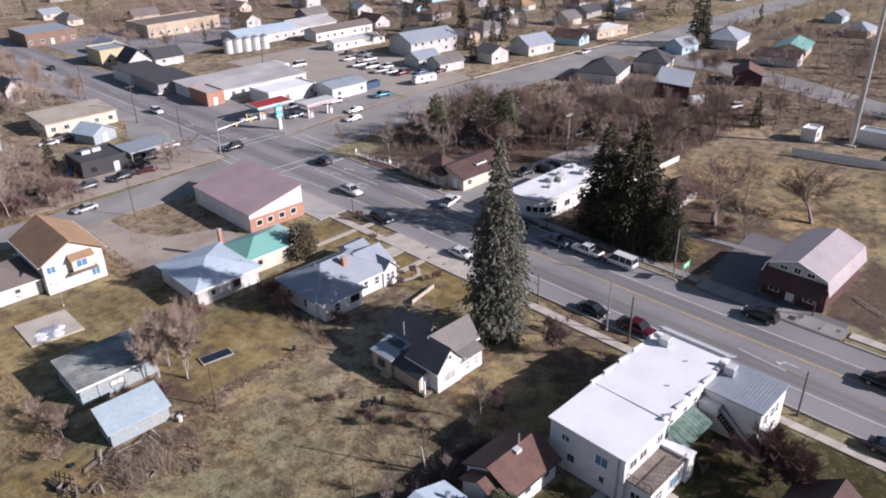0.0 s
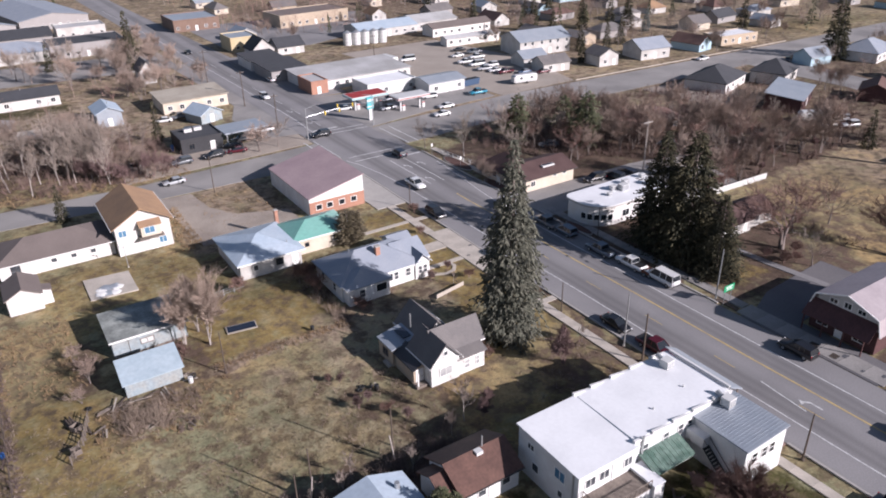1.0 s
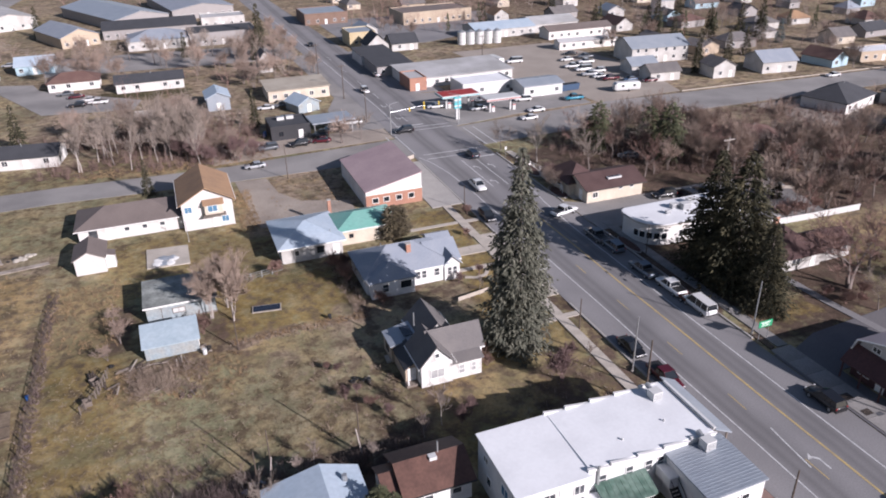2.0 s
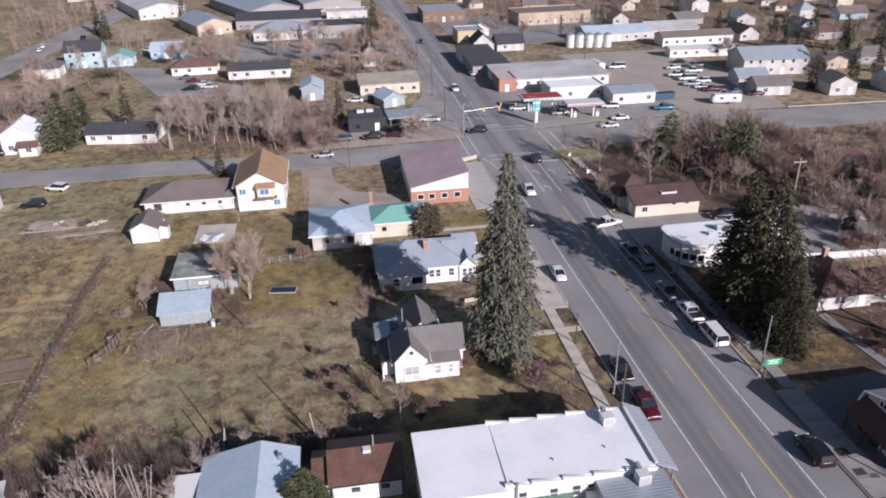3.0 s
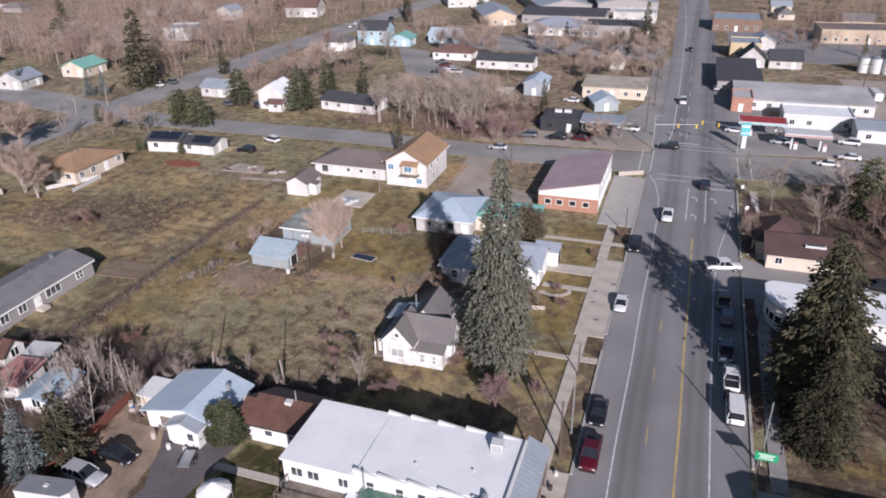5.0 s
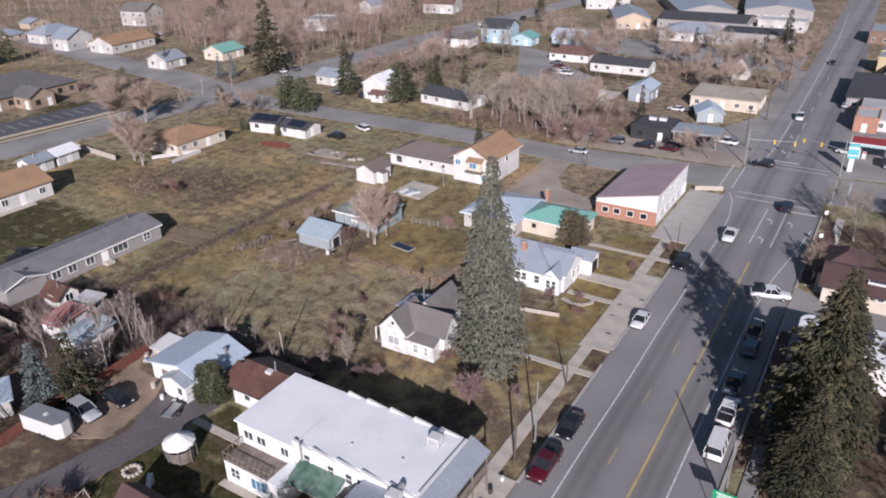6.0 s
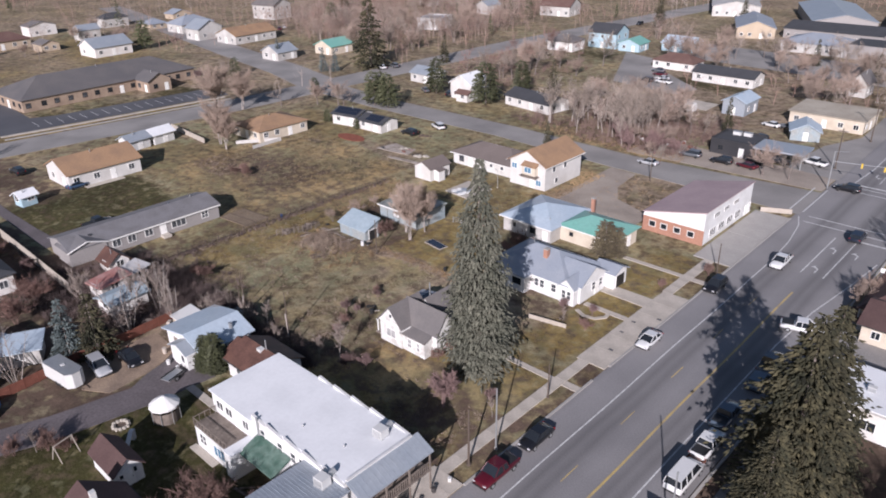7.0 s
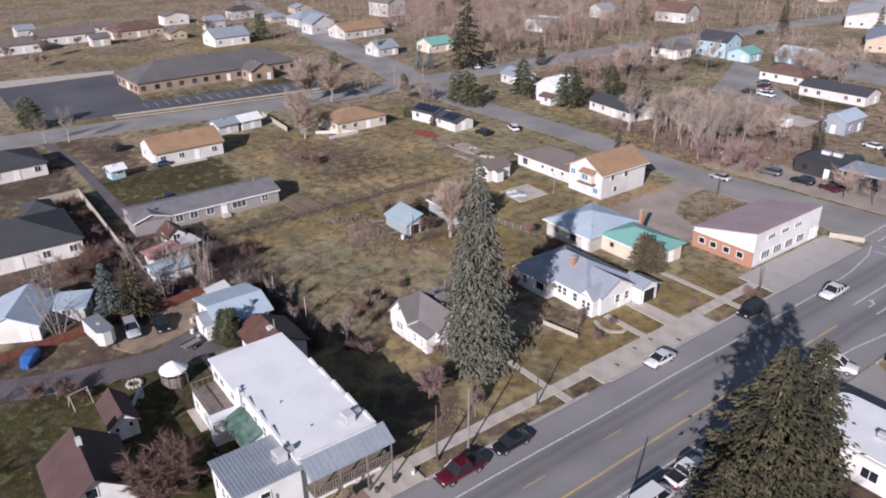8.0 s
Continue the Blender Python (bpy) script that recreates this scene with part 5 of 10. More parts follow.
# outside stair by the annex
for i in range(12):
    box_part(root, "stair_tread", cx, cy, STEEL_DARK, -0.95, -0.15, -33.2 - 0.28 * (i + 1), -33.2 - 0.28 * i, 2.9 - 0.24 * (i + 1) + 0.1, 2.9 - 0.24 * (i + 1) + 0.16)
for dx in (-0.98, -0.12):
    part("stair_rail", Shape().tube((dx - cx, -33.2 - cy, 3.9), (dx - cx, -36.6 - cy, 1.1), 0.04, 0.04, 6, True), STEEL_DARK, root)
    part("stair_stringer", Shape().tube((dx - cx, -33.2 - cy, 2.9), (dx - cx, -36.6 - cy, 0.1), 0.07, 0.07, 6, True), STEEL_DARK, root)
box_part(root, "stair_landing", cx, cy, WALL_WHITE, -1.1, -0.05, -33.2, -31.0, 2.9, 4.1)
# two-storey street porch
part("porch_roof", roof_of((6.1 - cx, 8.0 - cx, -30.6 - cy, -21.5 - cy), 4.9, "low_e", 0.95, 0.15), ROOF_STEEL, root, "grey-blue metal porch roof")
part("porch_seams", ribs_of((6.1 - cx, 8.0 - cx, -30.6 - cy, -21.5 - cy), 4.9, "low_e", 0.95, 0.15, 0.6), ROOF_STEEL, root)
box_part(root, "porch_floor", cx, cy, WOOD_GREY, 6.05, 8.0, -30.5, -21.6, 2.55, 2.75)
for y in (-30.4, -27.6, -24.6, -21.75):
    box_part(root, "porch_post", cx, cy, WOOD_GREY, 7.8, 7.95, y, y + 0.15, 0, 4.85)
box_part(root, "porch_rail", cx, cy, WOOD_GREY, 7.84, 7.92, -30.25, -21.8, 3.6, 3.7)
for i in range(30):
    box_part(root, "baluster", cx, cy, WOOD_GREY, 7.85, 7.91, -30.2 + 0.29 * i, -30.1 + 0.29 * i, 2.75, 3.6)
for x, y, z in ((3.4, -24.0, 5.75), (4.0, -31.9, 5.3)):
    unit = thing("rooftop_cooler", "white boxy evaporative cooler on a flat roof", "cooler", x, y, z, 4)
    part("housing", Shape().box(-0.6, 0.6, -0.55, 0.55, 0.15, 1.1), PLASTIC_WHITE, unit)
    part("stand", Shape().box(-0.65, 0.65, -0.6, 0.6, 0, 0.15), STEEL, unit)
    for i in range(5):
        part("louvre", Shape().box(-0.52, 0.52, -0.58, -0.553, 0.25 + 0.15 * i, 0.33 + 0.15 * i), STEEL, unit)
    part("duct", Shape().tube((0.0, 0.5, 0.6), (0.1, 1.5, 0.9), 0.28, 0.3, 10, True), STEEL, unit)
for x, y in ((2.0, -27.6), (-3.5, -28.4)):
    v = thing("roof_vent", "small dark roof vent on the white roof", "roof vent", x, y, 5.86)
    part("vent_pipe", Shape().tube((0, 0, 0), (0, 0, 0.2), 0.09, 0.09, 8, True), STEEL, v)
    part("vent_cap", Shape().tube((0, 0, 0.202), (0, 0, 0.26), 0.14, 0.05, 8, True), PLASTIC_WHITE, v)

# behind: brown shed, brown house
building("garden_shed", "small white shed with brown gable roof", [((-21.0, -15.6, -43.3, -40.4), 2.1, "gable_x", 1.3, 0.3, WALL_WHITE, ROOF_COCOA)], wins=[(0, "E", -42.6, 1.5, 0.5, 0.5, TRIM, GLASS), (0, "E", -41.2, 1.7, 0.4, 0.6, TRIM, GLASS)], doors=[(0, "E", -41.9)], category="shed")
root, cx, cy = building("brown_roof_house", "white house with steep dark brown roof", [((-13.2, -4.4, -50.5, -43.5), 2.6, "gable_x", 2.6, 0.5, WALL_WHITE, ROOF_COCOA)], wins=[(0, "E", -47.5, 3.6, 1.0, 1.1, TRIM, GLASS)])
box_part(root, "chimney", cx, cy, PLASTIC_WHITE, -10.6, -10.1, -47.2, -46.7, 4.9, 6.1)

# east side of the street
root, cx, cy = building("barn_shop", "maroon barn-like shop with dusty lilac gambrel roof", [((33.6, 47.6, -32.2, -23.2), 3.2, "flat", 0, -0.02, WALL_BARN, WALL_BARN)], category="shop")
g = [(-32.7, 2.9), (-32.1, 5.1), (-27.7, 6.7), (-23.5, 5.2), (-22.9, 3.2)]
part("gambrel_wall", Shape().prism([(y - cy, z) for y, z in ((-32.2, 3.4), (-23.2, 3.4), (-23.7, 5.1), (-27.7, 6.6), (-31.9, 5.0))], "x", 33.6 - cx, 47.6 - cx), WALL_DULL, root, "pale grey upper gable")
for (ya, za), (yb, zb) in zip(g[:-1], g[1:]):
    part("roof_panel", Shape().slab([(33.0 - cx, ya - cy, za + 0.2), (48.0 - cx, ya - cy, za + 0.2), (48.0 - cx, yb - cy, zb + 0.2), (33.0 - cx, yb - cy, zb + 0.2)], 0.16), ROOF_LILAC, root)
part("awning", Shape().slab([(31.7 - cx, -32.1 - cy, 2.5), (33.55 - cx, -32.1 - cy, 4.5), (33.55 - cx, -22.9 - cy, 4.5), (31.7 - cx, -22.9 - cy, 2.5)], 0.14), WALL_BARN, root, "dark maroon sloping awning")
for (ya, za), (yb, zb) in zip(g[:-1], g[1:]):
    part("rake_board", Shape().tube((32.96 - cx, ya - cy, za + 0.14), (32.96 - cx, yb - cy, zb + 0.14), 0.1, 0.1, 5, True), TRIM, root)
for y in (-31.5, -28.8, -26, -23.3):
    box_part(root, "awning_post", cx, cy, WALL_BARN, 31.85, 32.0, y, y + 0.15, 0, 2.5)
wl = (33.6 - cx, 47.6 - cx, -32.2 - cy, -23.2 - cy)
for y, z, w, h in ((-29.6, 5.05, 1.0, 0.6), (-27.7, 5.15, 0.9, 0.8), (-25.8, 5.05, 1.0, 0.6), (-30, 1.5, 1.4, 1.2), (-25, 1.5, 1.4, 1.2)):
    add_window(root, wl, "W", y - cy, z, w, h, TRIM, GLASS, 2)
add_door(root, wl, "W", -27.4 - cy)

# rounded clinic with flat white roof
clinic = thing("clinic", "pale rounded-corner clinic with flat white roof", "building", 41.4, 20.8)
def rounded(x0, x1, y0, y1, r, n=8):
    pts = [(x1, y1), (x0, y1)]
    if r[0]:
        pts = [(x1, y1)] + [(x0 + r[0] - r[0] * math.sin(a), y1 - r[0] + r[0] * math.cos(a)) for a in np.linspace(0, math.pi / 2, n)]
    pts += [(x0 + r[1] - r[1] * math.cos(a), y0 + r[1] - r[1] * math.sin(a)) for a in np.linspace(0, math.pi / 2, n)]
    return pts + [(x1, y0)]
outline = rounded(31.3 - 42, 50 - 42, 15.8 - 21, 23.8 - 21, (1.2, 4.4))
part("wall", Shape().prism(outline, "z", 0, 3.6), WALL_STUCCO, clinic, "pale stucco wall")
part("roof", Shape().prism(rounded(30.9 - 42, 50.4 - 42, 15.4 - 21, 24.2 - 21, (1.6, 4.8)), "z", 3.602, 4.0), ROOF_WHITE, clinic)
part("roof_edge", Shape().prism(rounded(30.8 - 42, 50.5 - 42, 15.3 - 21, 24.3 - 21, (1.7, 4.9)), "z", 3.66, 3.86), KERB, clinic)
for a in np.linspace(0.25, 1.35, 5):
    c, s_ = math.cos(a), math.sin(a)
    w = part("window", window_meshes(0.95, 1.1, TRIM, GLASS, 1)[0], None, clinic, at=pose(31.3 + 4.4 - 4.43 * c - 42, 15.8 + 4.4 - 4.43 * s_ - 21, 1.7, 0, 0, math.degrees(a) - 90))
    part("pane", window_meshes(0.95, 1.1, TRIM, GLASS, 1)[1], None, w)
for x in (38.5, 42.5, 46.5):
    add_window(clinic, (31.3 - 42, 50 - 42, 15.8 - 21, 23.8 - 21), "S", x - 42, 1.7, 1.6, 1.2, TRIM, GLASS, 2)
for x, y, s_ in ((39.4, 20.6, 0.6), (41.0, 19.6, 0.8), (43.4, 21.4, 0.6), (47, 18.6, 0.7), (37, 19.0, 0.4), (48.4, 22.0, 0.5)):
    u = thing("rooftop_unit", "small grey rooftop ventilation unit", "rooftop unit", x, y, 4.0)
    part("housing", Shape().box(-s_, s_, -s_ * 0.8, s_ * 0.8, 0, s_ * 1.3), STEEL, u)
    part("lid", Shape().box(-s_ - 0.05, s_ + 0.05, -s_ * 0.85, s_ * 0.85, s_ * 1.3 + 0.002, s_ * 1.3 + 0.08), PLASTIC_WHITE, u)

root, cx, cy = building("tan_office", "tan office with brown hipped shingle roof", [
    ((31.6, 44.0, 36.2, 45.0), 2.8, "gable_x", 1.5, 0.6, WALL_CREAM, ROOF_COCOA), ((30.4, 37.0, 41, 49.5), 2.9, "hip_y", 2.2, 0.6, WALL_CREAM, ROOF_COCOA)],
    wins=[(0, "S", 33.4, 1.5, 1.0, 1.0, TRIM, GLASS, 2), (0, "S", 39, 2.2, 0.8, 0.5), (0, "S", 41.5, 2.2, 0.8, 0.5), (1, "W", 45, 1.6, 1.4, 1.1)], doors=[(0, "W", 38.5)], category="building")
u = thing("skylight", "pair of white skylights on a brown roof", "skylight", 38.5, 38.0, 3.62, 0)
part("skylight_frame", Shape().box(-1.5, 1.5, -0.4, 0.4, 0, 0.35), PLASTIC_WHITE, u)
part("skylight_pane", Shape().box(-1.3, 1.3, -0.3, 0.3, 0.352, 0.39), PANE, u)
root, cx, cy = building("brown_hip_house", "weathered house with large dark brown hipped roof", [
    ((44.2, 52.6, 0.2, 10.5), 2.6, "hip_y", 3.0, 0.5, WALL_DULL, ROOF_COCOA), ((52.6, 59.4, 0.8, 6.4), 2.4, "gable_x", 1.5, 0.4, WALL_DULL, ROOF_COCOA)],
    wins=[(0, "S", 47.5, 1.5, 1.6, 1.2, TRIM, PANE, 2), (1, "S", 55, 1.5, 1.0, 1.1), (1, "S", 58, 1.5, 1.0, 1.1)], doors=[(0, "S", 51)])
chimney(root, cx, cy, 48.2, 6.2, 4.5, 6.8)

# far buildings: at, rz, plan, eave, roof, rise, wall, roof material
FAR = [
    ("black_workshop", "black flat-roofed workshop with white roof vents", (-13.0, 102.5, 0), (-4.8, 4.8, -4.5, 4.5), 3.1, "flat", 0, WALL_DARK, ROOF_DARK), ("yellow_store", "long cream block store with beige roof", (-3.6, 138.0, 0), (-8.6, 8.8, -6.0, 6.0), 3.2, "low_s", 0.4, WALL_CREAM, ROOF_BEIGE),
    ("a_frame", "small white steep-roofed house", (-6.6, 173.0, 0), (-2.2, 2.2, -4, 4), 4.0, "gable_y", 2.6, WALL_DULL, ROOF_GREY), ("grey_gable_shop", "grey gabled shop beside the yellow store", (-5.0, 122.0, 20), (-3.2, 3.2, -3.4, 3.4), 2.4, "gable_y", 1.7, WALL_SHED, ROOF_BLUE),
    ("white_ranch", "long white ranch house with dark roof", (-43.3, 164.5, 0), (-9.6, 9.6, -4.2, 4.2), 2.9, "gable_x", 1.6, WALL_FADED, ROOF_DARK), ("pink_roof_house", "pale house with brown hip roof", (-61.5, 170.0, 0), (-7, 7, -4, 4), 2.7, "hip_x", 2.0, WALL_STUCCO, ROOF_BROWN),
    ("blue_house", "pale blue two-storey house with dark gables", (-93.5, 182.0, 4), (-5.5, 5.5, -5, 5), 5.4, "gable_x", 2.6, WALL_BLUE, ROOF_DARK), ("teal_house", "teal low house beside the blue house", (-84.0, 183.0, 4), (-4, 4, -4, 4), 2.8, "gable_y", 1.6, WALL_BLUE, ROOF_GREEN),
    ("blue_roof_house", "small house with pale blue roof", (-72.0, 196.0, 0), (-5.5, 5.5, -5, 5), 2.9, "gable_x", 2.0, WALL_BLUE, ROOF_BLUE), ("hip_house", "pale house with dark hip roof", (-101.5, 166.0, 5), (-5, 5, -4.5, 4.5), 3.4, "hip_x", 1.9, WALL_STUCCO, ROOF_GREY),
    ("slate_ranch", "long white ranch house with charcoal roof", (-68.7, 101.0, -8), (-8.1, 8.1, -4.1, 4.1), 2.6, "gable_x", 1.5, WALL_FADED, ROOF_DARK), ("white_gable_house", "white two-storey house with white gable", (-88.0, 95.6, 4), (-3.6, 3.6, -4.2, 4.2), 4.4, "gable_y", 2.2, WALL_FADED, ROOF_WHITE),
    ("garage_house", "low white wing with brown roof", (-85.9, 91.2, 4), (-1.9, 1.9, -1.6, 1.6), 2.3, "gable_x", 0.7, WALL_FADED, ROOF_BROWN), ("small_white_house", "small white house behind pines", (-107.5, 99.0, 0), (-4, 4, -3.5, 3.5), 2.7, "gable_x", 1.5, WALL_DULL, ROOF_STEEL),
    ("solar_house", "low white house with solar panels", (-93.4, 56.6, 10), (-3.9, 3.9, -3.2, 3.2), 2.6, "gable_x", 1.1, WALL_FADED, ROOF_DARK), ("solar_house", "low white house with solar panels", (-85.4, 57.9, 2), (-3.9, 3.9, -2.9, 2.9), 2.3, "gable_x", 1.0, WALL_FADED, ROOF_DARK),
    ("orange_ranch", "low house with orange-brown roof", (-101.0, 37.0, 0), (-5.4, 5.4, -6.8, 6.8), 2.7, "hip_y", 1.7, WALL_CREAM, ROOF_TAN),
    ("tan_roof_house", "long white house with tan roof", (-103.1, -5.0, 1), (-5.0, 5.0, -7.3, 7.3), 3.0, "gable_y", 2.2, WALL_FADED, ROOF_TAN), ("garden_store", "small white and blue shed beside the lawn", (-97.6, -20.8, 8), (-1.3, 1.3, -1.4, 1.4), 2.0, "gable_y", 0.7, WALL_BLUE, ROOF_WHITE),
    ("taupe_house", "large low house with dark hip roof", (-73.0, -44.6, 0), (-7.6, 7.6, -9.0, 9.0), 3.0, "hip_y", 2.6, WALL_STUCCO, ROOF_DARK), ("porch_block", "small dark-roofed porch block", (-83.6, -38.6, 0), (-2.6, 2.6, -2.2, 2.2), 2.8, "hip_x", 1.0, WALL_STUCCO, ROOF_DARK), ("garden_house", "white house with grey metal roof", (-48.8, -47.0, -26), (-4.5, 4.5, -3.6, 3.6), 2.5, "gable_x", 1.5, WALL_FADED, ROOF_BLUE),
    ("garden_store", "white shed with pale metal roof", (-113.0, 8.6, 8), (-2.0, 2.0, -2.6, 2.6), 2.3, "gable_y", 1.0, PLASTIC_WHITE, ROOF_STEEL), ("garden_store", "white shed with pale metal roof", (-113.6, 14.8, 8), (-2.0, 2.0, -2.6, 2.6), 2.3, "gable_y", 1.0, PLASTIC_WHITE, ROOF_WHITE),
    ("school", "long brick school with grey hipped roof", (-166.0, 25.0, 3), (-8.5, 8.5, -24.5, 24.5), 3.2, "hip_y", 3.6, BRICK_TAN, ROOF_SCHOOL), ("school_porch", "gabled brick school entrance", (-156.5, 36.0, 3), (-3.5, 3.5, -3.4, 3.4), 3.2, "gable_x", 1.8, BRICK_TAN, ROOF_SCHOOL),
    ("lean_shed", "low shed with pale blue-grey metal roof behind the fence", (-47.9, -40.8, 64), (-2.4, 2.4, -2.0, 2.0), 2.2, "low_s", 0.3, WALL_DULL, ROOF_BLUE),
    ("pump_house", "small grey-roofed shed in the brush", (-57.2, -20.2, 10), (-1.5, 1.5, -1.2, 1.2), 1.9, "low_s", 0.3, WALL_STUCCO, ROOF_PALE), ("red_roof_shed", "low shed with faded pink-red roof", (-56.2, -24.8, 8), (-1.6, 1.6, -2.3, 2.3), 2.0, "low_s", 0.3, WALL_STUCCO, ROOF_PINK),
    ("tin_shed", "grey tin shed under bare trees", (-51.0, -25.4, 6), (-1.9, 1.9, -2.8, 2.8), 2.0, "gable_y", 0.5, WALL_STUCCO, ROOF_SHED), ("playhouse", "small pale playhouse with rusty roof", (-62.2, -21.0, 0), (-1.8, 1.8, -1.6, 1.6), 2.0, "gable_x", 1.3, WALL_STUCCO, ROOF_RUST),
    ("store_hall", "long white flat-roofed store beside the filling station", (46.0, 139.0, 0), (-17.0, 17.0, -7.0, 11.0), 2.9, "low_s", 0.6, WALL_FADED, ROOF_PALE), ("brick_shopfront_building", "red brick shop beside the white store", (31.0, 133.0, 0), (-2.6, 2.6, -5, 5), 3.4, "flat", 0, BRICK, ROOF_PALE),
    ("station_shop", "white flat-roofed filling station shop", (48.0, 122.5, 0), (-8.0, 8.0, -5.0, 5.0), 3.2, "flat", 0, PLASTIC_WHITE, ROOF_WHITE), ("car_wash", "white garage with open bay", (61.4, 114.6, 0), (-6.2, 6.2, -4.6, 4.6), 3.2, "gable_x", 0.9, PLASTIC_WHITE, ROOF_STEEL),
    ("dark_shop", "single-storey grey shop with charcoal roof", (31.0, 157.0, 0), (-6.0, 6.0, -8, 8), 3.2, "low_s", 0.4, WALL_GREY, ROOF_DARK), ("dark_shop", "single-storey shop with charcoal roof", (30.6, 173.0, 0), (-5.6, 5.6, -6.5, 6.5), 3.2, "low_s", 0.4, WALL_STUCCO, ROOF_DARK),
    ("yellow_brick_shop", "yellow brick two-storey shop", (34.5, 205.0, 0), (-5, 5, -6, 6), 4.8, "flat", 0, WALL_YELLOW, ROOF_STEEL), ("gabled_lodge", "dark gabled house with white front", (36.0, 189.0, 0), (-4, 4, -4.5, 4.5), 3.0, "gable_y", 3.6, WALL_DULL, ROOF_DARK),
    ("gabled_lodge", "dark gabled house with white front", (46.0, 191.0, 0), (-5, 5, -4.5, 4.5), 2.8, "gable_x", 2.6, WALL_DULL, ROOF_DARK), ("brick_store", "long brown brick store with white canopy", (33.0, 262.0, 0), (-9, 10, -10, 10), 4.4, "flat", 0, BRICK_BROWN, ROOF_STEEL),
    ("tan_store", "long tan store with gabled porches", (77.5, 250.0, 3), (-16.5, 16.5, -9, 9), 4.8, "flat", 0, WALL_TAN, ROOF_TAUPE), ("grain_shed", "blue-grey metal hall behind silos", (90.0, 203.0, 0), (-13, 13, -7, 7), 3.4, "gable_x", 1.8, WALL_DULL, ROOF_BLUE),
    ("grain_shed", "white metal hall behind silos", (114.0, 206.0, 0), (-10, 10, -8, 8), 3.4, "gable_x", 1.8, WALL_DULL, ROOF_PALE), ("long_shed", "long open shed with tan roof", (116.0, 186.0, 0), (-14, 14, -4, 4), 3.4, "gable_x", 1.4, WALL_STUCCO, ROOF_TAUPE),
    ("trailer_home", "long pale green mobile home", (108.0, 165.0, -4), (-11.5, 11.5, -2.4, 2.4), 2.9, "gable_x", 0.7, WALL_STUCCO, ROOF_PALE), ("white_hall", "large white hall with grey roof", (118.0, 138.5, -6), (-10.5, 10.5, -6.5, 6.5), 5.0, "gable_x", 2.6, WALL_DULL, ROOF_STEEL),
    ("white_house", "small white house with grey roof", (103.0, 123.5, -6), (-4.5, 4.5, -4, 4), 2.9, "gable_x", 1.8, WALL_DULL, ROOF_STEEL), ("white_house", "small white house with grey roof", (103.5, 113.0, -6), (-5, 5, -3.5, 3.5), 2.9, "gable_x", 1.8, WALL_DULL, ROOF_GREY),
    ("white_house", "small white house with grey roof", (122.0, 109.0, -6), (-3.8, 3.8, -4, 4), 3.6, "gable_y", 2.0, WALL_DULL, ROOF_GREY), ("grey_house", "grey-roofed white house by the cross street", (142.0, 108.0, -8), (-6, 6, -5, 5), 3.6, "gable_x", 2.6, WALL_DULL, ROOF_SLATE),
    ("carport_house", "tan house with flat white roof", (184.0, 106.0, -6), (-9, 9, -4.5, 4.5), 3.0, "flat", 0, WALL_TAN, ROOF_WHITE), ("slate_house", "blue-roofed house among bare trees", (197.0, 62.0, 10), (-8, 8, -6, 6), 3.2, "hip_x", 3.0, WALL_STUCCO, ROOF_SLATE),
    ("teal_roof_cottage", "house with bright teal roof", (197.0, 38.0, 12), (-8, 8, -5, 5), 3.0, "gable_x", 1.8, WALL_TAN, ROOF_GREEN), ("dark_hip_house", "house with dark slate hipped roof", (128.0, 68.0, 18), (-8, 8, -6, 6), 3.0, "hip_x", 3.0, WALL_STUCCO, ROOF_DARK),
    ("dark_hip_house", "house with dark slate hipped roof", (147.0, 62.0, 18), (-6, 6, -5, 5), 3.4, "hip_y", 3.0, WALL_DULL, ROOF_DARK), ("metal_shop", "long shop with pale rusty metal roof", (128.0, 44.0, 24), (-9, 9, -4.5, 4.5), 3.4, "low_s", 1.0, WALL_BARN, ROOF_STEEL),
    ("red_cabin", "dark red gabled cabin", (151.0, 33.0, 24), (-5, 5, -4, 4), 3.0, "gable_x", 1.8, WALL_BARN, ROOF_BROWN), ("brown_low_house", "low brown house under bare trees", (84.0, 52.0, -20), (-6, 6, -4.5, 4.5), 2.8, "hip_x", 1.8, BRICK_BROWN, ROOF_BROWN),
    ("tower_hut", "small pale equipment hut by the mast", (109.5, -1.4, 0), (-2.0, 2.0, -1.6, 1.6), 2.6, "flat", 0, WALL_STUCCO, ROOF_WHITE), ("tower_hut", "long pale equipment hut by the mast", (116.0, -14.0, 0), (-2.0, 2.0, -4, 4), 2.8, "flat", 0, WALL_STUCCO, ROOF_STEEL),
    ("long_dark_store", "long low building with dark membrane roof", (-12.0, 232.0, 0), (-14, 11, -9, 9), 4.4, "flat", 0, WALL_GREY, ROOF_DARK), ("dark_hip_store", "commercial building with slate hip roof", (-38.0, 232.0, 0), (-11, 11, -8, 8), 3.6, "hip_x", 2.6, WALL_DULL, ROOF_SLATE),
    ("black_hall", "wide hall with black arched roof", (-40.0, 262.0, 0), (-18, 18, -10, 10), 3.8, "gable_x", 2.0, WALL_GREY, ROOF_DARK), ("slate_hall", "long hall with slate roof", (-66.0, 248.0, 24), (-7, 7, -14, 14), 4.0, "gable_y", 2.6, WALL_TAN, ROOF_SLATE),
    ("white_roof_store", "pale flat-roofed roadside store", (-9.0, 268.0, 0), (-9, 9, -6, 6), 4.0, "flat", 0, WALL_DULL, ROOF_PALE), ("large_hall", "very long grey metal hall", (-52.0, 300.0, 24), (-12, 12, -30, 30), 4.4, "gable_y", 2.6, WALL_GREY, ROOF_STEEL),
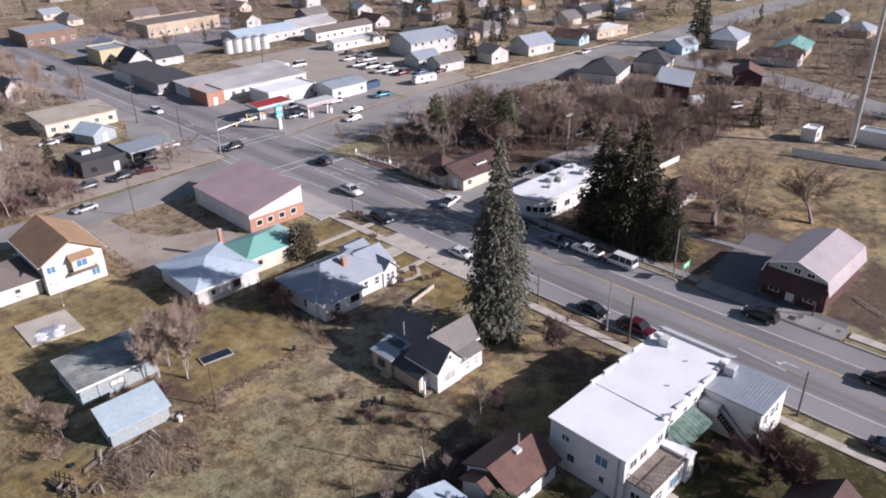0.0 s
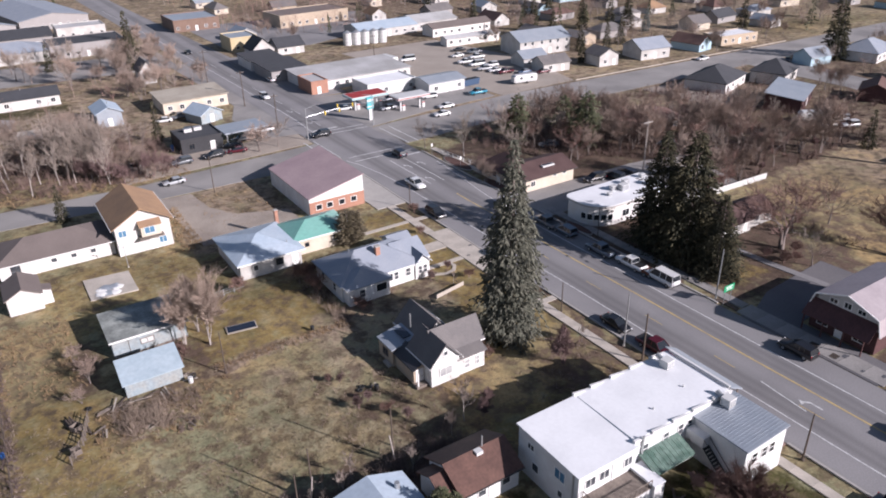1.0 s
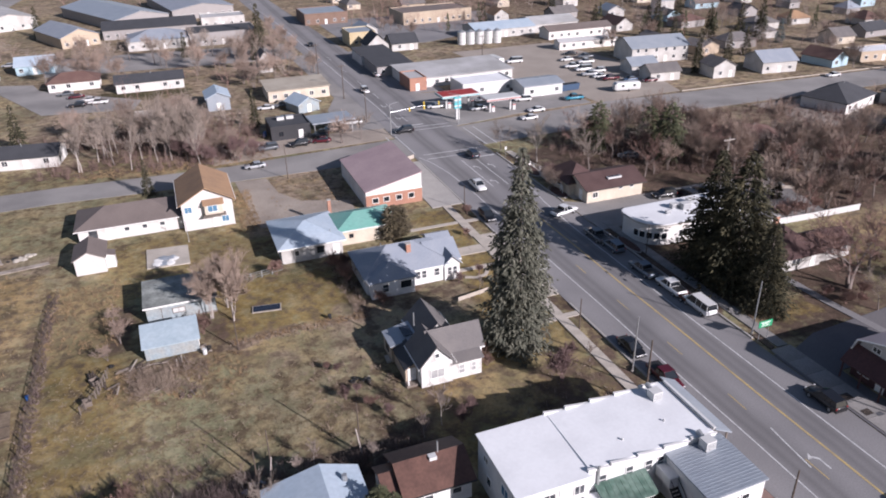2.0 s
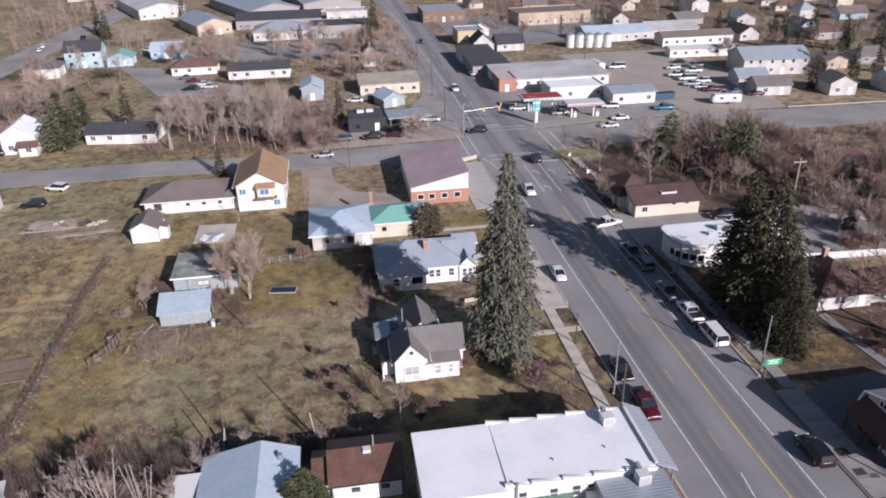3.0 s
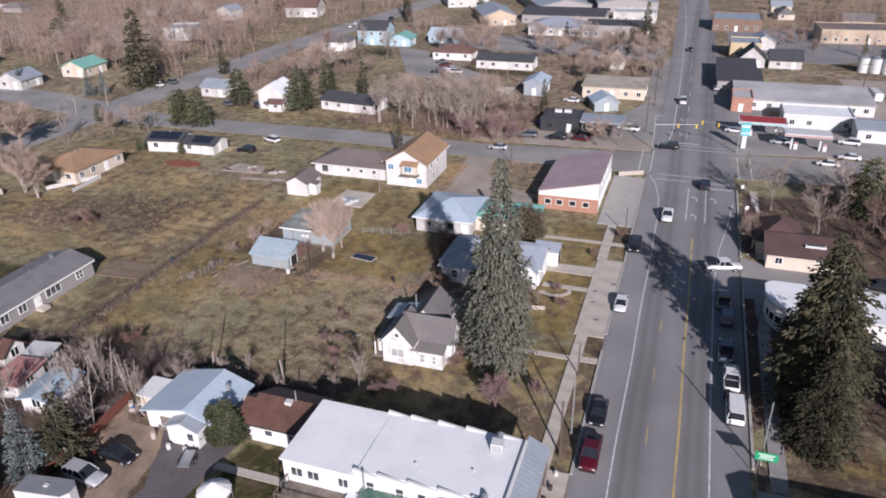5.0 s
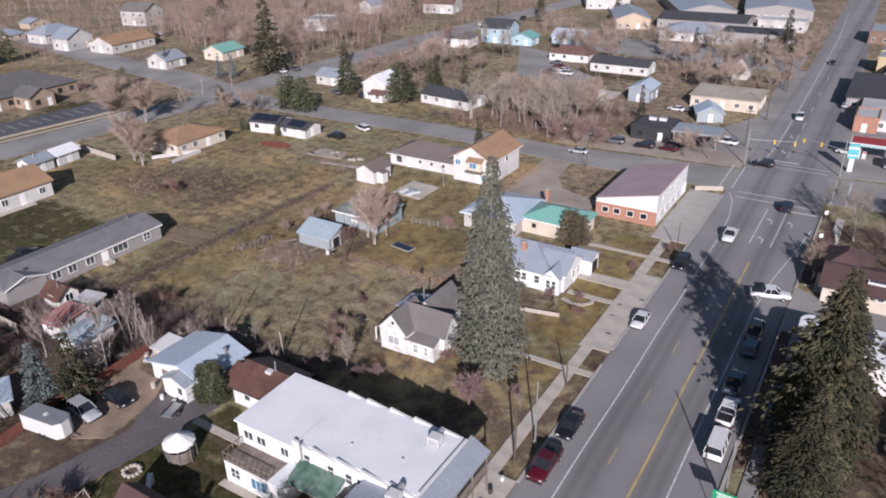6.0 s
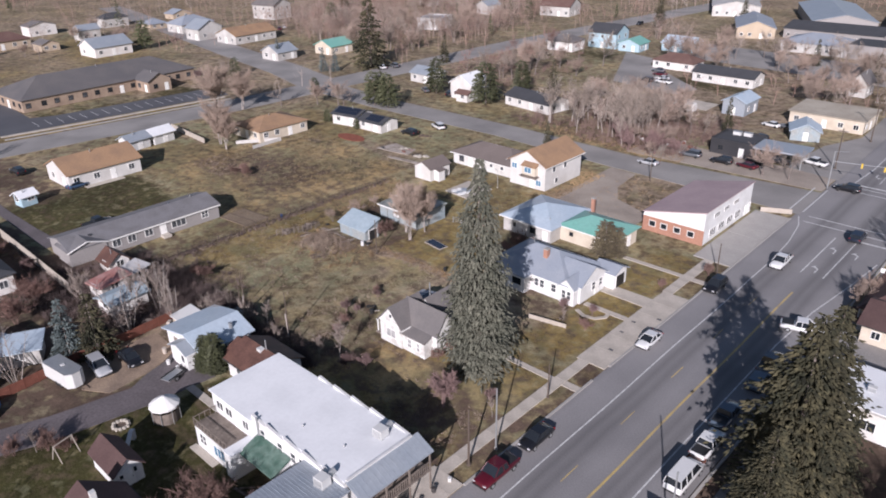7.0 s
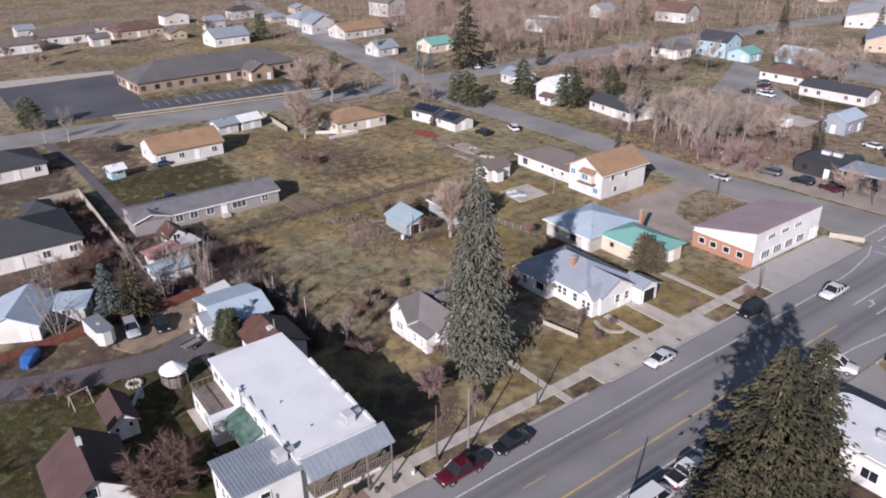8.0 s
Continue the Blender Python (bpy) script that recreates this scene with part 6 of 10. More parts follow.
    ("large_hall", "very long slate-roofed metal hall", (-20.0, 322.0, 10), (-14, 14, -30, 30), 4.4, "gable_y", 2.2, WALL_GREY, ROOF_SLATE), ("white_warehouse", "long white metal storage hall", (-92.0, 300.0, 24), (-10, 10, -26, 26), 4.4, "gable_y", 2.2, WALL_DULL, ROOF_PALE),
    ("tall_white_house", "white two-storey house with dark roof", (-226.0, 126.0, 10), (-6, 6, -5, 5), 5.6, "gable_x", 2.4, WALL_DULL, ROOF_GREY), ("porch_house", "orange-roofed house with dark porch", (-196.0, 93.0, 4), (-5.5, 5.5, -9, 9), 3.0, "gable_y", 2.2, WALL_DULL, ROOF_TAN),
    ("row_house", "white house with slate roof", (-228.0, 88.0, 4), (-5, 5, -7, 7), 3.2, "hip_y", 2.4, WALL_DULL, ROOF_SLATE), ("row_house", "white house with steep gable", (-211.0, 84.0, 4), (-4, 4, -5, 5), 4.0, "gable_x", 2.6, WALL_DULL, ROOF_STEEL),
    ("row_house", "small white house with green-grey roof", (-163.5, 84.5, 4), (-4, 4, -4, 4), 2.7, "gable_y", 2.0, WALL_DULL, ROOF_STEEL), ("row_house", "house with taupe roof behind the school field", (-246.0, 0.0, 4), (-5, 5, -9.5, 9.5), 3.2, "gable_y", 2.0, WALL_STUCCO, ROOF_TAUPE),
    ("row_house", "low cream house with flat tan roof", (-236.0, -17.0, 4), (-4, 4, -7, 7), 3.2, "gable_y", 1.6, WALL_STUCCO, ROOF_TAUPE), ("row_house", "brown roofed house behind the school field", (-244.0, 24.0, 4), (-4.5, 4.5, -9, 9), 3.0, "hip_y", 2.2, WALL_TAN, ROOF_BROWN),
    ("row_house", "pale blue-grey gabled house", (-211.0, 47.0, 4), (-5, 5, -6.5, 6.5), 3.2, "gable_y", 2.4, WALL_STUCCO, ROOF_STEEL), ("row_house", "white shed house behind the school field", (-234.0, 9.0, 4), (-3, 3, -3, 3), 2.8, "gable_y", 1.2, WALL_DULL, ROOF_GREY),
    ("teal_roof_shed", "shed with teal roof beside the tall conifer", (-157.0, 103.0, 4), (-4, 4, -5, 5), 2.8, "gable_y", 1.8, WALL_CREAM, ROOF_GREEN), ("flat_house", "flat-roofed modern house with large windows", (-160.0, 160.0, 20), (-5, 5, -6, 6), 4.0, "flat", 0, PLASTIC_WHITE, ROOF_STEEL),
    ("dark_house", "low house with charcoal hipped roof", (-112.0, -41.0, 4), (-6, 6, -7, 7), 2.7, "hip_y", 2.0, WALL_STUCCO, ROOF_DARK), ("row_house", "white house with maroon roof", (-140.0, 224.0, 10), (-7, 7, -6, 6), 4.2, "gable_x", 3.0, WALL_DULL, ROOF_BROWN), ("tin_barn", "arched grey tin barn on the dirt lot", (-26.5, 134.5, 0), (-3.0, 3.0, -4.5, 4.5), 3.6, "gable_y", 1.4, ROOF_STEEL, ROOF_BLUE),
]
rng = random.Random(11)
for name, label, at, plan, h, roof, rise, wall_m, roof_m in FAR:
    x0, x1, y0, y1 = plan
    wins, doors = [], []
    for side, a, b in (("S", x0, x1), ("E", y0, y1)):
        n = max(1, int((b - a) / 3.4))
        for i in range(n):
            u = a + (b - a) * (i + 0.5) / n + rng.uniform(-0.4, 0.4)
            if i == n // 2 and (b - a) > 5:
                doors.append((0, side, u))
            else:
                wins.append((0, side, u, 1.55, 1.1, 1.1, TRIM_DARK if wall_m in (BRICK_TAN, WALL_DARK, WALL_BARN) else TRIM, rng.choice((PANE, GLASS)), 2))
            if h > 4.8:
                wins.append((0, side, u, 4.1, 1.0, 1.1, TRIM, PANE, 1))
    over = -0.25 if roof == "flat" else 0.45
    root, cx, cy = building(name, label, [(plan, h, roof, rise, over, wall_m, roof_m)], wins, doors, at=at, category="building" if h > 3.9 else "house", group="town buildings")
    if roof == "flat":
        for xa, xb, ya, yb in ((x0 - 0.05, x1 + 0.05, y0 - 0.05, y0 + 0.2), (x0 - 0.05, x1 + 0.05, y1 - 0.2, y1 + 0.05), (x0 - 0.05, x0 + 0.2, y0 + 0.2, y1 - 0.2), (x1 - 0.2, x1 + 0.05, y0 + 0.2, y1 - 0.2)):
            part("parapet", Shape().box(xa, xb, ya, yb, h - 0.1, h + 0.45), wall_m, root)
    elif roof.startswith(("gable", "hip")) and rng.random() < 0.6:
        vent_pipe(root, 0, 0, (x0 + x1) / 2 + 0.6, (y0 + y1) / 2 - 0.5, h + rise * 0.5, h + rise + 0.6, 0.08)

home, hx, hy = building("grey_mobile_home", "long grey mobile home with white-trimmed windows", [((-4.0, 4.0, -13.2, 13.2), 2.6, "gable_y", 1.1, 0.3, WALL_GREY, ROOF_MOBILE), ((-0.5, 4.15, -13.5, -7.4), 2.55, "gable_x", 0.95, 0.25, WALL_GREY, ROOF_MOBILE)],
                         [(0, "E", u, 1.5, w, 1.15, TRIM, PANE, n) for u, w, n in ((-5.8, 1.3, 2), (-3.2, 1.3, 2), (-0.2, 1.3, 2), (5.3, 2.6, 3), (10.4, 1.2, 2))], [(0, "E", 2.4)], at=(-71.2, -12.1, 0), group="town buildings")
part("fascia", Shape().box(4.28, 4.36, -7.1, 13.5, 2.3, 2.52), TRIM, home)
part("rake_board", Shape().tube((4.45, -13.75, 2.44), (4.45, -10.45, 3.48), 0.09, 0.09, 5), TRIM, home)
part("rake_board", Shape().tube((4.45, -7.15, 2.44), (4.45, -10.45, 3.48), 0.09, 0.09, 5), TRIM, home)
part("front_step", Shape().box(4.03, 5.3, 1.7, 3.1, 0, 0.45), CONCRETE, home)
for u, v, z in ((1.6, -2.0, 3.2), (1.2, 4.4, 3.3), (1.9, -9.0, 3.4), (2.2, 7.6, 3.05)):
    part("roof_vent", Shape().box(u - 0.22, u + 0.22, v - 0.22, v + 0.22, z - 0.5, z + 0.18), ROOF_DARK, home)
part("satellite_dish", Shape().tube((-0.4, 10.4, 3.3), (-0.4, 10.4, 4.1), 0.04, 0.04, 5).tube((-0.4, 10.4, 4.0), (0.0, 10.1, 4.25), 0.42, 0.36, 10), PLASTIC_WHITE, home)

ROADS = [(4, 34, -200, 600), (-145, -95, -200, 330), (26, 430, 74, 100), (-330, -110, 60, 100)]
taken = [(r[2][0], r[2][1]) for r in FAR] + [(x, y) for x in range(-200, -140, 12) for y in range(-40, 60, 12)]
WALLS = [WALL_DULL, WALL_DULL, WALL_TAN, WALL_CREAM, WALL_GREY, WALL_BLUE]
ROOFS = [ROOF_GREY, ROOF_DARK, ROOF_TAUPE, ROOF_BROWN, ROOF_SLATE, ROOF_STEEL, ROOF_GREY, ROOF_COCOA, ROOF_TAN]
WORDING = {ROOF_GREY: "grey", ROOF_DARK: "charcoal", ROOF_TAUPE: "taupe", ROOF_BROWN: "brown", ROOF_SLATE: "slate-blue", ROOF_STEEL: "grey metal", ROOF_COCOA: "dark brown", ROOF_TAN: "tan"}
made = 0
while made < 126:
    d, a = 150 + 370 * rng.random() ** 0.8, rng.uniform(0.05, 2.95) if made % 3 else rng.uniform(0.3, 1.45)
    if made >= 104:
        d, a = rng.uniform(165, 330), rng.uniform(0.25, 1.15)
    x, y = d * math.cos(a), 10 + d * math.sin(a)
    if any(p - 6 < x < q + 6 and u - 5 < y < v + 5 for p, q, u, v in ROADS) or any(abs(x - p) < 17 and abs(y - q) < 15 for p, q in taken) or (x < -255 and y < 150) or (34 < x < 130 and 20 < y < 218) or (150 < x < 172 and y < 92):
        continue
    if -75 < x < 8 and 180 < y < 345:
        continue
    taken.append((x, y))
    w, l, h = rng.uniform(4.0, 6.6), rng.uniform(3.2, 4.4), rng.choice((2.6, 2.7, 2.8, 2.9, 4.6))
    wall_m, roof_m, two = rng.choice(WALLS), rng.choice(ROOFS), rng.random() < 0.5
    plan = (-w, w, -l, l) if two else (-l, l, -w, w)
    building("house", "distant town house with " + WORDING[roof_m] + " roof", [(plan, h, rng.choice(("gable", "gable", "hip")) + ("_x" if two else "_y"), rng.uniform(1.5, 2.6), 0.45, wall_m, roof_m)],
             [(0, "S", plan[0] * 0.5, 1.55, 1.4, 1.2, TRIM, PANE, 2), (0, "E", plan[2] * 0.4, 1.55, 1.4, 1.2, TRIM, PANE, 2)][: 2 if d < 260 else 1], at=(x, y, rng.uniform(-8, 8)), group="distant houses")
    made += 1
for k, y in enumerate(range(-64, 112, 9)):
    x = -258 + 14 * (k % 3) + rng.uniform(-4, 4)
    if any(abs(x - p) < 11 and abs(y - q) < 11 for p, q in taken):
        continue
    taken.append((x, y))
    w, l = rng.uniform(3.2, 4.4), rng.uniform(3.4, 6.4)
    roof_m = rng.choice(ROOFS)
    building("house", "distant field-side house with " + WORDING[roof_m] + " roof", [((-w, w, -l, l), rng.choice((2.6, 2.8, 4.4)), rng.choice(("gable_y", "gable_x", "hip_y")), rng.uniform(1.4, 2.0), 0.4, rng.choice((WALL_DULL, WALL_STUCCO, WALL_TAN)), roof_m)],
             [(0, "E", -l * 0.5, 1.55, 1.4, 1.2, TRIM, PANE, 2), (0, "E", l * 0.4, 1.55, 1.4, 1.2, TRIM, PANE, 2)], at=(x, y, 4), group="distant houses")
# ---- trees and brush ----


class Spikes:
    """Many thin three-sided points, for twigs, needles and stalks."""

    def __init__(self):
        self.a, self.d, self.r = [], [], []

    def add(self, base, along, radius):
        self.a.append(tuple(base))
        self.d.append(tuple(along))
        self.r.append(radius)

    def mesh(self, name, material, blunt=0.0):
        a, d, r = np.array(self.a), np.array(self.d), np.array(self.r)[:, None]
        n = len(a)
        u = np.cross(d, np.array([0.31, 0.17, 0.93]) + 0.001)
        u /= np.linalg.norm(u, axis=1)[:, None] + 1e-9
        w = np.cross(d / (np.linalg.norm(d, axis=1)[:, None] + 1e-9), u)
        ring = [a + blunt * d + r * (math.cos(k) * u + math.sin(k) * w) for k in (0, 2.094, 4.189)]
        verts = np.stack(ring + [a + d] + ([a] if blunt else []), 1)
        k = verts.shape[1]
        base = (np.arange(n) * k)[:, None]
        tris = [base + np.array(t) for t in (((0, 1, 3), (1, 2, 3), (2, 0, 3), (1, 0, 4), (2, 1, 4), (0, 2, 4)) if blunt else ((0, 1, 3), (1, 2, 3)))]
        me = bpy.data.meshes.new(name)
        me.from_pydata(verts.reshape(-1, 3).tolist(), [], np.concatenate(tris).tolist())
        me.materials.append(material)
        return me


def bent(rng, d, amount):
    v = Vector((d.x + rng.uniform(-amount, amount), d.y + rng.uniform(-amount, amount), d.z + rng.uniform(-amount, amount)))
    return v.normalized()


def bare_tree_meshes(seed, height, spread, trunk_r, stems, bark, twig, fine=1.0, upright=0.5, keep=0.62):
    """Meshes of a leafless tree: (trunk with limbs, crown of fine branches)."""
    rng = random.Random(seed)
    wood, crown = Shape(), Spikes()

    def limb(p, d, length, r, level):
        steps = 3
        q = p
        for i in range(steps):
            d = bent(rng, d, 0.16)
            d = (d + Vector((0, 0, 0.10 * upright))).normalized()
            nxt = q + d * length / steps
            ra, rb = r * (1 - 0.25 * i), r * (1 - 0.25 * (i + 1))
            if level < 3:
                wood.tube(q, nxt, ra, rb, 6 if level == 0 else 4)
            else:
                crown.add(q, (nxt - q) * 1.3, max(ra, 0.024))
            if level < 3:
                for _ in range(rng.choice((1, 2, 2)) if level else 2):
                    if i or level:
                        branch(nxt, d, length * rng.uniform(0.45, 0.75), rb * 0.62, level + 1)
            else:
                for _ in range(max(1, round(3 * fine))):
                    if rng.random() > keep:
                        continue
                    t = bent(rng, d, 0.9)
                    crown.add(q + (nxt - q) * rng.random(), (t + Vector((0, 0, 0.25))) * rng.uniform(0.35, 0.95) * length, (0.012 + 0.006 * rng.random()) * (1.25 if keep > 0.5 else 1.9))
            q = nxt
        if level < 3:
            branch(q, d, length * 0.7, r * 0.4, level + 1)

    def branch(p, d, length, r, level):
        turn = bent(rng, d, 0.75 * spread)
        if turn.z < -0.1:
            turn.z = abs(turn.z) * 0.5
        limb(p, turn.normalized(), length, r, level)

    for k in range(stems):
        lean = Vector((rng.uniform(-0.3, 0.3), rng.uniform(-0.3, 0.3), 1)) if stems > 1 else Vector((rng.uniform(-0.06, 0.06), rng.uniform(-0.06, 0.06), 1))
        limb(Vector((rng.uniform(-0.3, 0.3) * (stems > 1), rng.uniform(-0.3, 0.3) * (stems > 1), -0.1)), lean.normalized(), height * (0.42 if stems == 1 else 0.46) * rng.uniform(0.85, 1.1), trunk_r, 0)
    top = max(p[2] for p in wood.v)
    k = height * 0.86 / top
    wood.v = [(x * k, y * k, z * k) for x, y, z in wood.v]
    crown.a = [tuple(c * k for c in p) for p in crown.a]
    crown.d = [tuple(c * k for c in p) for p in crown.d]
    return wood.mesh("trunk", bark, True), crown.mesh("crown", twig)


def aspen_meshes(seed, height, stems, bark, twig, lean=0.15, side_long=1.0):
    """A clump of slender straight stems, a mesh each, with a crown of short rising side twigs."""
    rng = random.Random(seed)
    poles, crown = [], Spikes()
    for k in range(stems):
        a, tall = rng.uniform(0, 6.28), height * rng.uniform(0.65, 1.0)
        foot = Vector((0.5 * math.cos(a), 0.5 * math.sin(a), -0.1))
        top = foot + Vector((lean * math.cos(a) + rng.uniform(-0.08, 0.08), lean * math.sin(a) + rng.uniform(-0.08, 0.08), 1)).normalized() * tall
        r = 0.085 * rng.uniform(0.7, 1.1)
        poles.append(Shape().tube(foot, top, r, 0.02, 6, True).mesh("stem", bark, True))
        for i in range(11):
            f, b = 0.15 + 0.08 * i, rng.uniform(0, 6.28)
            side = Vector((math.cos(b), math.sin(b), rng.uniform(0.9, 1.6))).normalized()
            p, ln = foot.lerp(top, f), side_long * tall * rng.uniform(0.1, 0.22) * (1.15 - 0.6 * f)
            crown.add(p, side * ln, 0.034)
            for _ in range(4):
                crown.add(p + side * ln * rng.uniform(0.25, 0.8), bent(rng, side, 0.6) * ln * rng.uniform(0.35, 0.6), 0.02)
    return poles, crown.mesh("crown", twig)


KINDS = {
    "ash": [bare_tree_meshes(s, 9, 1.0, 0.17, 1, BARK, TWIG) for s in (1, 2)],
    "poplar": [bare_tree_meshes(s, 11, 0.75, 0.18, 1, BARK_PALE, TWIG_PALE, 1.0, 1.2) for s in (11, 12)],
    "rosy": [bare_tree_meshes(s, 8, 1.0, 0.13, 3, BARK, TWIG_PINK, 1.0) for s in (21, 22)],
    "wide": [bare_tree_meshes(s, 10, 1.3, 0.26, 2, BARK, TWIG_BROWN, 1.4, 0.15) for s in (31, 32)],
    "willow": [bare_tree_meshes(s, 10, 0.8, 0.1, 4, BARK_PALE, TWIG_WARM, 2.2, 0.75, 0.85) for s in (71,)],
    "birch": [bare_tree_meshes(s, 6, 0.75, 0.07, 1, BARK_PALE, TWIG_THIN, 0.7, 1.0, 0.3) for s in (41, 42)],
    "thicket": [bare_tree_meshes(s, 4, 1.0, 0.05, 6, TWIG_BROWN, TWIG_BROWN, 0.8, 0.6, 0.4) for s in (51, 52)],
    "redbush": [bare_tree_meshes(s, 4.5, 1.1, 0.06, 5, TWIG_RED, TWIG_RED, 0.9, 0.7, 0.34) for s in (61, 62)],
    "redround": [bare_tree_meshes(s, 6.5, 1.0, 0.09, 7, TWIG_DUSK, TWIG_DUSK, 2.2, 0.35, 0.85) for s in (63,)],
    "stems": [aspen_meshes(s, 8.5, n, BARK_PALE, TWIG_THIN) for s, n in ((101, 6), (102, 5), (103, 4))],
    "grove": [bare_tree_meshes(s, 9, 1.15, 0.2, 1, BARK, TWIG_BROWN, 1.0, 0.4, 0.34) for s in (81, 82, 83, 84)],
    "grove_grey": [bare_tree_meshes(s, 9, 1.05, 0.17, 1, BARK, TWIG, 1.0, 0.6, 0.34) for s in (91, 92, 93)],
    "limbs": [aspen_meshes(s, 11, 7, BARK_PALE, TWIG_THIN, 0.36, 1.7) for s in (111, 112)],
    "grove_pale": [bare_tree_meshes(s, 11, 0.85, 0.18, 1, BARK_PALE, TWIG, 1.0, 1.2, 0.26) for s in (95, 96)],
    "grove_rosy": [bare_tree_meshes(s, 8, 1.0, 0.13, 3, BARK, TWIG_PINK, 1.0, 0.5, 0.36) for s in (97, 98)],
}
NAMES = {
    "ash": ("bare_tree", "leafless grey-brown tree with dense fine twigs"), "poplar": ("poplar", "tall leafless poplar with pale bark"), "rosy": ("bare_tree", "leafless pinkish multi-stemmed tree"),
    "wide": ("spreading_tree", "old leafless tree with wide spreading limbs"), "willow": ("shade_tree", "broad leafless shade tree with dense pinkish twigs"), "birch": ("sapling", "slender leafless sapling with pale bark"), "thicket": ("shrub", "leafless brown multi-stemmed shrub"),
    "redbush": ("shrub", "leafless reddish shrub with many stems"), "redround": ("bare_tree", "broad round leafless red-brown tree beside the white building"),
    "limbs": ("spreading_tree", "leafless tree with pale limbs fanning from the ground"), "stems": ("aspen_clump", "slender leafless aspens with several pale stems"), "grove": ("woodland_tree", "leafless brown woodland tree with crowded branches"), "grove_grey": ("ash_tree", "leafless grey-brown town tree with fine branches"),
    "grove_pale": ("poplar", "tall leafless poplar with pale stems"), "grove_rosy": ("bare_tree", "leafless pinkish town tree with several stems"),
}
FIRST = {}


def tree(kind_of, x, y, h, rz=None, wide=1.0, pick=None):
    rng = random.Random(hash((round(x * 10), round(y * 10))) & 0xFFFF)
    n = len(KINDS[kind_of])
    k = rng.randrange(n) if pick is None else pick
    full = {"ash": 9, "poplar": 11, "rosy": 8, "wide": 10, "willow": 10, "birch": 6, "thicket": 4, "redbush": 4.5, "redround": 6.5, "stems": 8.5, "limbs": 11, "grove": 9, "grove_grey": 9, "grove_pale": 11, "grove_rosy": 8}[kind_of]
    s = h / full
    s *= stretch(x, y)
    m = pose(*site(x, y), -0.05, 0, 0, rng.uniform(0, 360) if rz is None else rz) @ Matrix.Diagonal((s * wide, s * wide, s, 1))
    if (kind_of, k) not in FIRST:
        name, label = NAMES[kind_of]
        root = thing(name, label, "tree" if kind_of not in ("thicket", "redbush") else "shrub", 0, 0, group="bare trees")
        for shaft in KINDS[kind_of][k][0] if kind_of in ("stems", "limbs") else [KINDS[kind_of][k][0]]:
            part("stem" if kind_of in ("stems", "limbs") else "trunk", shaft, None, root)
        part("crown", KINDS[kind_of][k][1], None, root)
        FIRST[kind_of, k] = root
        root.matrix_basis = m
        return root
    ob = copy_thing(FIRST[kind_of, k], pose(0, 0, 0))
    ob.matrix_basis = m
    return ob


def conifer_meshes(seed, height, radius, needle, whorls, per, droop=0.35, tip=0.08, blunt=1.0, spray=0.55, bare=0.05, ragged=0.25, fan=0.2, hang=0.3, outline=(), lumps=0):
    """(trunk, crown): uneven whorls of frond-like branches, each hung with needle sprays, with gaps between them."""
    rng = random.Random(seed)
    trunk, sprays = Shape(), Spikes()
    trunk.tube((0, 0, -0.2), (0, 0, height * 0.55), height * 0.017, height * 0.009, 8).tube((0, 0, height * 0.55), (0, 0, height * 0.98), height * 0.009, 0.03, 6)
    for i in range(whorls):
        f = (i + rng.uniform(-0.3, 0.3)) / whorls
        z = height * (bare + (1 - bare) * f)
        shape = max(tip, (1 - f) ** blunt if f > 0.12 else (0.75 + 0.25 * f / 0.12) * (1 - 0.12) ** blunt)
        if outline:
            shape = float(np.interp(f, *zip(*outline)))
        reach = radius * shape * rng.uniform(1 - ragged * 0.5, 1 + ragged * 0.35)
        n = max(4, int(per * (0.35 + 0.65 * shape)))
        turn = rng.uniform(0, 6.28)
        for j in range(n):
            a = turn + 2 * math.pi * (j + 0.9 * rng.random()) / n
            out, side = Vector((math.cos(a), math.sin(a), 0)), Vector((-math.sin(a), math.cos(a), 0))
            length = reach * rng.uniform(1 - ragged, 1 + ragged * 0.6)
            lift = rng.uniform(0.0, 0.3) - droop * (1 - f)
            z0 = z + rng.uniform(-0.5, 0.5) * height / whorls
            count = max(2, int(length / (spray * 0.5)))
            for s in range(count):
                t = (s + 0.7) / count
                if t < 0.35 and reach > 1.5:
                    continue
                wide = fan * length * math.sin(math.pi * min(1, 0.25 + 0.7 * t))
                for k in range(3 if wide > 0.25 else 2):
                    q = rng.uniform(-1, 1)
                    if lumps:
                        t = (math.floor(t * lumps) + 0.75) / lumps + rng.uniform(-0.07, 0.07)
                        q = rng.choice((-0.85, 0.0, 0.85)) + rng.uniform(-0.22, 0.22)
                    p = out * length * (t - 0.12 * abs(q)) + side * wide * q + Vector((0, 0, z0 + length * (lift * t - 0.22 * t * t) - 0.12 * abs(q) * length * fan))
                    d = (out * rng.uniform(0.4, 0.9) + side * (0.6 * q + rng.uniform(-0.3, 0.3)) + Vector((0, 0, rng.uniform(-hang * 2, 0.15)))) * spray * rng.uniform(0.7, 1.25)
                    sprays.add(p, d, spray * rng.uniform(0.15, 0.25))
    sprays.add((0, 0, height * 0.96), (0, 0, height * 0.04), 0.12)
    return trunk.mesh("trunk", BARK, True), sprays.mesh("crown", needle, 0.35)


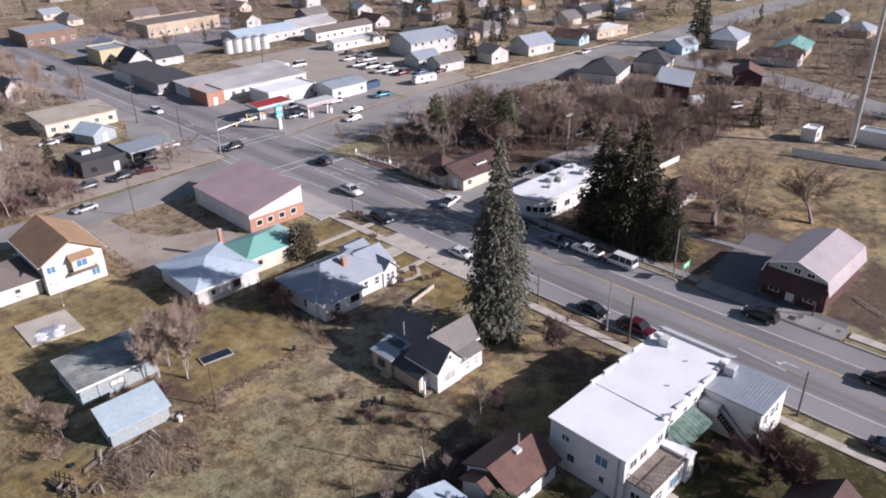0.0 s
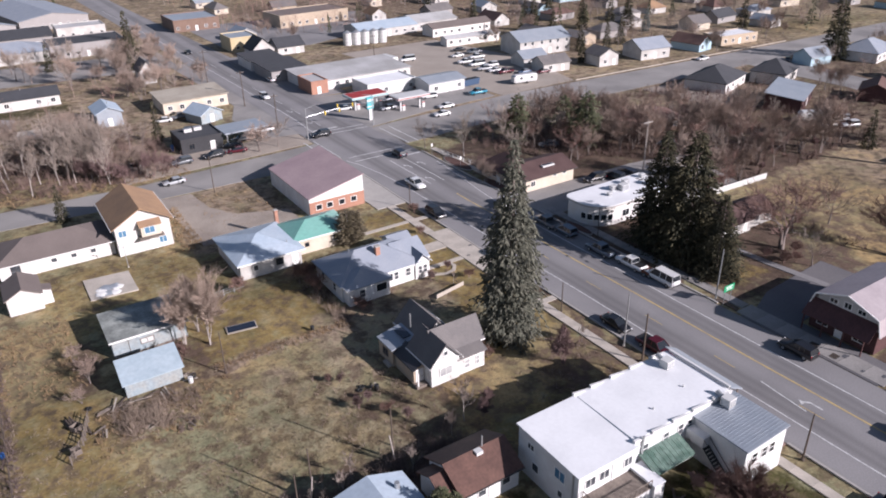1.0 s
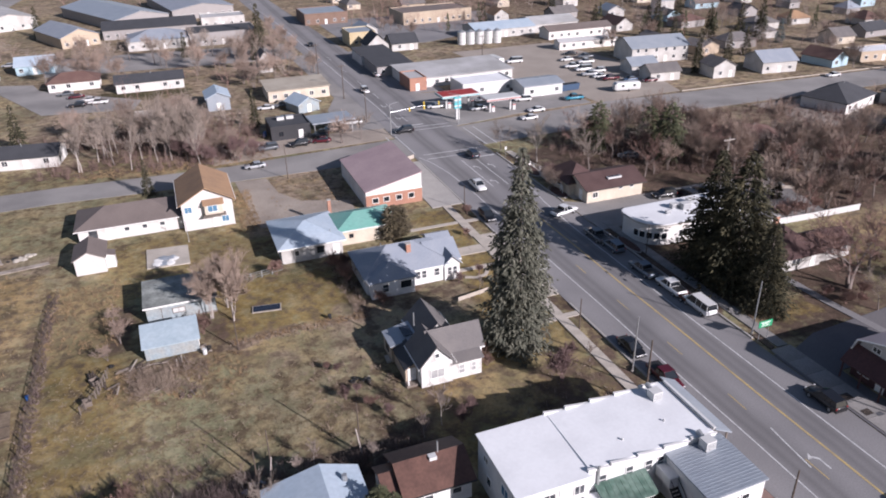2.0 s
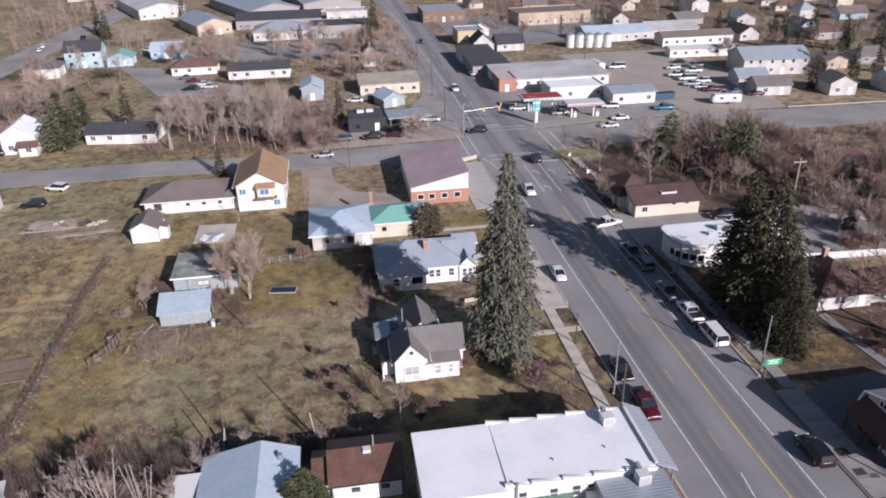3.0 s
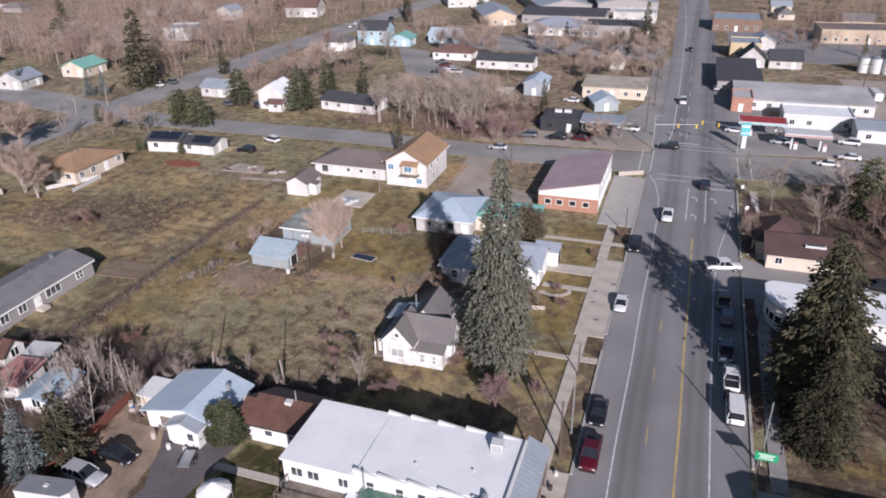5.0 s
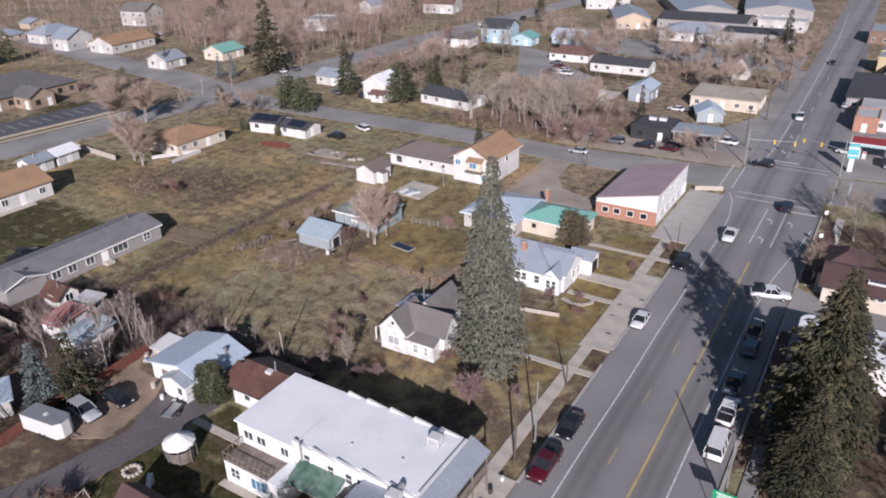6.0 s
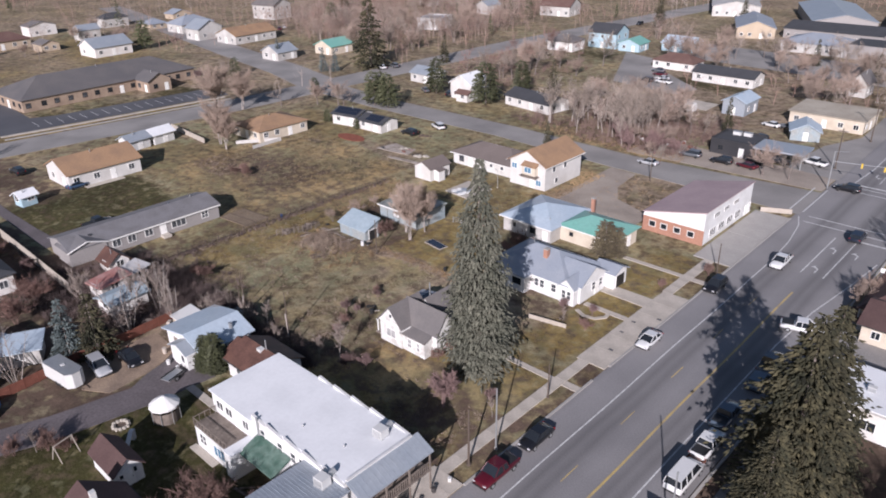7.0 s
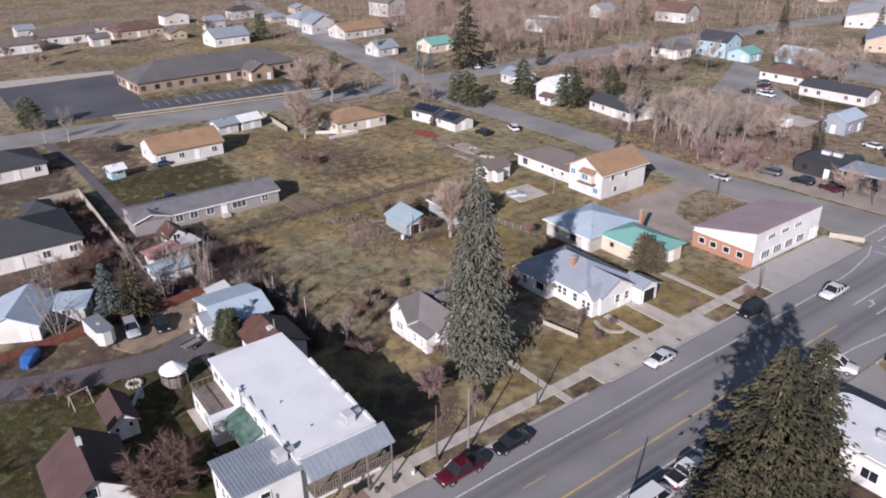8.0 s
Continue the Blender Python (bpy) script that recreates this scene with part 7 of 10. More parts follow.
CONIFERS = {
    "tall_spruce": conifer_meshes(5, 28.6, 4.1, NEEDLE, 66, 16, 0.45, 0.05, 0.6, 0.62, 0.03, 0.3, 0.17, 0.6,
                                  ((0, 0.78), (0.06, 0.9), (0.2, 1.0), (0.45, 0.9), (0.62, 0.68), (0.8, 0.38), (0.93, 0.17), (1, 0.04)), 4),
    "fir": conifer_meshes(6, 24.0, 5.4, NEEDLE_DARK, 46, 17, 0.3, 0.1, 0.55, 0.8, 0.03, 0.42, 0.22, 0.35, ((0, 0.85), (0.1, 1.0), (0.35, 0.88), (0.6, 0.62), (0.8, 0.34), (0.93, 0.14), (1, 0.03)), 5),
    "fir_broad": conifer_meshes(16, 24.0, 5.7, NEEDLE_DARK, 44, 17, 0.25, 0.14, 0.45, 0.85, 0.02, 0.48, 0.24, 0.35, ((0, 0.85), (0.1, 1.0), (0.4, 0.9), (0.62, 0.66), (0.8, 0.4), (0.93, 0.18), (1, 0.04)), 5),
    "spruce": conifer_meshes(7, 9.0, 2.4, NEEDLE_DARK, 24, 10, 0.3, 0.06, 0.85, 0.55, 0.03, 0.3, 0.18),
    "blue_spruce": conifer_meshes(8, 9.0, 2.7, NEEDLE_BLUE, 24, 10, 0.25, 0.06, 0.8, 0.55, 0.02, 0.3, 0.18),
    "pine": conifer_meshes(9, 10.0, 3.6, NEEDLE_PINE, 17, 11, 0.1, 0.3, 0.42, 0.8, 0.16, 0.4, 0.25),
    "arborvitae": conifer_meshes(12, 5.0, 1.45, NEEDLE_PINE, 30, 13, -0.5, 0.2, 0.55, 0.4, 0.02, 0.25, 0.2, 0.1),
    "juniper": conifer_meshes(10, 5.0, 1.5, JUNIPER, 24, 11, -0.5, 0.25, 0.35, 0.42, 0.02, 0.25, 0.2, 0.1),
}
LABELS = {
    "tall_spruce": "towering grey-green spruce on the front lawn", "fir": "massive dark conifer beside the sidewalk", "fir_broad": "broad ragged dark conifer beside the sidewalk", "spruce": "dark conical spruce tree", "blue_spruce": "silvery blue-green spruce tree",
    "pine": "bushy dark green pine tree", "juniper": "dense upright olive-brown juniper", "arborvitae": "dense upright dark green arborvitae",
}
FULL = {"tall_spruce": 28.6, "fir": 24.0, "fir_broad": 24.0, "spruce": 9.0, "blue_spruce": 9.0, "pine": 10.0, "juniper": 5.0, "arborvitae": 5.0}


def conifer(kind_of, x, y, h, wide=1.0, rz=0.0):
    s = h / FULL[kind_of] * stretch(x, y)
    m = pose(*site(x, y), -0.05, 0, 0, rz) @ Matrix.Diagonal((s * wide, s * wide, s, 1))
    if kind_of not in FIRST:
        root = thing("spruce" if "spruce" in kind_of else kind_of.split("_")[0], LABELS[kind_of], "tree", 0, 0, group="conifers" if kind_of != "tall_spruce" else "")
        part("trunk", CONIFERS[kind_of][0], None, root)
        part("crown", CONIFERS[kind_of][1], None, root)
        FIRST[kind_of] = root
        root.matrix_basis = m
        return root
    ob = copy_thing(FIRST[kind_of], pose(0, 0, 0))
    ob.matrix_basis = m
    return ob


conifer("tall_spruce", -2.2, -2.4, 28.4)
for k, x, y, h, w, rz in (("fir", 35.0, 5.7, 20.2, 1.0, 0), ("fir_broad", 34.8, -0.4, 21.8, 1.0, 100), ("fir", 34.8, -6.6, 13.5, 1.15, 210)):
    conifer(k, x, y, h, w, rz)
for x, y, h, w in ((-46.5, 74.6, 7.5, 0.8), (-69.9, 110.3, 11, 0.9), (-19.7, 111, 10, 0.7), (-0.6, 219, 15, 0.9), (-101, 240, 13, 0.9), (-42.2, -33.4, 9.4, 1.35), (-131.8, 97.5, 22, 1.25), (-118.8, 119, 9, 1.0), (191, 70, 22, 0.9), (187, 66, 17, 0.9),
                   (142, 169, 16, 0.7), (118, 114, 10, 0.8), (137, 122, 11, 0.8), (130, 128, 11, 0.8), (171, 145, 16, 0.8), (166, 150, 14, 0.8), (-4.4, 196, 11, 0.9), (-7, 190, 9, 0.9), (-96, 228, 11, 0.9), (160, 160, 13, 0.9), (-30, 205, 9, 0.9), (66, 24, 6, 1.0), (110, 12, 9, 0.9),
                   (-160, 240, 13, 0.9), (-205, 150, 14, 0.9), (210, 120, 14, 0.8), (-75, 262, 12, 0.9)):
    conifer("spruce", x, y, h, w, (x * 37) % 360)
for x, y, h, w in ((-44.4, -36.2, 8.8, 1.0), (-161.6, 82.5, 7, 0.8), (-139.3, 84.0, 7.5, 0.8), (-136.5, 86.5, 7, 0.8), (176, 140, 9, 0.9)):
    conifer("blue_spruce", x, y, h, w, (x * 53) % 360)
for x, y, h, w in ((-100.8, 70.8, 9.5, 1.1), (-96.0, 71.4, 9.8, 1.05), (-96.7, 91.0, 10.5, 1.0), (-79.8, 92.8, 12, 1.15), (-80, 109.6, 9.5, 1.0), (-153, 60.5, 6, 1.0), (49.2, 61.4, 12, 0.9), (59.2, 49.0, 13.5, 0.9), (-140.5, -29.8, 8, 1.35), (-98, 52, 3.5, 1.0), (-88.6, 53.4, 3.0, 1.0),
                   (-104, 76, 8, 1.0), (-120.5, 66.0, 5, 1.0), (62, 60, 10, 0.9), (-210, 60, 10, 1.0), (-190, 130, 10, 1.1)):
    conifer("pine", x, y, h, w, (x * 71) % 360)
for x, y, h, w in ((-29.0, -25.2, 4.6, 1.35), (-27.6, -24.6, 5.2, 1.4), (-26.4, -25.2, 4.4, 1.35), (-27.8, -26.0, 3.8, 1.3)):
    conifer("arborvitae", x, y, h, w, (x * 91) % 360)
for x, y, h, w in ((-7.4, 36.2, 6.4, 1.35), (-5.6, 36.8, 5.6, 1.2), (-4.2, 20.4, 1.0, 1.2)):
    conifer("juniper", x, y, h, w, (x * 91) % 360)

# yard and street trees
TREES = [
    ("willow", -36.6, 19.6, 11.0), ("willow", -39.4, 21.4, 9.6), ("willow", -37.0, 23.6, 9.2), ("thicket", -41.0, 17.6, 3.4), ("limbs", -43.4, -28.4, 12.0), ("limbs", -43.0, -43.4, 9.5), ("birch", -39.5, -15.3, 3.6), ("birch", -35.1, -14.0, 2.8), ("birch", -31.9, -13.8, 3.6), ("thicket", -49.8, -12.7, 2.6), ("thicket", -51.4, -13.4, 2.2), ("redbush", -26.0, -4.1, 2.0), ("redbush", 1.4, 18.6, 1.8), ("birch", -16.9, -12.9, 6.0), ("birch", -19.5, -14.2, 3.6), ("redbush", -14.6, -13.4, 2.6), ("redbush", -13.0, -12.2, 2.4),
    # the three groves near y -67 stand unseen, added to shade the lawn
    ("redbush", -0.2, -11.0, 5.0), ("redround", -4.0, -40.4, 6.4), ("thicket", -27.6, -45.6, 2.6), ("thicket", -29.5, -48.5, 2.4), ("thicket", -26.0, -44.4, 2.0), ("birch", -28.2, -46.6, 3.2), ("grove", -33.0, -66.0, 9.0), ("grove", -24.0, -68.0, 10.0), ("grove", -15.0, -66.0, 9.0), ("birch", -48.8, -43.4, 8.5), ("birch", -39.9, -23.6, 6.5), ("birch", -33.8, -16.4, 4.6), ("birch", -26.0, -16.6, 3.8),
    ("wide", 51.0, -7.2, 12.5), ("ash", 49.4, -13.6, 7.0), ("wide", 63.1, -19.4, 10.0), ("ash", 26.6 + 3.0, 71.0, 7.0), ("poplar", 33.9, 61.2, 11.0), ("ash", 40.6, 50.5, 10.0), ("rosy", 28.8, 45.5, 4.5), ("rosy", 29.6, 48.6, 5.0), ("redbush", 31.5, 51.5, 3.6), ("rosy", -2.6, 90.5, 8.0), ("ash", 2.5, 91.5, 7.0),
    ("thicket", -28.6, 31.0, 2.8), ("thicket", -15.5, 15.5, 2.4), ("thicket", -18.8, 28.0, 4.0), ("thicket", -19.0, 24.0, 3.6), ("redbush", -24.5, -3.5, 1.5), ("thicket", -23.6, -6.5, 1.6), ("redbush", -25.6, 1.8, 1.4), ("thicket", -26.8, 2.6, 1.3), ("redbush", -22.2, -9.0, 1.8), ("rosy", -50.8, 19.0, 3.6), ("rosy", -52.0, 15.0, 2.6), ("rosy", -51.6, 25.0, 2.8),
    ("redbush", -2.6, 17.2, 2.0), ("thicket", 2.8, 14.5, 1.8), ("thicket", 5.0, 32.5, 1.6), ("thicket", -9.6, -4.6, 1.4), ("thicket", -7.2, -2.0, 2.2), ("thicket", -7.4, -4.4, 2.0), ("redbush", 3.6, -6.8, 2.2), ("birch", -0.5, 14.0, 2.6), ("thicket", 8.6, 40.8, 2.2), ("birch", 5.2, -8.6, 3.0),
    ("willow", -102.0, 23.6, 10.5), ("willow", -98.2, 22.6, 8.5), ("willow", -124.0, 37.0, 12.5), ("willow", -122.0, 43.0, 10.5), ("ash", -117.5, 52.0, 7.5), ("rosy", -112.0, 60.0, 7.0), ("rosy", -108.0, 64.0, 7.5), ("thicket", -82.4, 16.8, 2.6), ("thicket", -80.8, 16.2, 2.4), ("thicket", -83.6, 15.4, 2.0), ("ash", -104.0, 62.5, 6.5), ("ash", -146.0, 52.0, 8.0),
    ("redbush", -164.0, 49.0, 3.0), ("redbush", -158.0, 51.0, 3.0), ("poplar", -126.0, -24.0, 8.0), ("poplar", -128.0, -29.0, 7.0), ("thicket", -57.0, -38.5, 4.5), ("thicket", -60.5, -34.5, 4.5), ("thicket", -86.0, -33.0, 3.0), ("thicket", -78.0, -33.5, 3.0), ("redbush", -70.0, -31.5, 3.0), ("birch", -48.0, -25.5, 7.0), ("birch", -46.0, -22.5, 6.5), ("birch", -50.0, -22.0, 6.5), ("birch", -52.5, -30.5, 8.0), ("birch", -49.5, -19.5, 6.0),
    ("birch", -53.5, -42.0, 8.0), ("ash", -38.5, -19.5, 5.0), ("ash", 66.0, -6.0, 8.0), ("redbush", -2.0, -36.0, 2.6), ("redbush", -3.6, -34.8, 2.2),
]
for k, x, y, h in TREES:
    tree(k, x, y, h, wide={"redround": 1.35, "wide": 1.35, "willow": 0.86 if x > -60 else 1.2}.get(k, 1.0))
rng = random.Random(77)


def wood(n, kinds, x0, x1, y0, y1, low, high, avoid=()):
    done = 0
    while done < n:
        x, y = rng.uniform(x0, x1), rng.uniform(y0, y1)
        if any(a < x < b and c < y < d for a, b, c, d in avoid):
            continue
        tree(rng.choice(kinds), x, y, rng.uniform(low, high))
        done += 1


wood(42, ("grove", "grove", "grove_grey", "grove_rosy"), 44, 76, 42, 66, 7, 11, [(76, 90, 45, 58), (29, 47, 34, 52)])
wood(50, ("grove", "grove_grey", "grove_rosy", "grove_rosy"), 62, 112, 16, 60, 6.5, 10.5, [(96, 112, 48, 60), (77, 91, 46, 58), (112, 120, 50, 77), (60, 74, 26, 36)])
wood(64, ("grove", "grove_grey", "grove_rosy"), 108, 240, -24, 76, 5, 9, [(96, 152, 50, 77), (110, 134, 12, 34), (118, 140, 34, 54), (118, 156, 56, 76), (144, 158, 26, 40), (104, 122, -22, 6), (154, 172, 10, 84), (145, 162, -20, 20), (186, 206, 30, 70)])
wood(6, ("thicket", "redbush", "thicket"), 55, 108, 15, 19, 2.0, 4.0)
tree("grove", 58.5, -4.0, 8.5, wide=1.5)
for x, y, h in ((46.6, -10.6, 2.4), (48.6, -11.2, 2.0), (45.4, -8.0, 2.2), (50.6, -9.6, 2.6)):
    tree("thicket", x, y, h)
wood(34, ("grove_pale", "grove_pale", "grove_grey"), -60, -34, 89, 108, 9, 13, [(-78, -56, 95, 107)])
wood(14, ("grove_rosy", "redbush", "redbush"), -40, -20, 87, 98, 2.5, 6)
wood(16, ("grove_grey", "grove_rosy"), -60, -24, 106, 124, 6, 10)
wood(26, ("grove_grey", "grove_rosy", "grove"), -112, -78, 112, 165, 6, 11, [(-120, -112, 0, 300)])
wood(16, ("grove_rosy", "grove_grey"), -30, 6, 148, 222, 6, 10, [(-13, 6, 130, 146), (-10, -3, 166, 178)])
wood(20, ("grove_rosy", "grove_grey"), -70, -14, 174, 214, 6, 10, [(-78, -66, 190, 202)])
wood(34, ("grove_rosy", "grove_grey"), -180, -134, 106, 190, 7, 12, [(-168, -150, 150, 170)])
wood(16, ("grove_grey", "grove_rosy"), -250, -190, -40, 80, 4, 7, [(-200, -140, -60, 62)])
wood(26, ("grove_grey", "grove_rosy"), 100, 260, 98, 200, 5, 9, [(96, 132, 106, 150), (132, 152, 100, 116), (172, 196, 98, 114), (94, 122, 160, 170), (98, 134, 178, 216)])
wood(12, ("grove_grey", "grove_rosy"), 4, 9, 150, 260, 5, 8)
wood(14, ("grove_grey", "grove_rosy"), -16, 4, 148, 210, 7, 10, [(-10, -3, 166, 180)])
wood(8, ("grove_rosy", "grove_grey"), 28, 60, 205, 260, 4, 7, [(22, 46, 195, 275)])

for x, y, h in ((-46.4, -22.2, 8.5), (-43.6, -21.4, 8.0), (-49.4, -20.6, 7.0), (-51.6, -23.0, 7.0)):
    tree("stems", x, y, h, wide=1.1)
for x, y, h in ((136, 150, 11), (140, 172, 12), (131, 196, 10), (150, 128, 10), (168, 190, 12), (128, 228, 11), (186, 160, 11), (96, 232, 9)):
    conifer("spruce", x, y, h, 1.1, x * 7)

# far woods and roofs beyond the town, too many to count


def far_tree(sp, x, y, h, w, n):
    """A distant leafless tree: stem, limbs, and a rounded haze of fine twigs."""
    k = stretch(x, y)
    (x, y), h, w = site(x, y), h * k, w * k
    sp.add((x, y, -0.1), (rng.uniform(-0.5, 0.5), rng.uniform(-0.5, 0.5), h * 0.8), 0.09)
    for _ in range(5):
        b = rng.uniform(0, 6.28)
        sp.add((x, y, h * rng.uniform(0.15, 0.4)), (0.8 * w * math.cos(b), 0.8 * w * math.sin(b), h * rng.uniform(0.3, 0.5)), 0.05)
    for _ in range(n):
        b, c, k = rng.uniform(0, 6.28), rng.uniform(-0.75, 1.0), rng.random() ** 0.45
        q = math.sqrt(1 - c * c)
        px, py, pz = w * k * q * math.cos(b), w * k * q * math.sin(b), h * 0.58 + h * 0.4 * k * c
        ln = rng.uniform(0.5, 1.3)
        sp.add((x + px, y + py, pz), (ln * (q * math.cos(b) + rng.uniform(-0.5, 0.5)), ln * (q * math.sin(b) + rng.uniform(-0.5, 0.5)), ln * rng.uniform(0.1, 0.9)), rng.uniform(0.02, 0.042))


FAR_TREES = [Spikes(), Spikes(), Spikes()]
for _ in range(7600):
    a, d = rng.uniform(-0.12, 3.14), 120 + 590 * rng.random() ** 0.85
    x, y = d * math.cos(a), 20 + d * math.sin(a)
    if (y < 60 and x < -262) or (2 < x < 36) or (34 < x < 132 and y < 215) or abs(x + 125 - 0.11 * y) < 12 or (26 < x and 74 < y < 100) or (x < -134 and y < 62) or (-190 < x < -134 and y < 100) or (-75 < x < 8 and 180 < y < 345) or (150 < x < 174 and y < 86):
        continue
    if any(abs(x - p) < 7 and -12 < y - q < 7 for p, q in taken) or (d < 200 and x > -90 and rng.random() < 0.45):
        continue
    if patchy(np.array([x]), np.array([y]), 70, 31)[0] < (0.40 if -240 > x or x > 60 else 0.42):
        continue
    h, w = rng.uniform(4, 10), rng.uniform(1.5, 3.1)
    sp = FAR_TREES[min(2, int(3 * patchy(np.array([x]), np.array([y]), 60, 32)[0] * 1.05 + rng.uniform(-0.5, 0.5))) % 3]
    far_tree(sp, x, y, h, w, 48)
for n, x0, x1, y0, y1, k in ((520, -218, -136, 108, 240, 1), (150, -118, -96, 118, 165, 1), (330, -245, -134, 104, 225, 1), (150, -110, -78, 205, 330, 0), (140, 60, 250, 222, 420, 2), (120, -134, -30, 345, 460, 1), (260, 128, 270, 100, 330, 0), (60, 60, 130, 218, 330, 2), (190, 172, 330, -60, 74, 1), (60, 158, 215, -30, 40, 0), (120, 250, 420, 100, 260, 2), (60, -262, -222, -60, 100, 0)):
    for _ in range(n):
        x, y = rng.uniform(x0, x1), rng.uniform(y0, y1)
        if abs(x + 125 - 0.11 * y) < 12 or any(abs(x - p) < 7 and -11 < y - q < 7 for p, q in taken) or patchy(np.array([x]), np.array([y]), 40, 43)[0] < 0.42:
            continue
        h, w = rng.uniform(5.5, 12), rng.uniform(2.2, 4.0)
        sp = FAR_TREES[(k + rng.choice((0, 0, 0, 1, 2))) % 3]
        far_tree(sp, x, y, h, w, 110)
for sp, m, lb in zip(FAR_TREES, (TWIG_ASH, TWIG_RUST, TWIG_BROWN), ("ashen", "rusty", "brown")):
    tagged(new("far_woods", sp.mesh("far_woods", m)), f"hazy {lb} leafless winter woods beyond the town", "woods", kind="stuff")

far_firs = Spikes()
for _ in range(420):
    a, d = rng.uniform(0.02, 3.1), 165 + 420 * rng.random() ** 0.9
    x, y = d * math.cos(a), 20 + d * math.sin(a)
    if (y < 60 and x < -150) or (2 < x < 36) or (34 < x < 132 and y < 215) or abs(x + 125 - 0.11 * y) < 12 or (26 < x and 74 < y < 100) or (-190 < x < -134 and y < 100) or (-75 < x < 8 and 180 < y < 345) or (150 < x < 174 and y < 86):
        continue
    if any(abs(x - p) < 7 and -12 < y - q < 7 for p, q in taken) or patchy(np.array([x]), np.array([y]), 50, 41)[0] < 0.5:
        continue
    h = rng.uniform(6, 15)
    w = h * rng.uniform(0.17, 0.26)
    x, y = site(x, y)
    far_firs.add((x, y, -0.1), (0, 0, h), 0.12)
    for k in range(90):
        t, b = rng.random() ** 0.8 * 0.95, rng.uniform(0, 6.28)
        r = w * (1 - t) ** 0.75 * rng.uniform(0.3, 1.0)
        far_firs.add((x + 0.4 * r * math.cos(b), y + 0.4 * r * math.sin(b), 0.5 + (h - 0.5) * t), (0.75 * r * math.cos(b), 0.75 * r * math.sin(b), -0.25 * r), 0.26 + 0.12 * rng.random())
tagged(new("far_conifers", far_firs.mesh("far_conifers", NEEDLE_PINE, 0.35)), "scattered dark conifers among the far houses", "woods", kind="stuff")

# weeds, straw and brush in the field
weeds, brush, strawy, hedge = Spikes(), Spikes(), Spikes(), Spikes()


def clump(sp, x, y, n, h, w, r):
    x, y = site(x, y)
    for _ in range(n):
        b, k = rng.uniform(0, 6.28), rng.random()
        sp.add((x + 0.3 * w * k * math.cos(b), y + 0.3 * w * k * math.sin(b), -0.06), (w * k * math.cos(b), w * k * math.sin(b), h * rng.uniform(0.5, 1.1)), r * rng.uniform(0.7, 1.3))


BUILT = [(-74.5, -66, -26, 1), (-81, -65, -54, -35), (-42.6, -31, -38.4, -24.6), (-99, -96, -23, -19), (-19, -7, -6, 7), (-17.5, 0, 16, 31), (-28, -5.5, 32, 46.5), (-50, -39, 12, 31), (-17, 9, -38, -20.5), (-38, -17, -28, -18), (-48, -41, 40, 49), (-57, -50, 40, 47), (-59, -32, 51, 66)]


def free(x, y):
    return x < 5.2 and not any(a - 0.4 < x < b + 0.4 and c - 0.4 < y < d + 0.4 for a, b, c, d in BUILT)


def sow(sp, n, x0, x1, y0, y1, count, h, w, r):
    for _ in range(n):
        x, y = rng.uniform(x0, x1), rng.uniform(y0, y1)
        if free(x, y):
            clump(sp, x, y, count, h * rng.uniform(0.6, 1.3), w * rng.uniform(0.6, 1.3), r)


sow(weeds, 3200, -62, -18, -15, 13, 4, 0.18, 0.26, 0.03)
sow(weeds, 900, -62, -28, 30, 52, 4, 0.14, 0.22, 0.03)
sow(weeds, 2600, -97, -60, 3, 46, 4, 0.22, 0.3, 0.032)
sow(strawy, 260, -97, -62, 3, 46, 6, 0.45, 0.4, 0.035)
sow(strawy, 500, -60, -51, 18, 38, 5, 0.45, 0.35, 0.032)
sow(strawy, 420, -33, -28, 50, 70, 5, 0.6, 0.5, 0.035)
sow(strawy, 60, -25, -9, 58, 75, 5, 0.4, 0.5, 0.035)
sow(strawy, 70, -29, -10, 49, 75, 4, 0.3, 0.3, 0.03)
sow(weeds, 160, -29, -10, 48, 60, 4, 0.2, 0.25, 0.03)
sow(brush, 15, -22, -9.5, 59, 74, 7, 0.5, 0.6, 0.03)
sow(strawy, 500, -60, -20, 86, 92, 4, 0.5, 0.5, 0.035)
sow(brush, 230, -50, -41, 4.6, 11.4, 13, 0.9, 0.9, 0.02)
sow(strawy, 160, -52, -36, 3.0, 12, 8, 0.6, 0.55, 0.026)
sow(brush, 60, -49, -45, 6.0, 10.0, 16, 1.5, 1.0, 0.02)
sow(strawy, 70, -52, -39, 3.5, 12, 7, 0.5, 0.5, 0.03)
sow(strawy, 260, -38, -18, 13.0, 14.6, 6, 0.4, 0.35, 0.03)
sow(hedge, 760, -64, -18, -20.0, -15.0, 13, 1.6, 1.0, 0.026)
sow(brush, 90, -60, -20, -17.0, -13.6, 10, 1.2, 0.9, 0.022)
sow(hedge, 110, -58, -42, -15.5, -9.0, 11, 1.0, 1.0, 0.024)
sow(hedge, 420, -60.0, -58.7, -22, 36, 9, 0.55, 0.45, 0.024)
sow(brush, 200, -60.3, -58.4, -22, 36, 9, 0.5, 0.5, 0.022)
sow(hedge, 160, -96, -62, -37, -33.4, 12, 1.3, 1.0, 0.026)
sow(hedge, 130, -110, -66, -31.5, -29.4, 12, 0.9, 0.8, 0.026)
sow(brush, 90, -30, -18, -14, 4, 8, 0.9, 0.8, 0.022)
sow(brush, 80, -50, -38, -12, -2, 7, 0.6, 0.8, 0.02)
sow(hedge, 520, -68, -52, -35, -17, 12, 1.6, 1.1, 0.026)
sow(hedge, 300, -52, -42.5, -29, -16, 12, 1.5, 1.1, 0.026)
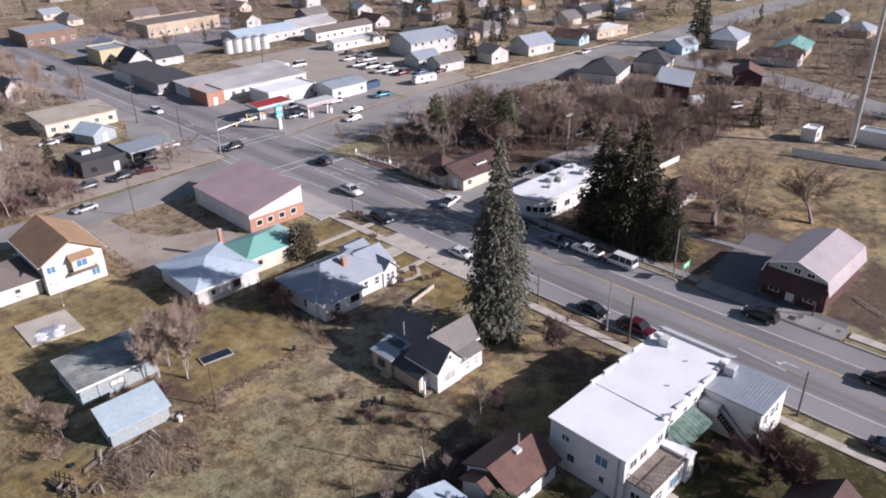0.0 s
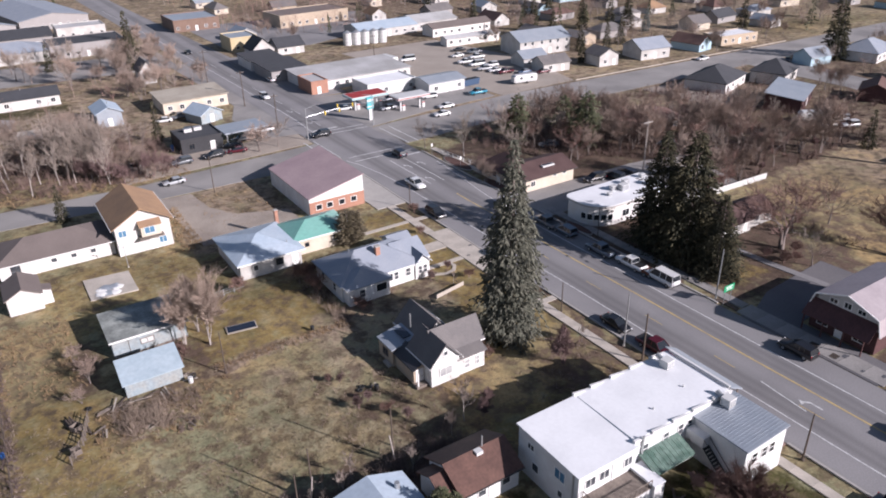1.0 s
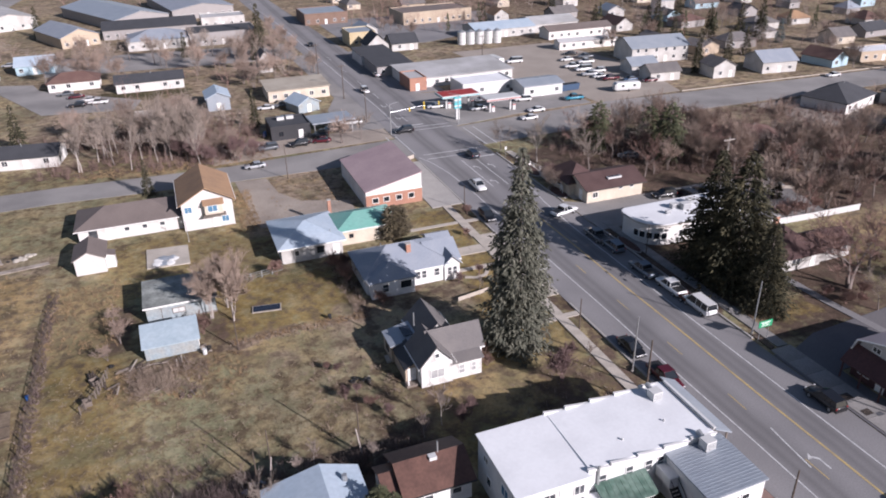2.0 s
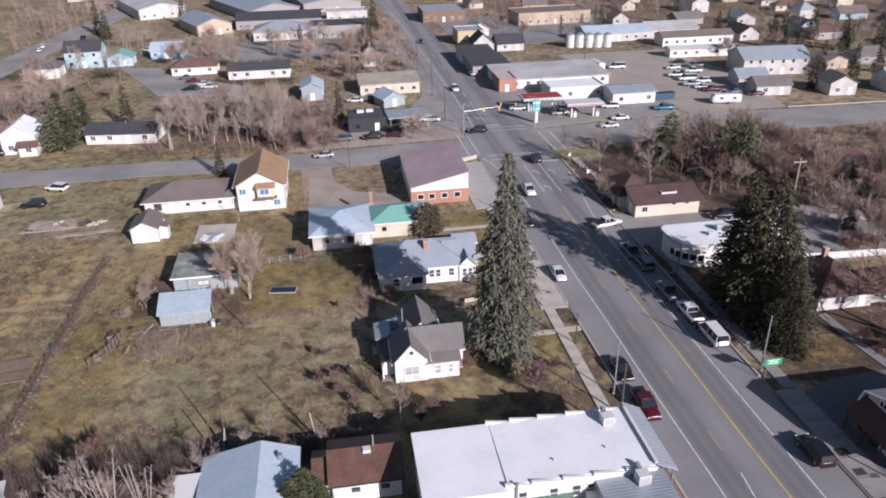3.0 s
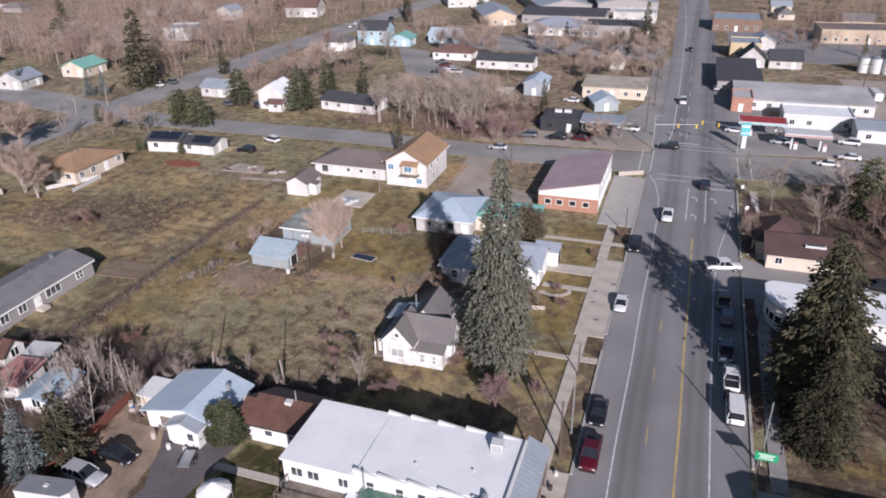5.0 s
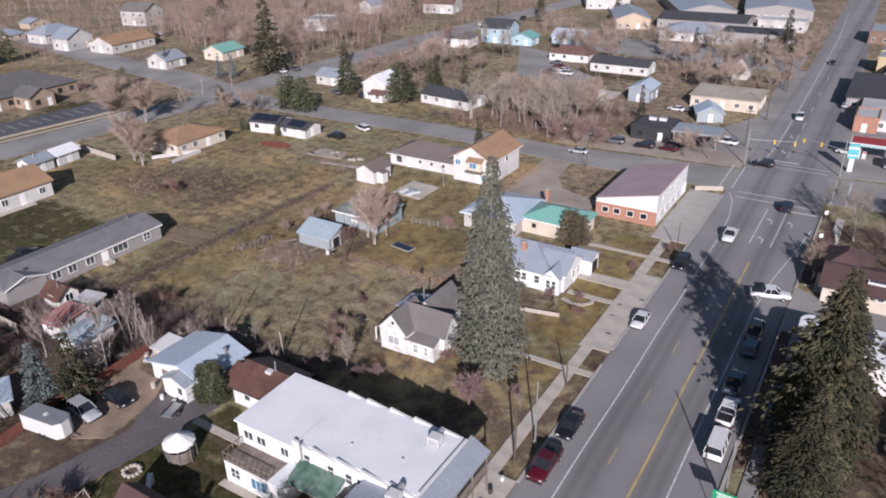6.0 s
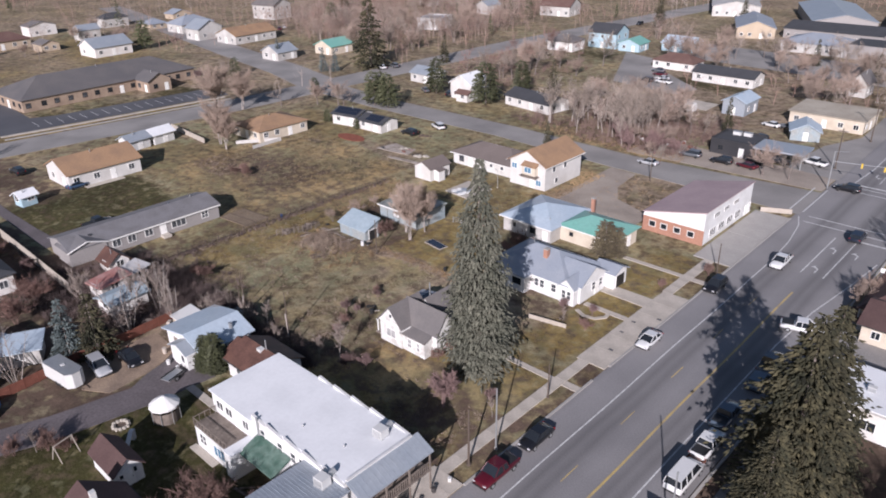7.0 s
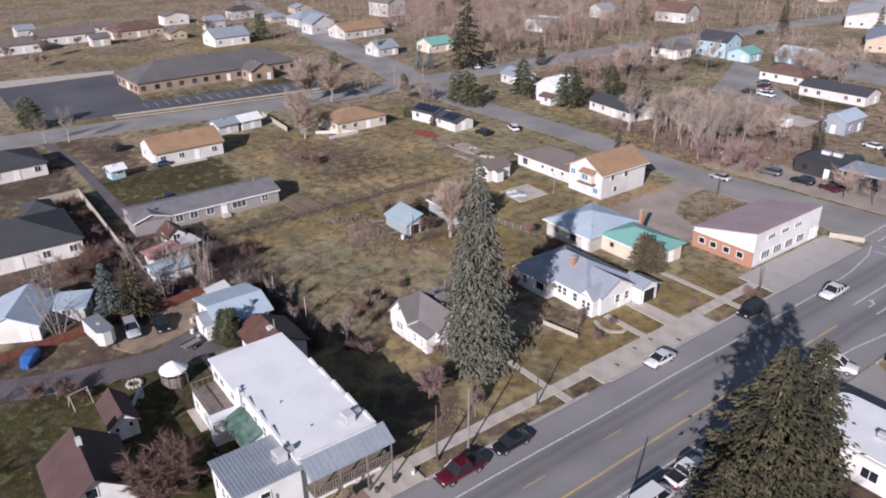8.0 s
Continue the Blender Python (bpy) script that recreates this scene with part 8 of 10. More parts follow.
sow(hedge, 280, -54, -38, -21, -14, 14, 2.3, 1.0, 0.02)
sow(brush, 110, -20, -17.4, 14, 34, 9, 1.3, 0.8, 0.02)
sow(brush, 110, -38, -18, 12.2, 14.2, 8, 0.5, 0.5, 0.02)
sow(brush, 80, -60, -20, -14, 8, 8, 0.5, 0.9, 0.02)
sow(brush, 90, -96, -84, 12, 20, 8, 0.8, 0.9, 0.022)
sow(brush, 120, -8, 5, -20.5, -9, 8, 0.7, 0.7, 0.02)
for x0, x1, y0, y1 in ((-19.0, -8.0, -6.0, 6.0), (-17.0, -1.6, 17.0, 28.4), (-27.2, -6.2, 32.8, 45.8), (-58.4, -32.5, 53.0, 64.4), (-49.0, -40.2, 12.8, 31.0), (-37.2, -17.8, -26.2, -18.0)):
    for _ in range(150):
        u = rng.random()
        x, y = rng.choice(((x0 + (x1 - x0) * u, y0 - rng.uniform(0.5, 1.0)), (x0 + (x1 - x0) * u, y1 + rng.uniform(0.5, 1.0)), (x0 - rng.uniform(0.5, 1.0), y0 + (y1 - y0) * u), (x1 + rng.uniform(0.5, 1.0), y0 + (y1 - y0) * u)))
        if free(x, y):
            clump(rng.choice((hedge, brush, weeds)), x, y, 6, rng.uniform(0.2, 0.6), 0.4, 0.02)
under = Spikes()
for n, x0, x1, y0, y1, h in ((680, 40, 122, 40, 77, 2.4), (260, 62, 124, 14, 42, 2.6), (120, 44, 64, -16, 0, 1.4), (260, 110, 152, -20, 66, 2.4), (420, -66, -20, 88, 112, 2.8), (150, -60, -20, 106, 126, 2.2), (160, -112, -80, 110, 150, 2.4)):
    for _ in range(n):
        x, y = rng.uniform(x0, x1), rng.uniform(y0, y1)
        if not (30 < x < 46 and 34 < y < 51) and not (76 < x < 92 and 45 < y < 59) and not (-78 < x < -56 and 95 < y < 107) and not (x < 60 and y < 44):
            clump(under, x, y, 12, h * rng.uniform(0.6, 1.4), 1.5, 0.035)
tagged(new("undergrowth", under.mesh("undergrowth", UNDERGROWTH)), "dense leafless undergrowth between the trees", "undergrowth", kind="stuff")
for nm, sp, m, lb in (("dry_weeds", weeds, STRAW, "low tufts of dry grey-brown field weeds"), ("dry_grass", strawy, surface("straw_stalks", (0.30, 0.205, 0.115), 0.95, vary=0.25, big=0.15, small=2, tint=(0.2, 0.14, 0.085)), "tufts of tall straw-coloured dry grass"), ("dead_brush", brush, BRUSH, "tangled leafless brush and bramble"), ("hedge_brush", hedge, HEDGE, "dark dense leafless hedge along the lots")):
    tagged(new(nm, sp.mesh(nm, m)), lb, "brush" if "brush" in nm else "grass", kind="stuff")
# ---- vehicles ----
# profiles: (along, low, high, half width) of the body, then the cabin
BODIES = {
    "sedan": (4.7, 1.82, [(-2.35, 0.42, 0.72, 0.72), (-2.2, 0.25, 0.92, 0.86), (-1.3, 0.22, 0.98, 0.9), (0.0, 0.2, 0.95, 0.91), (1.1, 0.22, 0.90, 0.9), (2.1, 0.25, 0.74, 0.84), (2.35, 0.38, 0.6, 0.7)],
              [(-1.75, 0.96, 0.97), (-1.1, 0.96, 1.38), (0.2, 0.95, 1.44), (1.25, 0.9, 0.93)]),
    "suv": (4.8, 1.92, [(-2.4, 0.45, 0.95, 0.82), (-2.3, 0.3, 1.05, 0.92), (-1.2, 0.28, 1.08, 0.96), (0.2, 0.26, 1.06, 0.96), (1.2, 0.28, 1.02, 0.95), (2.2, 0.3, 0.86, 0.9), (2.4, 0.42, 0.72, 0.78)],
            [(-2.3, 1.05, 1.08), (-2.0, 1.05, 1.66), (0.1, 1.05, 1.74), (1.2, 1.02, 1.05)]),
    "pickup": (5.6, 1.98, [(-2.8, 0.5, 1.0, 0.92), (-2.7, 0.4, 1.08, 0.96), (-0.6, 0.34, 1.08, 0.98), (0.4, 0.32, 1.1, 0.98), (1.3, 0.34, 1.08, 0.97), (2.6, 0.38, 0.95, 0.92), (2.8, 0.48, 0.8, 0.82)],
               [(-0.95, 1.08, 1.1), (-0.75, 1.08, 1.78), (0.55, 1.08, 1.82), (1.4, 1.08, 1.1)]),
    "van": (5.6, 2.02, [(-2.8, 0.45, 1.15, 0.9), (-2.72, 0.34, 1.22, 0.98), (-1.0, 0.3, 1.24, 1.0), (0.8, 0.3, 1.22, 1.0), (1.8, 0.32, 1.14, 0.98), (2.6, 0.36, 0.95, 0.92), (2.8, 0.46, 0.8, 0.8)],
            [(-2.74, 1.2, 1.24), (-2.6, 1.2, 2.1), (0.9, 1.2, 2.14), (1.85, 1.12, 1.16)]),
}
WHEEL = Shape()
WHEEL.tube((-0.11, 0, 0), (0.11, 0, 0), 0.34, 0.34, 14, True)
WHEEL_MESH = WHEEL.mesh("tyre", RUBBER)
RIM_MESH = Shape().tube((-0.125, 0, 0), (0.125, 0, 0), 0.21, 0.21, 10, True).mesh("rim", STEEL)
CAR_MESHES = {}


def hull(sections, flat_roof=False):
    """A closed skin over cross-sections (along, low, high, half width), with rounded shoulders."""
    s, rings = Shape(), []
    for y, lo, hi, w in sections:
        h = hi - lo
        rings.append([(-w * 0.86, y, lo), (-w, y, lo + 0.3 * h), (-w, y, lo + 0.72 * h), (-w * 0.86, y, hi - 0.02), (-w * 0.4, y, hi + 0.02), (w * 0.4, y, hi + 0.02), (w * 0.86, y, hi - 0.02), (w, y, lo + 0.72 * h), (w, y, lo + 0.3 * h), (w * 0.86, y, lo)])
    n = len(rings[0])
    verts = [p for r in rings for p in r]
    faces = [(i * n + j, i * n + (j + 1) % n, (i + 1) * n + (j + 1) % n, (i + 1) * n + j) for i in range(len(rings) - 1) for j in range(n)]
    faces += [tuple(range(n - 1, -1, -1)), tuple(range((len(rings) - 1) * n, len(rings) * n))]
    s.add(verts, faces)
    return s


def car_meshes(kind_of, colour):
    key = (kind_of, colour)
    if key in CAR_MESHES:
        return CAR_MESHES[key]
    length, width, body, cab = BODIES[kind_of]
    paint = PAINT[colour]
    w0, w1 = width / 2 - 0.05, width / 2 - 0.24
    glass = Shape()
    pts = []
    for i, (y, lo, hi) in enumerate(cab):
        wt = w0 if i in (0, len(cab) - 1) else w1
        pts.append([(-w0, y, lo - 0.03), (w0, y, lo - 0.03), (wt, y, hi), (-wt, y, hi)])
    # belt line to roof line: slanted sides
    (ya, la, ha), (yb, lb, hb), (yc, lc, hc), (yd, ld, hd) = cab
    base = [(-w0, ya, la), (w0, ya, la), (w0, yd, ld), (-w0, yd, ld)]
    top = [(-w1, yb, hb - 0.05), (w1, yb, hb - 0.05), (w1, yc, hc - 0.05), (-w1, yc, hc - 0.05)]
    glass.add([(x, y, z - 0.04) for x, y, z in base] + top, [(0, 1, 5, 4), (1, 2, 6, 5), (2, 3, 7, 6), (3, 0, 4, 7), (4, 5, 6, 7), (3, 2, 1, 0)])
    roof = Shape().slab([(-w1 - 0.02, yb - 0.04, hb), (w1 + 0.02, yb - 0.04, hb), (w1 + 0.02, yc + 0.06, hc), (-w1 - 0.02, yc + 0.06, hc)], 0.055)
    pillars = []
    for sx in (-1, 1):
        for a, b in ((base[0], top[0]), (base[2], top[2])):
            pillars.append(((sx * abs(a[0]) * 1.0, a[1], a[2]), (sx * abs(b[0]) * 1.01, b[1], b[2] + 0.02)))
        for f in ((0.5,) if kind_of in ("sedan", "pickup") else (0.33, 0.66)):
            ym = yb + (yc - yb) * f
            pillars.append(((sx * (w0 + 0.005), ym, la), (sx * (w1 + 0.01), ym, hb - 0.03)))
    skin = hull(body)
    bed = None
    if kind_of == "pickup":
        bed = Shape().box(-0.8, 0.8, -2.6, -1.1, 1.102, 1.112)
    meshes = {"body": skin.mesh("body", paint, True), "window_glass": glass.mesh("window_glass", GLASS), "roof": roof.mesh("roof", paint), "pillars": [Shape().tube(a, b, 0.05, 0.045, 5).mesh("pillar", paint) for a, b in pillars],
              "bed": bed.mesh("bed", STEEL_DARK) if bed else None,
              "headlight": Shape().box(-0.16, 0.16, -0.05, 0.05, -0.07, 0.07).mesh("headlight", LAMP_CLEAR), "tail_light": Shape().box(-0.12, 0.12, -0.04, 0.04, -0.12, 0.12).mesh("tail_light", LAMP_RED),
              "bumper": Shape().box(-width / 2 + 0.12, width / 2 - 0.12, -0.06, 0.06, -0.09, 0.09).mesh("bumper", STEEL_DARK)}
    CAR_MESHES[key] = meshes
    return meshes


WORDS = {"sedan": "sedan", "suv": "sport utility car", "pickup": "pickup truck", "van": "passenger van"}


def vehicle(kind_of, colour, x, y, rz, where, group="parked vehicles"):
    m = car_meshes(kind_of, colour)
    length, width, body, cab = BODIES[kind_of]
    root = thing({"sedan": "car", "suv": "car", "pickup": "pickup_truck", "van": "van"}[kind_of], f"{colour} {WORDS[kind_of]} {where}", {"pickup": "truck", "van": "van"}.get(kind_of, "car"), x, y, 0.015, rz, group=group)
    near = abs(x) < 60 and y < 80
    shell = part("body", m["body"], None, root)
    part("window_glass", m["window_glass"], None, root)
    part("roof", m["roof"], None, root)
    if near:
        for pm in m["pillars"]:
            part("pillar", pm, None, root)
    if m["bed"]:
        part("cargo_bed", m["bed"], None, root)
    ax = length * 0.31
    for sx in (-1, 1):
        for y0 in (-ax, ax):
            w = part("wheel", WHEEL_MESH, None, root, at=pose(sx * (width / 2 - 0.12), y0, 0.335))
            if near:
                part("rim", RIM_MESH, None, w)
        part("headlight", m["headlight"], None, shell, at=pose(sx * width * 0.34, length / 2 - 0.05, 0.62 if kind_of == "sedan" else 0.76))
        part("tail_light", m["tail_light"], None, shell, at=pose(sx * width * 0.4, -length / 2 + 0.06, 0.75 if kind_of == "sedan" else 0.9))
    if near:
        part("bumper", m["bumper"], None, shell, at=pose(0, length / 2 - 0.03, 0.42))
    part("bumper", m["bumper"], None, shell, at=pose(0, -length / 2 + 0.03, 0.45))
    return root


KERBSIDE, ROLLING, YARD = "parked at the kerb", "on the main street", "parked in a yard"
CARS = [
    ("sedan", "black", 11.5, -8.6, 180, KERBSIDE), ("pickup", "red", 11.6, -15.7, 180, KERBSIDE), ("sedan", "white", 11.1, 17.2, 180, KERBSIDE), ("suv", "black", 11.2, 37.4, 180, KERBSIDE), ("van", "white", 26.3, -3.5, 0, KERBSIDE), ("pickup", "white", 26.0, 2.6, 0, "towing a small orange trailer"),
    ("pickup", "slate", 25.4, 8.8, 0, KERBSIDE), ("suv", "slate", 25.6, 17.8, 0, KERBSIDE), ("pickup", "grey", 25.2, 22.4, 0, KERBSIDE), ("suv", "black", 26.2, -26.4, 0, KERBSIDE), ("pickup", "white", 15.6, 52.0, 180, ROLLING), ("pickup", "white", 25.2, 33.6, -74, "turning out of a lot"),
    ("suv", "navy", 22.0, 70.0, 0, ROLLING), ("suv", "black", 13.8, 92.0, 90, "at the junction"), ("sedan", "silver", 25.0, 150.0, 0, ROLLING), ("suv", "white", 16.0, 132.0, 180, ROLLING), ("sedan", "black", 16.6, 205.0, 180, ROLLING), ("pickup", "black", 21.6, -44.0, 0, ROLLING),
    ("sedan", "black", -37.4, -31.4, -92, "parked on brown gravel"), ("suv", "silver", -38.4, -35.0, -95, "parked on brown gravel"), ("suv", "white", -75.2, 68.8, 70, "parked on rough grass"), ("suv", "black", -92.0, 92.0, 20, "parked before a white house"), ("sedan", "grey", -100.0, 90.0, 60, YARD),
    ("suv", "black", -76.8, 60.2, 90, YARD), ("pickup", "black", -79.3, -15.7, 5, "parked behind the mobile home"), ("sedan", "blue", -99.0, -10.6, 5, YARD), ("suv", "black", -114.6, -16.0, 95, YARD), ("sedan", "red", -7.0, 93.0, 80, "before the black workshop"), ("suv", "black", -12.5, 92.5, 95, "before the black workshop"), ("sedan", "black", -6.5, 97.0, 80, "under the canopy"),
    ("pickup", "black", -3.0, 99.5, 90, "under the canopy"), ("pickup", "white", 3.6, 103.5, 80, "beside the canopy"), ("suv", "grey", -19.8, 92.5, 95, YARD), ("sedan", "silver", -24.6, 82.0, 92, "on the side street"), ("suv", "black", -12.6, 113.0, 80, YARD), ("pickup", "grey", -10.0, 126.5, 85, YARD), ("sedan", "white", -14.5, 126.0, 80, YARD),
    ("sedan", "white", 28.8, 109.0, 80, "at the filling station"), ("sedan", "silver", 38.6, 103.0, 90, "at the filling station"), ("suv", "grey", 43.0, 110.5, 90, "at the filling station"), ("suv", "white", 53.5, 107.0, 80, "at the filling station"), ("pickup", "teal", 67.0, 102.4, 85, "on the gravel yard"), ("sedan", "white", 52.0, 95.8, 85, "on the cross street"), ("sedan", "white", 47.0, 90.0, 85, "on the cross street"), ("pickup", "brown", 57.5, 118.0, 85, YARD),
    ("pickup", "white", 86.6, 137.0, 80, "in the vehicle yard"), ("van", "white", 87.5, 131.6, 85, "in the vehicle yard"), ("pickup", "silver", 86.0, 125.0, 80, "in the vehicle yard"), ("suv", "white", 90.8, 128.0, 80, "in the vehicle yard"), ("pickup", "red", 88.6, 117.6, 85, "in the vehicle yard"), ("sedan", "white", 87.4, 121.4, 82, "in the vehicle yard"), ("sedan", "white", 90.0, 147.0, 85, "in the vehicle yard"), ("pickup", "grey", 98.0, 148.0, 80, "in the vehicle yard"), ("sedan", "black", 96.0, 155.0, 80, "in the vehicle yard"), ("pickup", "white", 94.0, 141.0, 80, "in the vehicle yard"),
    ("sedan", "blue", 93.5, 114.0, 85, "in the vehicle yard"), ("sedan", "red", 98.4, 110.6, 85, "in the vehicle yard"), ("van", "white", 72.5, 152.0, 85, "in the vehicle yard"), ("sedan", "white", -58.0, 152.0, 90, "in a parking court"), ("pickup", "white", -55.8, 148.4, 85, "in a parking court"), ("sedan", "red", -61.0, 156.5, 100, "in a parking court"), ("suv", "black", -60.5, 146.5, 90, "in a parking court"), ("sedan", "grey", -63.5, 160.5, 95, "in a parking court"), ("sedan", "white", -66.0, 172.5, 80, "in a parking court"),
    ("sedan", "white", -128.0, 99.0, 70, "at the street edge"), ("suv", "grey", -126.5, 103.0, 70, "at the street edge"), ("sedan", "white", -112.5, 205.0, 10, "at the street edge"), ("sedan", "white", -113.0, 212.0, 10, "at the street edge"), ("suv", "black", -104.0, 228.0, 185, "at the street edge"), ("sedan", "silver", -80.0, 205.0, 80, YARD), ("suv", "red", -202.0, 112.0, 60, YARD), ("sedan", "silver", -204.0, 116.0, 60, YARD),
    ("suv", "black", 51.0, 31.5, 10, "in the clinic lot"), ("suv", "navy", 54.4, 31.2, 5, "in the clinic lot"), ("suv", "black", 47.0, 33.0, 85, "in the clinic lot"), ("sedan", "grey", 53.5, 55.0, 60, "under bare trees"), ("sedan", "white", 152.0, 92.0, 88, "on the cross street"), ("sedan", "black", 172.0, 74.0, 120, YARD), ("sedan", "navy", 182.0, 70.0, 120, YARD), ("sedan", "grey", 76.0, 40.0, 90, "under bare trees"),
    ("sedan", "white", 118.0, 26.0, 70, "among parked boats"), ("suv", "white", 121.5, 23.0, 70, "among parked boats"), ("suv", "silver", 124.0, 27.0, 70, "among parked boats"), ("sedan", "navy", 9.5, -48.0, 180, KERBSIDE), ("sedan", "black", -39.0, 50.5 + 20, 80, YARD), ("suv", "white", 160.0, 150.0, 20, YARD), ("sedan", "white", 156.0, 152.0, 20, YARD), ("suv", "grey", 165.0, 153.0, 20, YARD),
]
for kind_of, colour, x, y, rz, where in CARS:
    vehicle(kind_of, colour, x, y, rz, where, group="moving traffic" if where == ROLLING else "parked vehicles")

# trailers
t = thing("utility_trailer", "small orange utility trailer behind a pickup", "trailer", 26.15, -0.9)
part("deck", Shape().box(-0.85, 0.85, -0.9, 0.9, 0.5, 0.62), surface("orange_paint", (0.42, 0.13, 0.04), 0.55, vary=0.15, big=1, small=4), t)
for sx in (-1, 1):
    w = part("wheel", WHEEL_MESH, None, t, at=pose(sx * 0.9, 0, 0.33))
    part("rim", RIM_MESH, None, w)
    part("side_board", Shape().box(sx * 0.85 - 0.03, sx * 0.85 + 0.03, -0.9, 0.9, 0.622, 0.95), WOOD_RED, t)
part("load", Shape().box(-0.6, 0.5, -0.7, 0.6, 0.622, 0.85), PAVER, t)
t = thing("cargo_trailer", "white enclosed trailer with grey roof", "trailer", -38.9, -38.9, 0, 8)
part("box_body", Shape().prism([(-3.0, -1.15), (2.2, -1.15), (2.8, -0.5), (2.8, 0.5), (2.2, 1.15), (-3.0, 1.15)], "z", 0.5, 2.5), PLASTIC_WHITE, t)
part("roof", Shape().prism([(-3.0, -1.15), (2.2, -1.15), (2.8, -0.5), (2.8, 0.5), (2.2, 1.15), (-3.0, 1.15)], "z", 2.502, 2.56), STEEL, t)
part("roof_vent", Shape().box(-0.3, 0.1, -0.2, 0.2, 2.562, 2.68), PLASTIC_WHITE, t)
part("hitch", Shape().tube((2.8, 0, 0.5), (3.8, 0, 0.45), 0.05, 0.05, 6, True), STEEL_DARK, t)
for sy in (-1, 1):
    for dx in (-0.4, 0.4):
        part("wheel", WHEEL_MESH, None, t, at=pose(dx, sy * 1.05, 0.335, 0, 0, 90))
for x, y, rz, ln in ((-38.4, 126.0, 85, 6.2), (85.8, 104.5, 82, 8.0), (118.5, 31, 60, 7), (66.0, 153.0, 5, 8.0)):
    t = thing("camper", "white camper trailer with dark windows", "camper", x, y, 0, rz, group="campers")
    part("camper_body", hull([(-ln / 2, 0.6, 2.3, 1.05), (-ln / 2 + 0.3, 0.5, 2.7, 1.15), (ln / 2 - 0.6, 0.5, 2.7, 1.15), (ln / 2, 0.7, 2.2, 1.0)]), PLASTIC_WHITE, t)
    for sx in (-1, 1):
        for dy in (-ln * 0.25, ln * 0.2):
            part("camper_window", Shape().box(sx * 1.16 - 0.02, sx * 1.16 + 0.02, dy - 0.4, dy + 0.4, 1.5, 2.1), GLASS, t)
        part("wheel", WHEEL_MESH, None, t, at=pose(sx * 1.0, -0.4, 0.335))

# ---- poles, lamps, signs ----


def pole(name, label, x, y, h, r, material, category="pole", arm=0.0, cross=0.0, rz=0):
    p = thing(name, label, category, x, y, 0, rz)
    part("shaft", Shape().tube((0, 0, -0.2), (0, 0, h), r, r * 0.65, 10, True), material, p)
    part("base", Shape().tube((0, 0, -0.05), (0, 0, 0.22), r * 1.9, r * 1.7, 10, True), CONCRETE if material is STEEL else material, p)
    if cross:
        c = part("crossarm", Shape().box(-cross, cross, -0.06, 0.06, h - 0.7, h - 0.55), material, p)
        for k in (-0.85, -0.45, 0.45, 0.85):
            part("insulator", Shape().tube((k * cross, 0, h - 0.545), (k * cross, 0, h - 0.4), 0.05, 0.03, 6, True), PLASTIC_WHITE, c)
    if arm:
        part("arm", Shape().tube((0, 0, h - 0.4), (arm, 0, h - 0.1), 0.05, 0.04, 6, True), material, p)
        part("lamp_head", hull([(-0.14, h - 0.2, h - 0.08, 0.12), (0.14, h - 0.2, h - 0.08, 0.1)]), STEEL, p, at=pose(arm, 0, 0))
    return p


pole("street_lamp", "grey steel street lamp pole beside the kerb", 9.0, -12.6, 8.1, 0.11, STEEL, "street lamp")
pole("street_lamp", "grey steel street lamp pole by the green sign", 28.7, -11.6, 8.2, 0.11, STEEL, "street lamp")
pole("utility_pole", "dark wooden utility pole beside the sidewalk", 8.4, -16.4, 7.2, 0.14, WOOD_POLE)
pole("utility_pole", "dark slim pole beside the sidewalk", 7.9, -1.4, 4.8, 0.1, WOOD_POLE)
pole("utility_pole", "dark slim pole before the cream house", 9.0, 43.0, 5.0, 0.1, WOOD_POLE)
pole("utility_pole", "dark wooden pole by the red paving", 9.1, -38.4, 6.2, 0.12, WOOD_POLE)
pole("utility_pole", "slim pole under the conifers", 29.2, 13.5, 5.6, 0.08, WOOD_POLE)
for x, y, h, lb in ((-36.9, 11.8, 6.2, "at the field edge"), (-36.4, -14.4, 6.8, "in the hedge"), (-26.8, -13.8, 6.8, "in the hedge"), (-19.2, 73.2, 7.6, "beside the side street"), (-38.0, -14.2, 4.2, "in the hedge")):
    pole("utility_pole", "weathered wooden pole " + lb, x, y, h, 0.1, WOOD_POLE)
pole("utility_pole", "tall pale utility pole with crossarm in the woods", 59.5, 31.5, 11.0, 0.16, BARK_PALE, cross=1.3)
pole("utility_pole", "tall utility pole with crossarm by the depot", 64.0, 160.0, 9.0, 0.14, WOOD_POLE, cross=1.1)
pole("utility_pole", "tall utility pole with crossarm by the store", 8.4, 128.0, 10.0, 0.15, WOOD_POLE, cross=1.1)
pole("utility_pole", "tall utility pole beside the workshop yard", 7.8, 104.0, 9.0, 0.14, WOOD_POLE, cross=1.0)
pole("utility_pole", "tall utility pole beside the main street", 8.6, 160.0, 10.0, 0.15, WOOD_POLE, cross=1.1)
pole("yard_lamp", "curved lamp post by the concrete slab", -41.0, 49.4, 4.0, 0.06, STEEL, "lamp post", arm=0.8, rz=160)
mast = thing("radio_mast", "tall galvanised steel monopole mast", "mast", 111.3, -9.8)
part("shaft", Shape().tube((0, 0, -0.3), (0, 0, 44), 0.62, 0.3, 16, True), STEEL, mast)
part("base", Shape().box(-1.3, 1.3, -1.3, 1.3, -0.1, 0.3), CONCRETE, mast)

